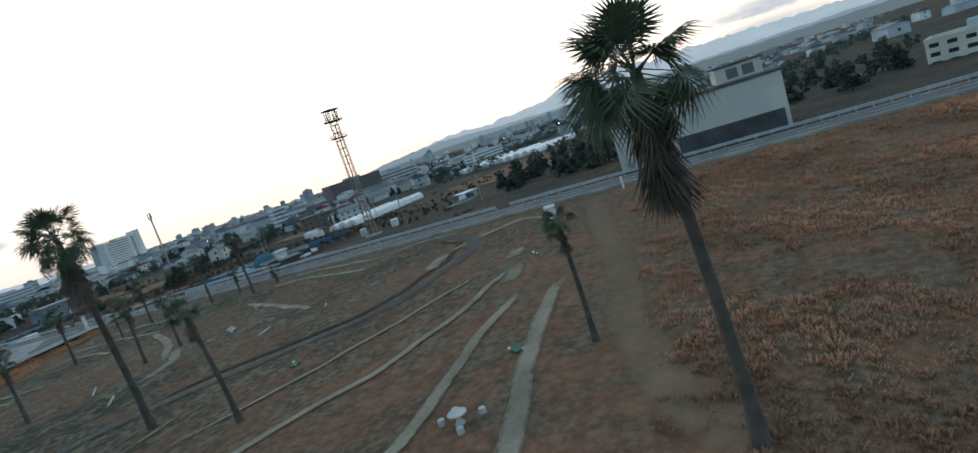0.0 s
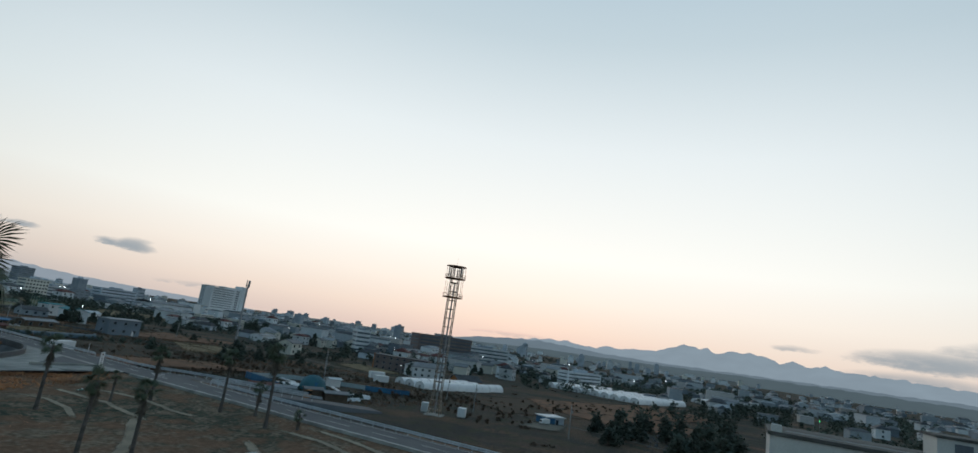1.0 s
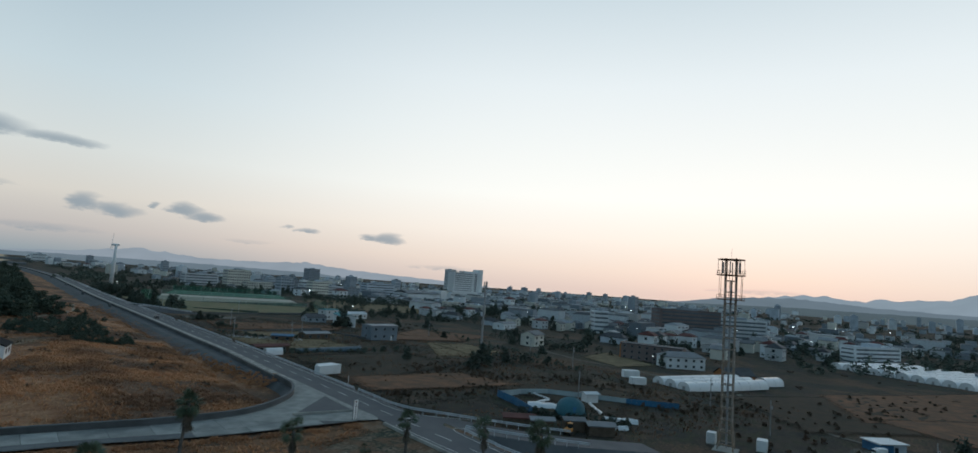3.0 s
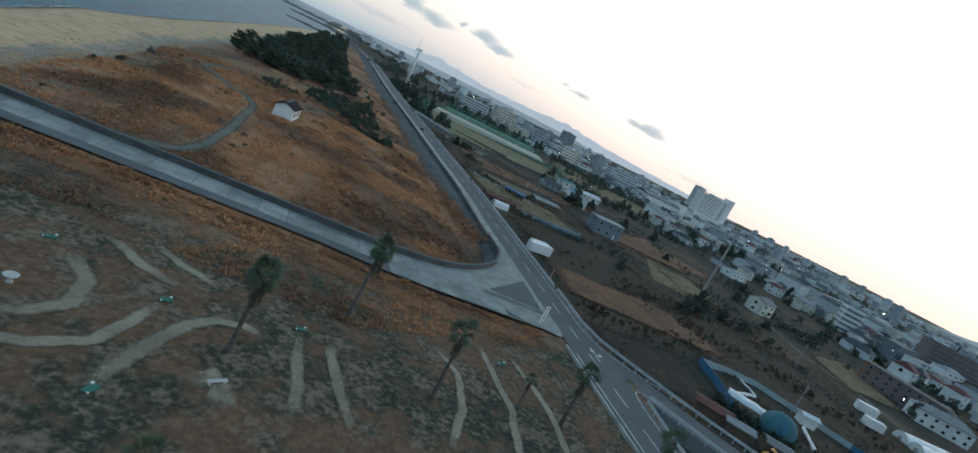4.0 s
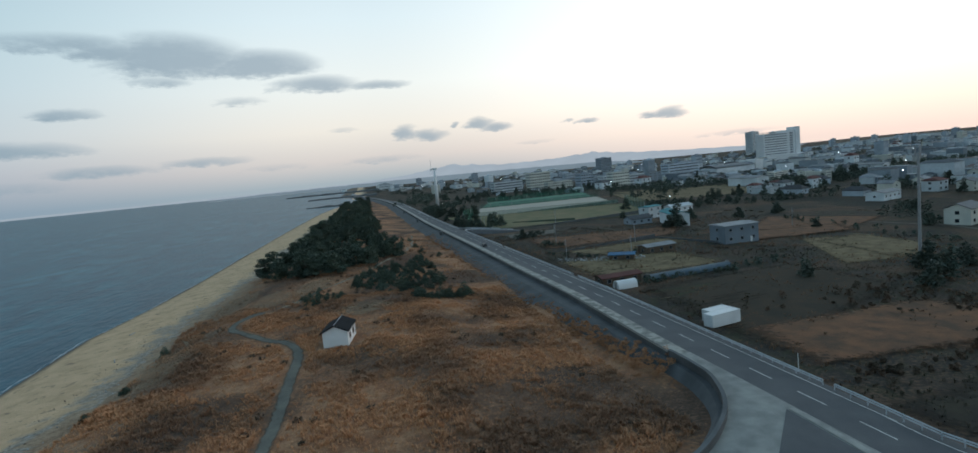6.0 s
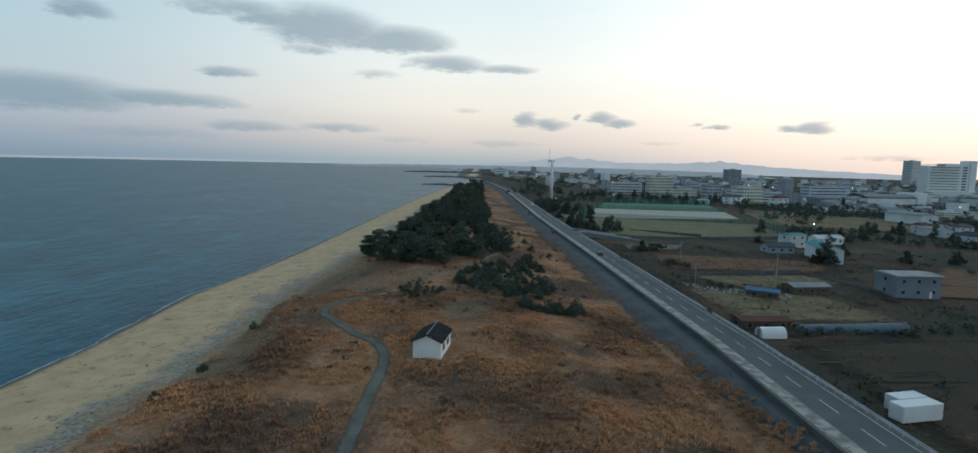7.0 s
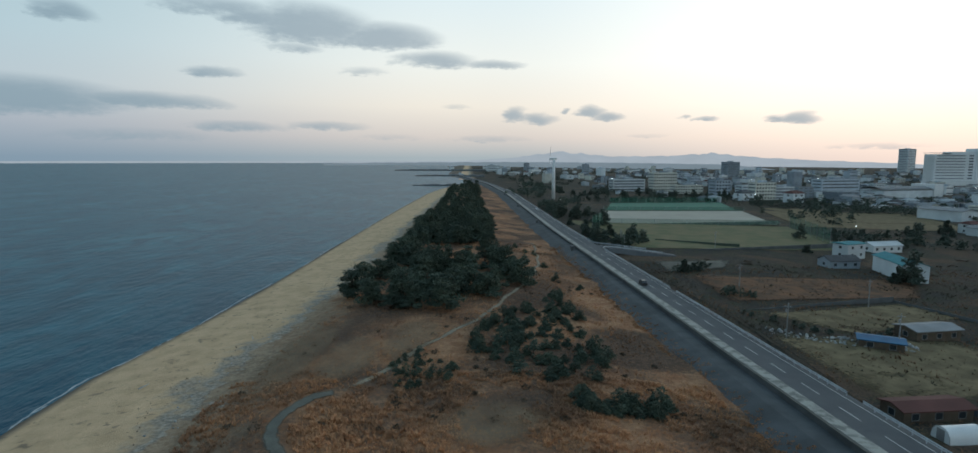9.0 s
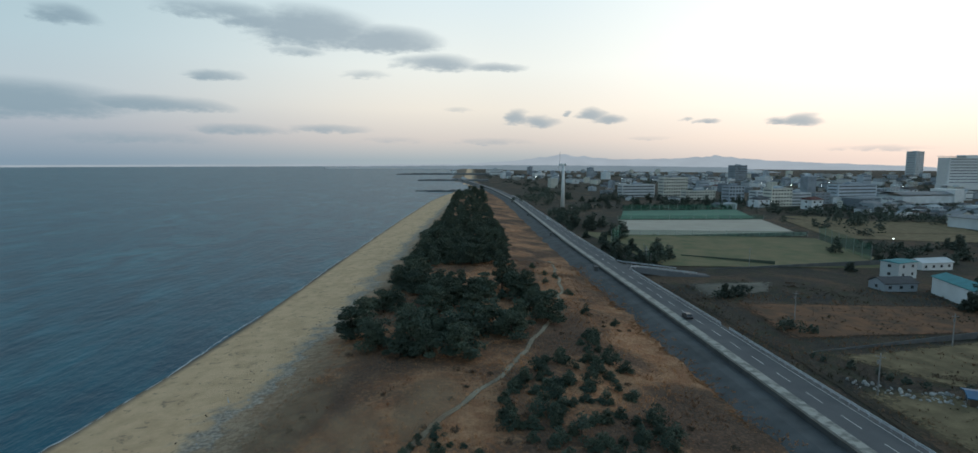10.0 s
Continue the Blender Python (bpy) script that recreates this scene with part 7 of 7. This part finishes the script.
def van(x, y, rz):
    t = thing("van", at_ground(x, y, rz), "small white box van parked before the shop", "van")
    part("cargo_box", boxm(-1.6, 0.8, -0.75, 0.75, 0.5, 1.95, 0.06), M["white"], t)
    bm = boxm(0.85, 1.75, -0.72, 0.72, 0.45, 1.75, 0.12)
    part("cab", bm, M["white"], t)
    part("windscreen", boxm(1.70, 1.77, -0.6, 0.6, 1.05, 1.6), M["glass"], t)
    for sx in (-1.05, 1.2):
        for sy in (-0.7, 0.7):
            part("wheel", tubem((sx, sy - 0.1, 0.28), (sx, sy + 0.1, 0.28), 0.28, n=10), M["tyre"], t)


van(197.5, 77.5, 150)
patch("gravel_yard", [(172, 80), (200, 86), (212, 72), (182, 64)], M["gravel"], "grey gravel yard before the shop", "yard")
strip("dirt_road", wiggle([(270, 150), (226, 120), (211, 90), (207, 70), (196, 30)], 0.4, 6, 91), (1.8, 1.8), M["gravel"], "pale dirt road across the fields", "track", lift=0.14)
strip("dirt_road", wiggle([(262, 350), (282, 290), (264, 226), (268, 200), (262, 176)], 0.5, 6, 92), (2.2, 2.2), M["gravel"], "pale dirt road across the fields", "track", lift=0.14)
strip("field_hedge", wiggle([(104.5, 250), (107, 276), (109, 315), (106, 360), (104, 405)], 0.3, 4, 93), (1.2, 1.2), M["scrub"], "dark weedy strip at the foot of the road", "scrub", lift=0.16)
patch("sand_plot", [(109, 259), (112, 274), (133, 275), (132, 265)], M["tanfield"], "pale bare plot of the allotments")
patch("scrub_field", [(150, 176), (196, 196), (210, 150), (160, 120)], M["scrub"], "dark weedy fallow field")
patch("scrub_field", [(108, 180), (112, 245), (180, 255), (176, 212)], M["scrub"], "dark weedy fallow field")
patch("scrub_field", [(200, 96), (240, 142), (330, 120), (280, 60)], M["scrub"], "dark weedy fallow field")
patch("rust_field", [(240, 96), (300, 130), (450, 90), (420, 30)], M["redfield"], "fallow field of rust-coloured grass")
patch("paved_lot", [(111, 402), (157, 412), (142, 390), (110, 374)], M["gravel"], "grey paved lot beside the ramp", "yard")
tufts("field_grass", lambda x, y: x > centre(y) + 11, (104, 250), (110, 400), 0.55, "tall rust-brown grass and weeds in the fallow fields", 14, 0.3, 0.8, material="weed")

# ---- rubble, wrack and small clutter ----


def rubble(name, spots, size, material, label, category, seed, flat=0.6):
    rnd = random.Random(seed)
    bm = bmesh.new()
    for x, y in spots:
        s = rnd.uniform(0.4, 1.0) * size
        r = bmesh.ops.create_icosphere(bm, subdivisions=1, radius=s)
        m = Matrix.Translation((x, y, bumpy(x, y) + s * 0.25)) @ Euler((rnd.random() * 6, rnd.random() * 6, rnd.random() * 6)).to_matrix().to_4x4() @ Matrix.Diagonal((rnd.uniform(0.7, 1.5), rnd.uniform(0.6, 1.2), flat, 1))
        bmesh.ops.transform(bm, matrix=m, verts=r["verts"])
    tagged(new(name, mesh_of(name, bm, material)), label, category, kind="stuff")


rubble("rubble", poisson(90, lambda x, y: abs(y - lin(x, [113, 121, 136], [303, 296, 291])) < 3.0, (112, 142), (284, 308), 0.7, 51), 0.7, M["rubbish"], "heaps of pale rubble beside the allotments", "rubble", 2)
rubble("rubble", poisson(120, lambda x, y: True, (196, 250), (26, 50), 1.6, 52), 0.6, M["oldconcrete"], "heaps of grey scrap and stones", "rubble", 3)
rnd_w = random.Random(71)
wrack = []
for _ in range(260):
    y = rnd_w.uniform(150, 560)
    wrack.append((coast(y) + 21 + 2.5 * noise.noise((y * 0.06, 0, 0)) * 2 + rnd_w.gauss(0, 0.9), y))
rubble("beach_wrack", wrack, 0.18, M["trunk"], "dark line of weed and driftwood on the beach", "wrack", 4, 0.35)
rubble("beach_stones", [(coast(y) + 27 + rnd_w.gauss(0, 2.0), y) for y in (rnd_w.uniform(150, 420) for _ in range(90))], 0.28, M["rubbish"], "pale stones and drift along the dune foot", "stones", 5, 0.5)
for i in range(7):
    y = 170 + i * 23 + rnd_w.uniform(-6, 6)
    bm = tubem((-rnd_w.uniform(0.8, 1.8), 0, 0.12), (rnd_w.uniform(0.8, 1.8), 0, 0.2), 0.13, 0.07, n=7)
    ob = new("driftwood_log", mesh_of("driftwood_log", bm, M["rubbish"]))
    ob.matrix_basis = pose(coast(y) + rnd_w.uniform(14, 27), y, bumpy(coast(y) + 20, y), 0, 0, rnd_w.uniform(0, 180))
    tagged(ob, "bleached driftwood log on the sand", "driftwood", "driftwood on the beach")


def utility_pole(x, y, h=9):
    t = thing("utility_pole", at_ground(x, y, 20 + x), "slim grey utility pole with a cross arm", "utility pole", "utility poles of the fields")
    part("pole", tubem((0, 0, -0.4), (0, 0, h), 0.16, 0.10, n=7), M["steel"], t)
    part("cross_arm", boxm(-0.9, 0.9, -0.05, 0.05, h - 0.8, h - 0.68), M["steel"], t)
    part("transformer", tubem((0.3, 0.25, h - 2.2), (0.3, 0.25, h - 1.4), 0.22, n=8), M["steel"], t)


for x, y in ((136, 289), (113, 296), (172, 150), (158, 330), (128, 352), (236, 208), (190, 100), (215, 130), (176, 62), (250, 250), (240, 330), (110, 440), (160, 445), (206, 120)):
    utility_pole(x, y)


def net_fence(a, b, h, label="tall green safety net hung between thin poles"):
    t = thing("safety_net", pose(0, 0, 0), label, "safety net", "nets of the sports ground")
    a, b = Vector(a), Vector(b)
    n = max(1, round((b - a).length / 12))
    for i in range(n + 1):
        p = a.lerp(b, i / n)
        part("pole", tubem((p.x, p.y, bumpy(p.x, p.y) - 0.3), (p.x, p.y, bumpy(p.x, p.y) + h), 0.12, n=6), M["steel"], t)
    for i in range(n):
        p, q = a.lerp(b, i / n), a.lerp(b, (i + 1) / n)
        zp, zq = bumpy(p.x, p.y), bumpy(q.x, q.y)
        me = raw("net", [(p.x, p.y, zp), (q.x, q.y, zq), (q.x, q.y, zq + h - 0.2), (p.x, p.y, zp + h - 0.2)], [(0, 1, 2, 3)], M["mesh"])
        inset_layer(me, [1.0] * 4)
        part("net", me, None, t)


M["mesh"] = soft("net_mesh", (0.05, 0.20, 0.14), (0.05, 0.16, 0.12), 0.42)
net_fence((110, 505), (128, 545), 9)
net_fence((112, 440), (118, 470), 6)
net_fence((236, 470), (262, 556), 9)
net_fence((128, 549), (262, 569), 4)
net_fence((152, 653), (296, 694), 4)
net_fence((180, 745), (322, 806), 6)


def long_wall(a, b, h, material, label, category="wall"):
    a, b = Vector(a), Vector(b)
    ln = (b - a).length
    bm = boxm(0, ln, -0.12, 0.12, -1.0, h, 0.03)
    ob = new("boundary_wall", mesh_of("boundary_wall", bm, material))
    ob.matrix_basis = pose(a.x, a.y, bumpy(*a.lerp(b, 0.5)), 0, 0, math.degrees(math.atan2(b.y - a.y, b.x - a.x)))
    tagged(ob, label, category, kind="structure")


long_wall((112, 322), (172, 338), 0.9, M["oldconcrete"], "low dark wall between the fields")
long_wall((172, 338), (184, 300), 0.9, M["oldconcrete"], "low dark wall between the fields")
long_wall((116, 432), (236, 458), 1.2, M["oldconcrete"], "dark wall along the sports ground")
long_wall((128, 550), (262, 570.5), 1.4, M["concrete"], "pale wall of the fenced court")
long_wall((138, 472), (176, 452), 1.2, M["leaf"], "dark clipped hedge by the ball field", "hedge")

rnd_s = random.Random(91)
bushes = []
for x, y in poisson(95, lambda x, y: noise.noise((x * 0.025, y * 0.025, 9.0)) > 0.08 and not (112 < x < 215 and 318 < y < 378) and not (104 < x < 150 and 128 < y < 165), (105, 420), (20, 470), 5.0, 92):
    for _ in range(rnd_s.randint(3, 7)):
        r = rnd_s.uniform(0.35, 1.1)
        bx, by = x + rnd_s.uniform(-3, 3), y + rnd_s.uniform(-2, 2)
        if bx > centre(by) + 10:
            bushes.append((bx, by, land(bx, by) + r * 0.25, r))
tagged(new("field_scrub", crown_mesh("field_scrub", M["brownscrub"], bushes, 40, 0.26, 17, 0.5)), "brown bushes and weeds scattered over the fields", "bushes", kind="stuff")
low = []
for x, y in poisson(110, lambda x, y: noise.noise((x * 0.05, y * 0.05, 4.0)) > 0.02 and off_path(x, y) and y > lin(x, [0, 55, 72, 80], [159, 154, 160, 170]), (-4, 74), (154, 340), 2.2, 93):
    r = rnd_s.uniform(0.4, 1.1)
    low.append((x, y, bumpy(x, y) + r * 0.3, r))
tagged(new("dune_scrub", crown_mesh("dune_scrub", M["brownscrub"], low, 40, 0.28, 18, 0.6)), "low dark brown scrub among the dune grass", "scrub", kind="stuff")

# ---- belts of trees and hedges between fields and town ----


def belt(name, line, width, count, rmin, rmax, label, seed, category="trees", leaf=0.8, material="leaf"):
    """A belt of crowns of uneven height along a line."""
    rnd = random.Random(seed)
    clumps = []
    pts = [Vector(p) for p in line]
    total = sum((b - a).length for a, b in zip(pts, pts[1:]))
    for a, b in zip(pts, pts[1:]):
        for _ in range(max(1, round(count * (b - a).length / total))):
            p = a.lerp(b, rnd.random())
            x, y = p.x + rnd.gauss(0, width), p.y + rnd.gauss(0, width * 0.7)
            r = rnd.uniform(rmin, rmax)
            z = land(x, y)
            for k in range(2):
                clumps.append((x + rnd.uniform(-0.5, 0.5) * r, y, z + r * (0.6 + 0.7 * k), r * (1 - 0.35 * k)))
    tagged(new(name, crown_mesh(name, M[material], clumps, 26, leaf, seed, 0.85)), label, category, kind="stuff")


belt("tree_belt", [(150, 775), (200, 770), (330, 812)], 6, 60, 2.0, 4.2, "belt of dark trees behind the courts", 201, leaf=1.0)
belt("tree_belt", [(335, 775), (400, 740), (430, 705), (470, 640), (560, 560)], 9, 130, 2.5, 5.0, "belt of dark trees before the town", 202, leaf=1.0)
belt("tree_belt", [(262, 522), (290, 466), (346, 460), (400, 452), (520, 430)], 6, 100, 1.6, 3.6, "belt of dark trees round the houses", 203)
belt("tree_belt", [(286, 290), (300, 250), (296, 320), (340, 350)], 8, 40, 1.5, 3.4, "dark garden trees beside the dirt road", 204)
belt("tree_belt", [(205, 232), (215, 222), (230, 214)], 5, 22, 1.2, 2.6, "dark thicket at the mast", 205, leaf=0.55)
belt("tree_belt", [(330, 60), (470, 52), (640, 20), (900, -40), (1300, -160)], 16, 190, 2.2, 4.6, "dark woods beyond the fields", 206, leaf=1.1)
belt("tree_belt", [(330, -10), (480, -80), (640, -160), (900, -300)], 22, 170, 2.2, 4.8, "dark woods beyond the fields", 207, leaf=1.1)
belt("tree_belt", [(400, 160), (520, 140), (760, 120), (1200, 100), (1700, 60)], 20, 200, 2.2, 4.8, "dark woods beyond the greenhouses", 208, leaf=1.2)
belt("tree_belt", [(360, 300), (460, 270), (620, 250), (900, 240), (1400, 260)], 22, 220, 2.0, 4.6, "dark trees between the town houses", 209, leaf=1.1)
belt("tree_belt", [(700, 480), (900, 520), (1200, 600), (1600, 700)], 30, 170, 2.5, 5.0, "dark trees between the town houses", 210, leaf=1.3)
belt("tree_belt", [(330, 640), (480, 800), (700, 860), (1000, 1000)], 26, 170, 2.2, 4.6, "dark trees between the town houses", 211, leaf=1.2)
belt("tree_belt", [(200, -40), (270, -70), (420, -140)], 14, 50, 0.9, 2.4, "dark trees beside the hall", 212)
belt("tree_belt", [(104, 600), (112, 690), (150, 765)], 6, 70, 1.6, 3.6, "dark trees between road and turbine", 230, leaf=0.9)
belt("tree_belt", [(100, 800), (110, 900), (150, 1000), (130, 1150)], 10, 90, 2.0, 4.4, "dark trees beyond the turbine", 231, leaf=1.1)
belt("hedge", [(112, 320), (130, 297), (150, 304)], 0.8, 26, 0.5, 1.0, "dark weedy hedge round the dry field", 213, "hedge", 0.35)
belt("hedge", [(115, 376), (135, 391), (128, 392)], 1.5, 20, 0.8, 2.2, "dark bushes beside the paved lot", 214, "hedge", 0.45)
belt("hedge", [(120, 345), (124, 340), (127, 338)], 1.2, 14, 0.9, 2.0, "dark bushes at the field corner", 215, "hedge", 0.45)
belt("hedge", [(262, 376), (250, 292), (246, 246), (228, 198)], 3.0, 40, 0.6, 1.6, "dark hedge along the dirt road", 216, "hedge", 0.45)
belt("hedge", [(109, 246), (150, 252), (178, 262)], 1.5, 40, 0.5, 1.3, "dark hedge between the plots", 217, "hedge", 0.4)
belt("hedge", [(112, 212), (140, 208), (170, 214), (196, 212)], 5.0, 27, 0.5, 1.4, "dark thicket between the fields", 218, "hedge", 0.4, "brownscrub")
patch("tan_field", [(210, 288), (242, 296), (238, 252), (200, 236)], M["tanfield"], "pale dry field with cut stubble")
patch("tan_field", [(330, 740), (378, 735), (418, 590), (330, 600)], M["tanfield"], "dry oval playing field before the town")
patch("rust_field", [(210, 330), (262, 380), (300, 330), (240, 300)], M["redfield"], "fallow field of rust-coloured grass")
patch("rust_field", [(232, 60), (255, 100), (330, 70), (300, 20)], M["redfield"], "fallow field of rust-coloured grass")

patch("bare_sand", [(28, 232), (27, 249), (50, 251), (47, 233)], M["bare"], "bare trodden sand between the dune grass", "ground", 0.06, oval=True)
patch("bare_sand", [(3, 250), (6, 284), (18, 286), (20, 256)], M["bare"], "bare trodden sand between the dune grass", "ground", 0.06, oval=True)
patch("bare_sand", [(-6, 244), (-5, 300), (9, 302), (7, 248)], M["bare"], "bare trodden sand at the dune foot", "ground", 0.06, oval=True)
patch("bare_sand", [(14, 262), (18, 300), (34, 298), (26, 264)], M["bare"], "bare trodden sand between the young pines", "ground", 0.06, oval=True)
patch("bare_sand", [(-6, 198), (-8, 240), (3, 242), (4, 200)], M["bare"], "bare trodden sand at the dune foot", "ground", 0.06, oval=True)
# brown weeds creeping up the foot of the sea wall
rnd_b = random.Random(301)
weeds = []
for _ in range(1500):
    y = rnd_b.uniform(176, 430)
    x = centre(y) - lin(y, [180, 200, 235], [10.4, 13.0, 15.2]) + rnd_b.gauss(0, 1.7)
    r = rnd_b.uniform(0.3, 0.8)
    weeds.append((x, y, 0.45 + max(0.0, x - centre(y) + 15.0) * 0.3, r))
tagged(new("wall_weeds", crown_mesh("wall_weeds", M["reed"], weeds, 40, 0.17, 302, 0.5)), "brown weeds at the foot of the sea wall", "weeds", kind="stuff")

# ---- the mass of small far houses, too many and too far to count ----


def island_mat(name, stops, rough=0.8):
    m = bpy.data.materials.new(name)
    m.use_nodes = True
    nt = m.node_tree
    geo = nt.nodes.new("ShaderNodeNewGeometry")
    r = ramp(nt.nodes, stops)
    nt.links.new(geo.outputs["Random Per Island"], r.inputs[0])
    n = nt.nodes.new("ShaderNodeTexNoise")
    n.inputs["Scale"].default_value = 0.5
    nt.links.new(geo.outputs["Position"], n.inputs["Vector"])
    sc = nt.nodes.new("ShaderNodeVectorMath")
    sc.operation = "SCALE"
    nt.links.new(r.outputs[0], sc.inputs[0])
    nt.links.new(maths(nt, "ADD", 0.75, maths(nt, "MULTIPLY", n.outputs[0], 0.5)), sc.inputs["Scale"])
    nt.links.new(sc.outputs[0], nt.nodes["Principled BSDF"].inputs["Base Color"])
    nt.nodes["Principled BSDF"].inputs["Roughness"].default_value = rough
    return m


def far_houses():
    rnd = random.Random(401)
    wv, wf, rv, rf, gv, gf = [], [], [], [], [], []
    n = 0
    while n < 1500:
        d, a = 430 * (2900 / 430) ** rnd.random(), radians(rnd.uniform(4, 112))
        x, y = d * math.sin(a) + 30, d * math.cos(a) + 120
        if not clear(x, y) or x < lin(y, [-600, 560, 700, 900, 1400, 2600], [470, 470, 440, 210, 110, -100]) or noise.noise((x * 0.004, y * 0.004, 1.0)) < -0.22:
            continue
        if x < lin(y, [-400, 150, 300, 560], [900, 620, 430, 480]) and rnd.random() < 0.85:
            continue
        if a > radians(66) and rnd.random() < 0.6:
            continue
        n += 1
        w, dp, h = rnd.uniform(8, 15), rnd.uniform(7, 11), rnd.choice((3.2, 5.6, 6.0, 6.2, 8.5 if d > 900 else 5.6))
        if rnd.random() < 0.12:
            w, dp, h = rnd.uniform(18, 34), rnd.uniform(10, 14), rnd.uniform(8, 15)
        flat = rnd.random() < 0.4
        m = pose(x, y, land(x, y), 0, 0, rnd.choice((10, 14, 100, 104)) + rnd.uniform(-6, 6))
        k = len(wv)
        wv += [m @ Vector(p) for p in ((-w / 2, -dp / 2, -1), (w / 2, -dp / 2, -1), (w / 2, dp / 2, -1), (-w / 2, dp / 2, -1), (-w / 2, -dp / 2, h), (w / 2, -dp / 2, h), (w / 2, dp / 2, h), (-w / 2, dp / 2, h))]
        wf += [tuple(k + i for i in f) for f in ((0, 1, 5, 4), (1, 2, 6, 5), (2, 3, 7, 6), (3, 0, 4, 7))]
        k = len(rv)
        o, rise, hip = 0.5, (0.3 if flat else rnd.uniform(1.6, 2.6)), (0.3 if flat else dp * 0.3)
        rv += [m @ Vector(p) for p in ((-w / 2 - o, -dp / 2 - o, h), (w / 2 + o, -dp / 2 - o, h), (w / 2 + o, dp / 2 + o, h), (-w / 2 - o, dp / 2 + o, h), (-w / 2 + hip, 0, h + rise), (w / 2 - hip, 0, h + rise))]
        rf += [tuple(k + i for i in f) for f in ((0, 1, 5, 4), (2, 3, 4, 5), (1, 2, 5), (3, 0, 4), (3, 2, 1, 0))]
        for q in range(2 if h < 7 else 4):
            z = 1.0 + q * (h / (2 if h < 7 else 4))
            for i in range(3):
                c = -w / 2 + w * (i + 0.5) / 3
                for yy in (-dp / 2 - 0.06, ):
                    k = len(gv)
                    gv += [m @ Vector(p) for p in ((c - w * 0.1, yy, z), (c + w * 0.1, yy, z), (c + w * 0.1, yy, z + 1.2), (c - w * 0.1, yy, z + 1.2))]
                    gf.append((k, k + 1, k + 2, k + 3))
    walls = new("far_houses", raw("far_houses", wv, wf, island_mat("far_house_walls", [(0.0, (0.12, 0.15, 0.18)), (0.40, (0.30, 0.35, 0.39)), (0.75, (0.66, 0.71, 0.74)), (1.0, (0.34, 0.31, 0.28))])))
    tagged(walls, "mass of small pale houses filling the far town", "houses", kind="stuff")
    part("roofs", raw("roofs", rv, rf, island_mat("far_house_roofs", [(0.0, (0.04, 0.048, 0.056)), (0.6, (0.11, 0.125, 0.14)), (0.85, (0.36, 0.40, 0.43)), (1.0, (0.13, 0.085, 0.075))])), None, walls)
    part("windows", raw("windows", gv, gf, M["farglass"]), None, walls)


far_houses()

# rows of garden beds on the plots below the road
M["bedgreen"] = soft("leafy_bed", (0.050, 0.085, 0.040), (0.070, 0.075, 0.045))
M["bedstraw"] = soft("straw_bed", (0.105, 0.088, 0.062), (0.065, 0.056, 0.042))
rnd_g = random.Random(501)
for i in range(12):
    y = 214 + i * 2.9 + rnd_g.uniform(-0.8, 0.8)
    x0 = rnd_g.uniform(110, 128)
    x1 = x0 + rnd_g.uniform(10, 28)
    strip("garden_bed", wiggle([(x0, y), (x1, y + 2.5)], 0.12, 5, 510 + i), (0.55, 0.55), M[rnd_g.choice(("bedgreen", "bedstraw", "blackfield", "blackfield"))], "narrow planted bed of the allotments", "garden bed", lift=0.42, kind="")
belt("tree_belt", [(440, 640), (520, 600), (700, 640), (900, 760)], 22, 120, 2.0, 4.6, "dark trees between the town houses", 220, leaf=1.2)
belt("tree_belt", [(240, 860), (330, 880), (480, 760), (640, 760)], 16, 120, 2.0, 4.4, "dark trees round the school", 221, leaf=1.2)
belt("tree_belt", [(430, 480), (560, 430), (760, 380), (1000, 400)], 24, 120, 2.0, 4.6, "dark trees between the town houses", 222, leaf=1.2)
belt("hedge", [(138, 140), (143, 136), (147, 129), (155, 119)], 1.8, 70, 0.5, 1.3, "dark bushes round the yard", 223, "hedge", 0.4)
belt("hedge", [(104, 166), (122, 168), (144, 165), (170, 186)], 4.0, 67, 0.25, 0.7, "dark weeds between the fields", 224, "hedge", 0.35, "brownscrub")
belt("hedge", [(150, 205), (176, 190), (200, 176), (216, 150)], 7.0, 67, 0.3, 1.1, "dark thicket between the fields", 225, "hedge", 0.45, "brownscrub")
belt("hedge", [(180, 132), (210, 120), (240, 140)], 10.0, 67, 0.25, 0.8, "dark weeds across the fallow ground", 226, "hedge", 0.4, "brownscrub")
belt("hedge", [(165, 90), (200, 96), (260, 100), (330, 96)], 12.0, 90, 0.3, 0.9, "dark weeds across the fallow ground", 227, "hedge", 0.45, "brownscrub")

belt("tree_belt", [(460, 20), (620, 60), (850, 60), (1200, 0)], 26, 200, 2.0, 4.6, "dark woods beyond the fields", 240, leaf=1.2)
belt("tree_belt", [(520, -40), (700, -60), (1000, -120), (1400, -260)], 30, 200, 2.0, 4.8, "dark woods beyond the fields", 241, leaf=1.2)
belt("tree_belt", [(480, 210), (640, 190), (900, 170), (1300, 180)], 24, 170, 2.0, 4.6, "dark trees between the town houses", 242, leaf=1.2)

patch("rust_field", [(108, 172), (112, 197), (168, 202), (176, 170)], M["redfield"], "fallow field of rust-coloured grass")
patch("rust_field", [(176, 300), (196, 330), (262, 322), (250, 300)], M["redfield"], "fallow field of rust-coloured grass")
patch("tan_field", [(260, 200), (275, 240), (330, 262), (300, 200)], M["tanfield"], "pale dry field with cut stubble")
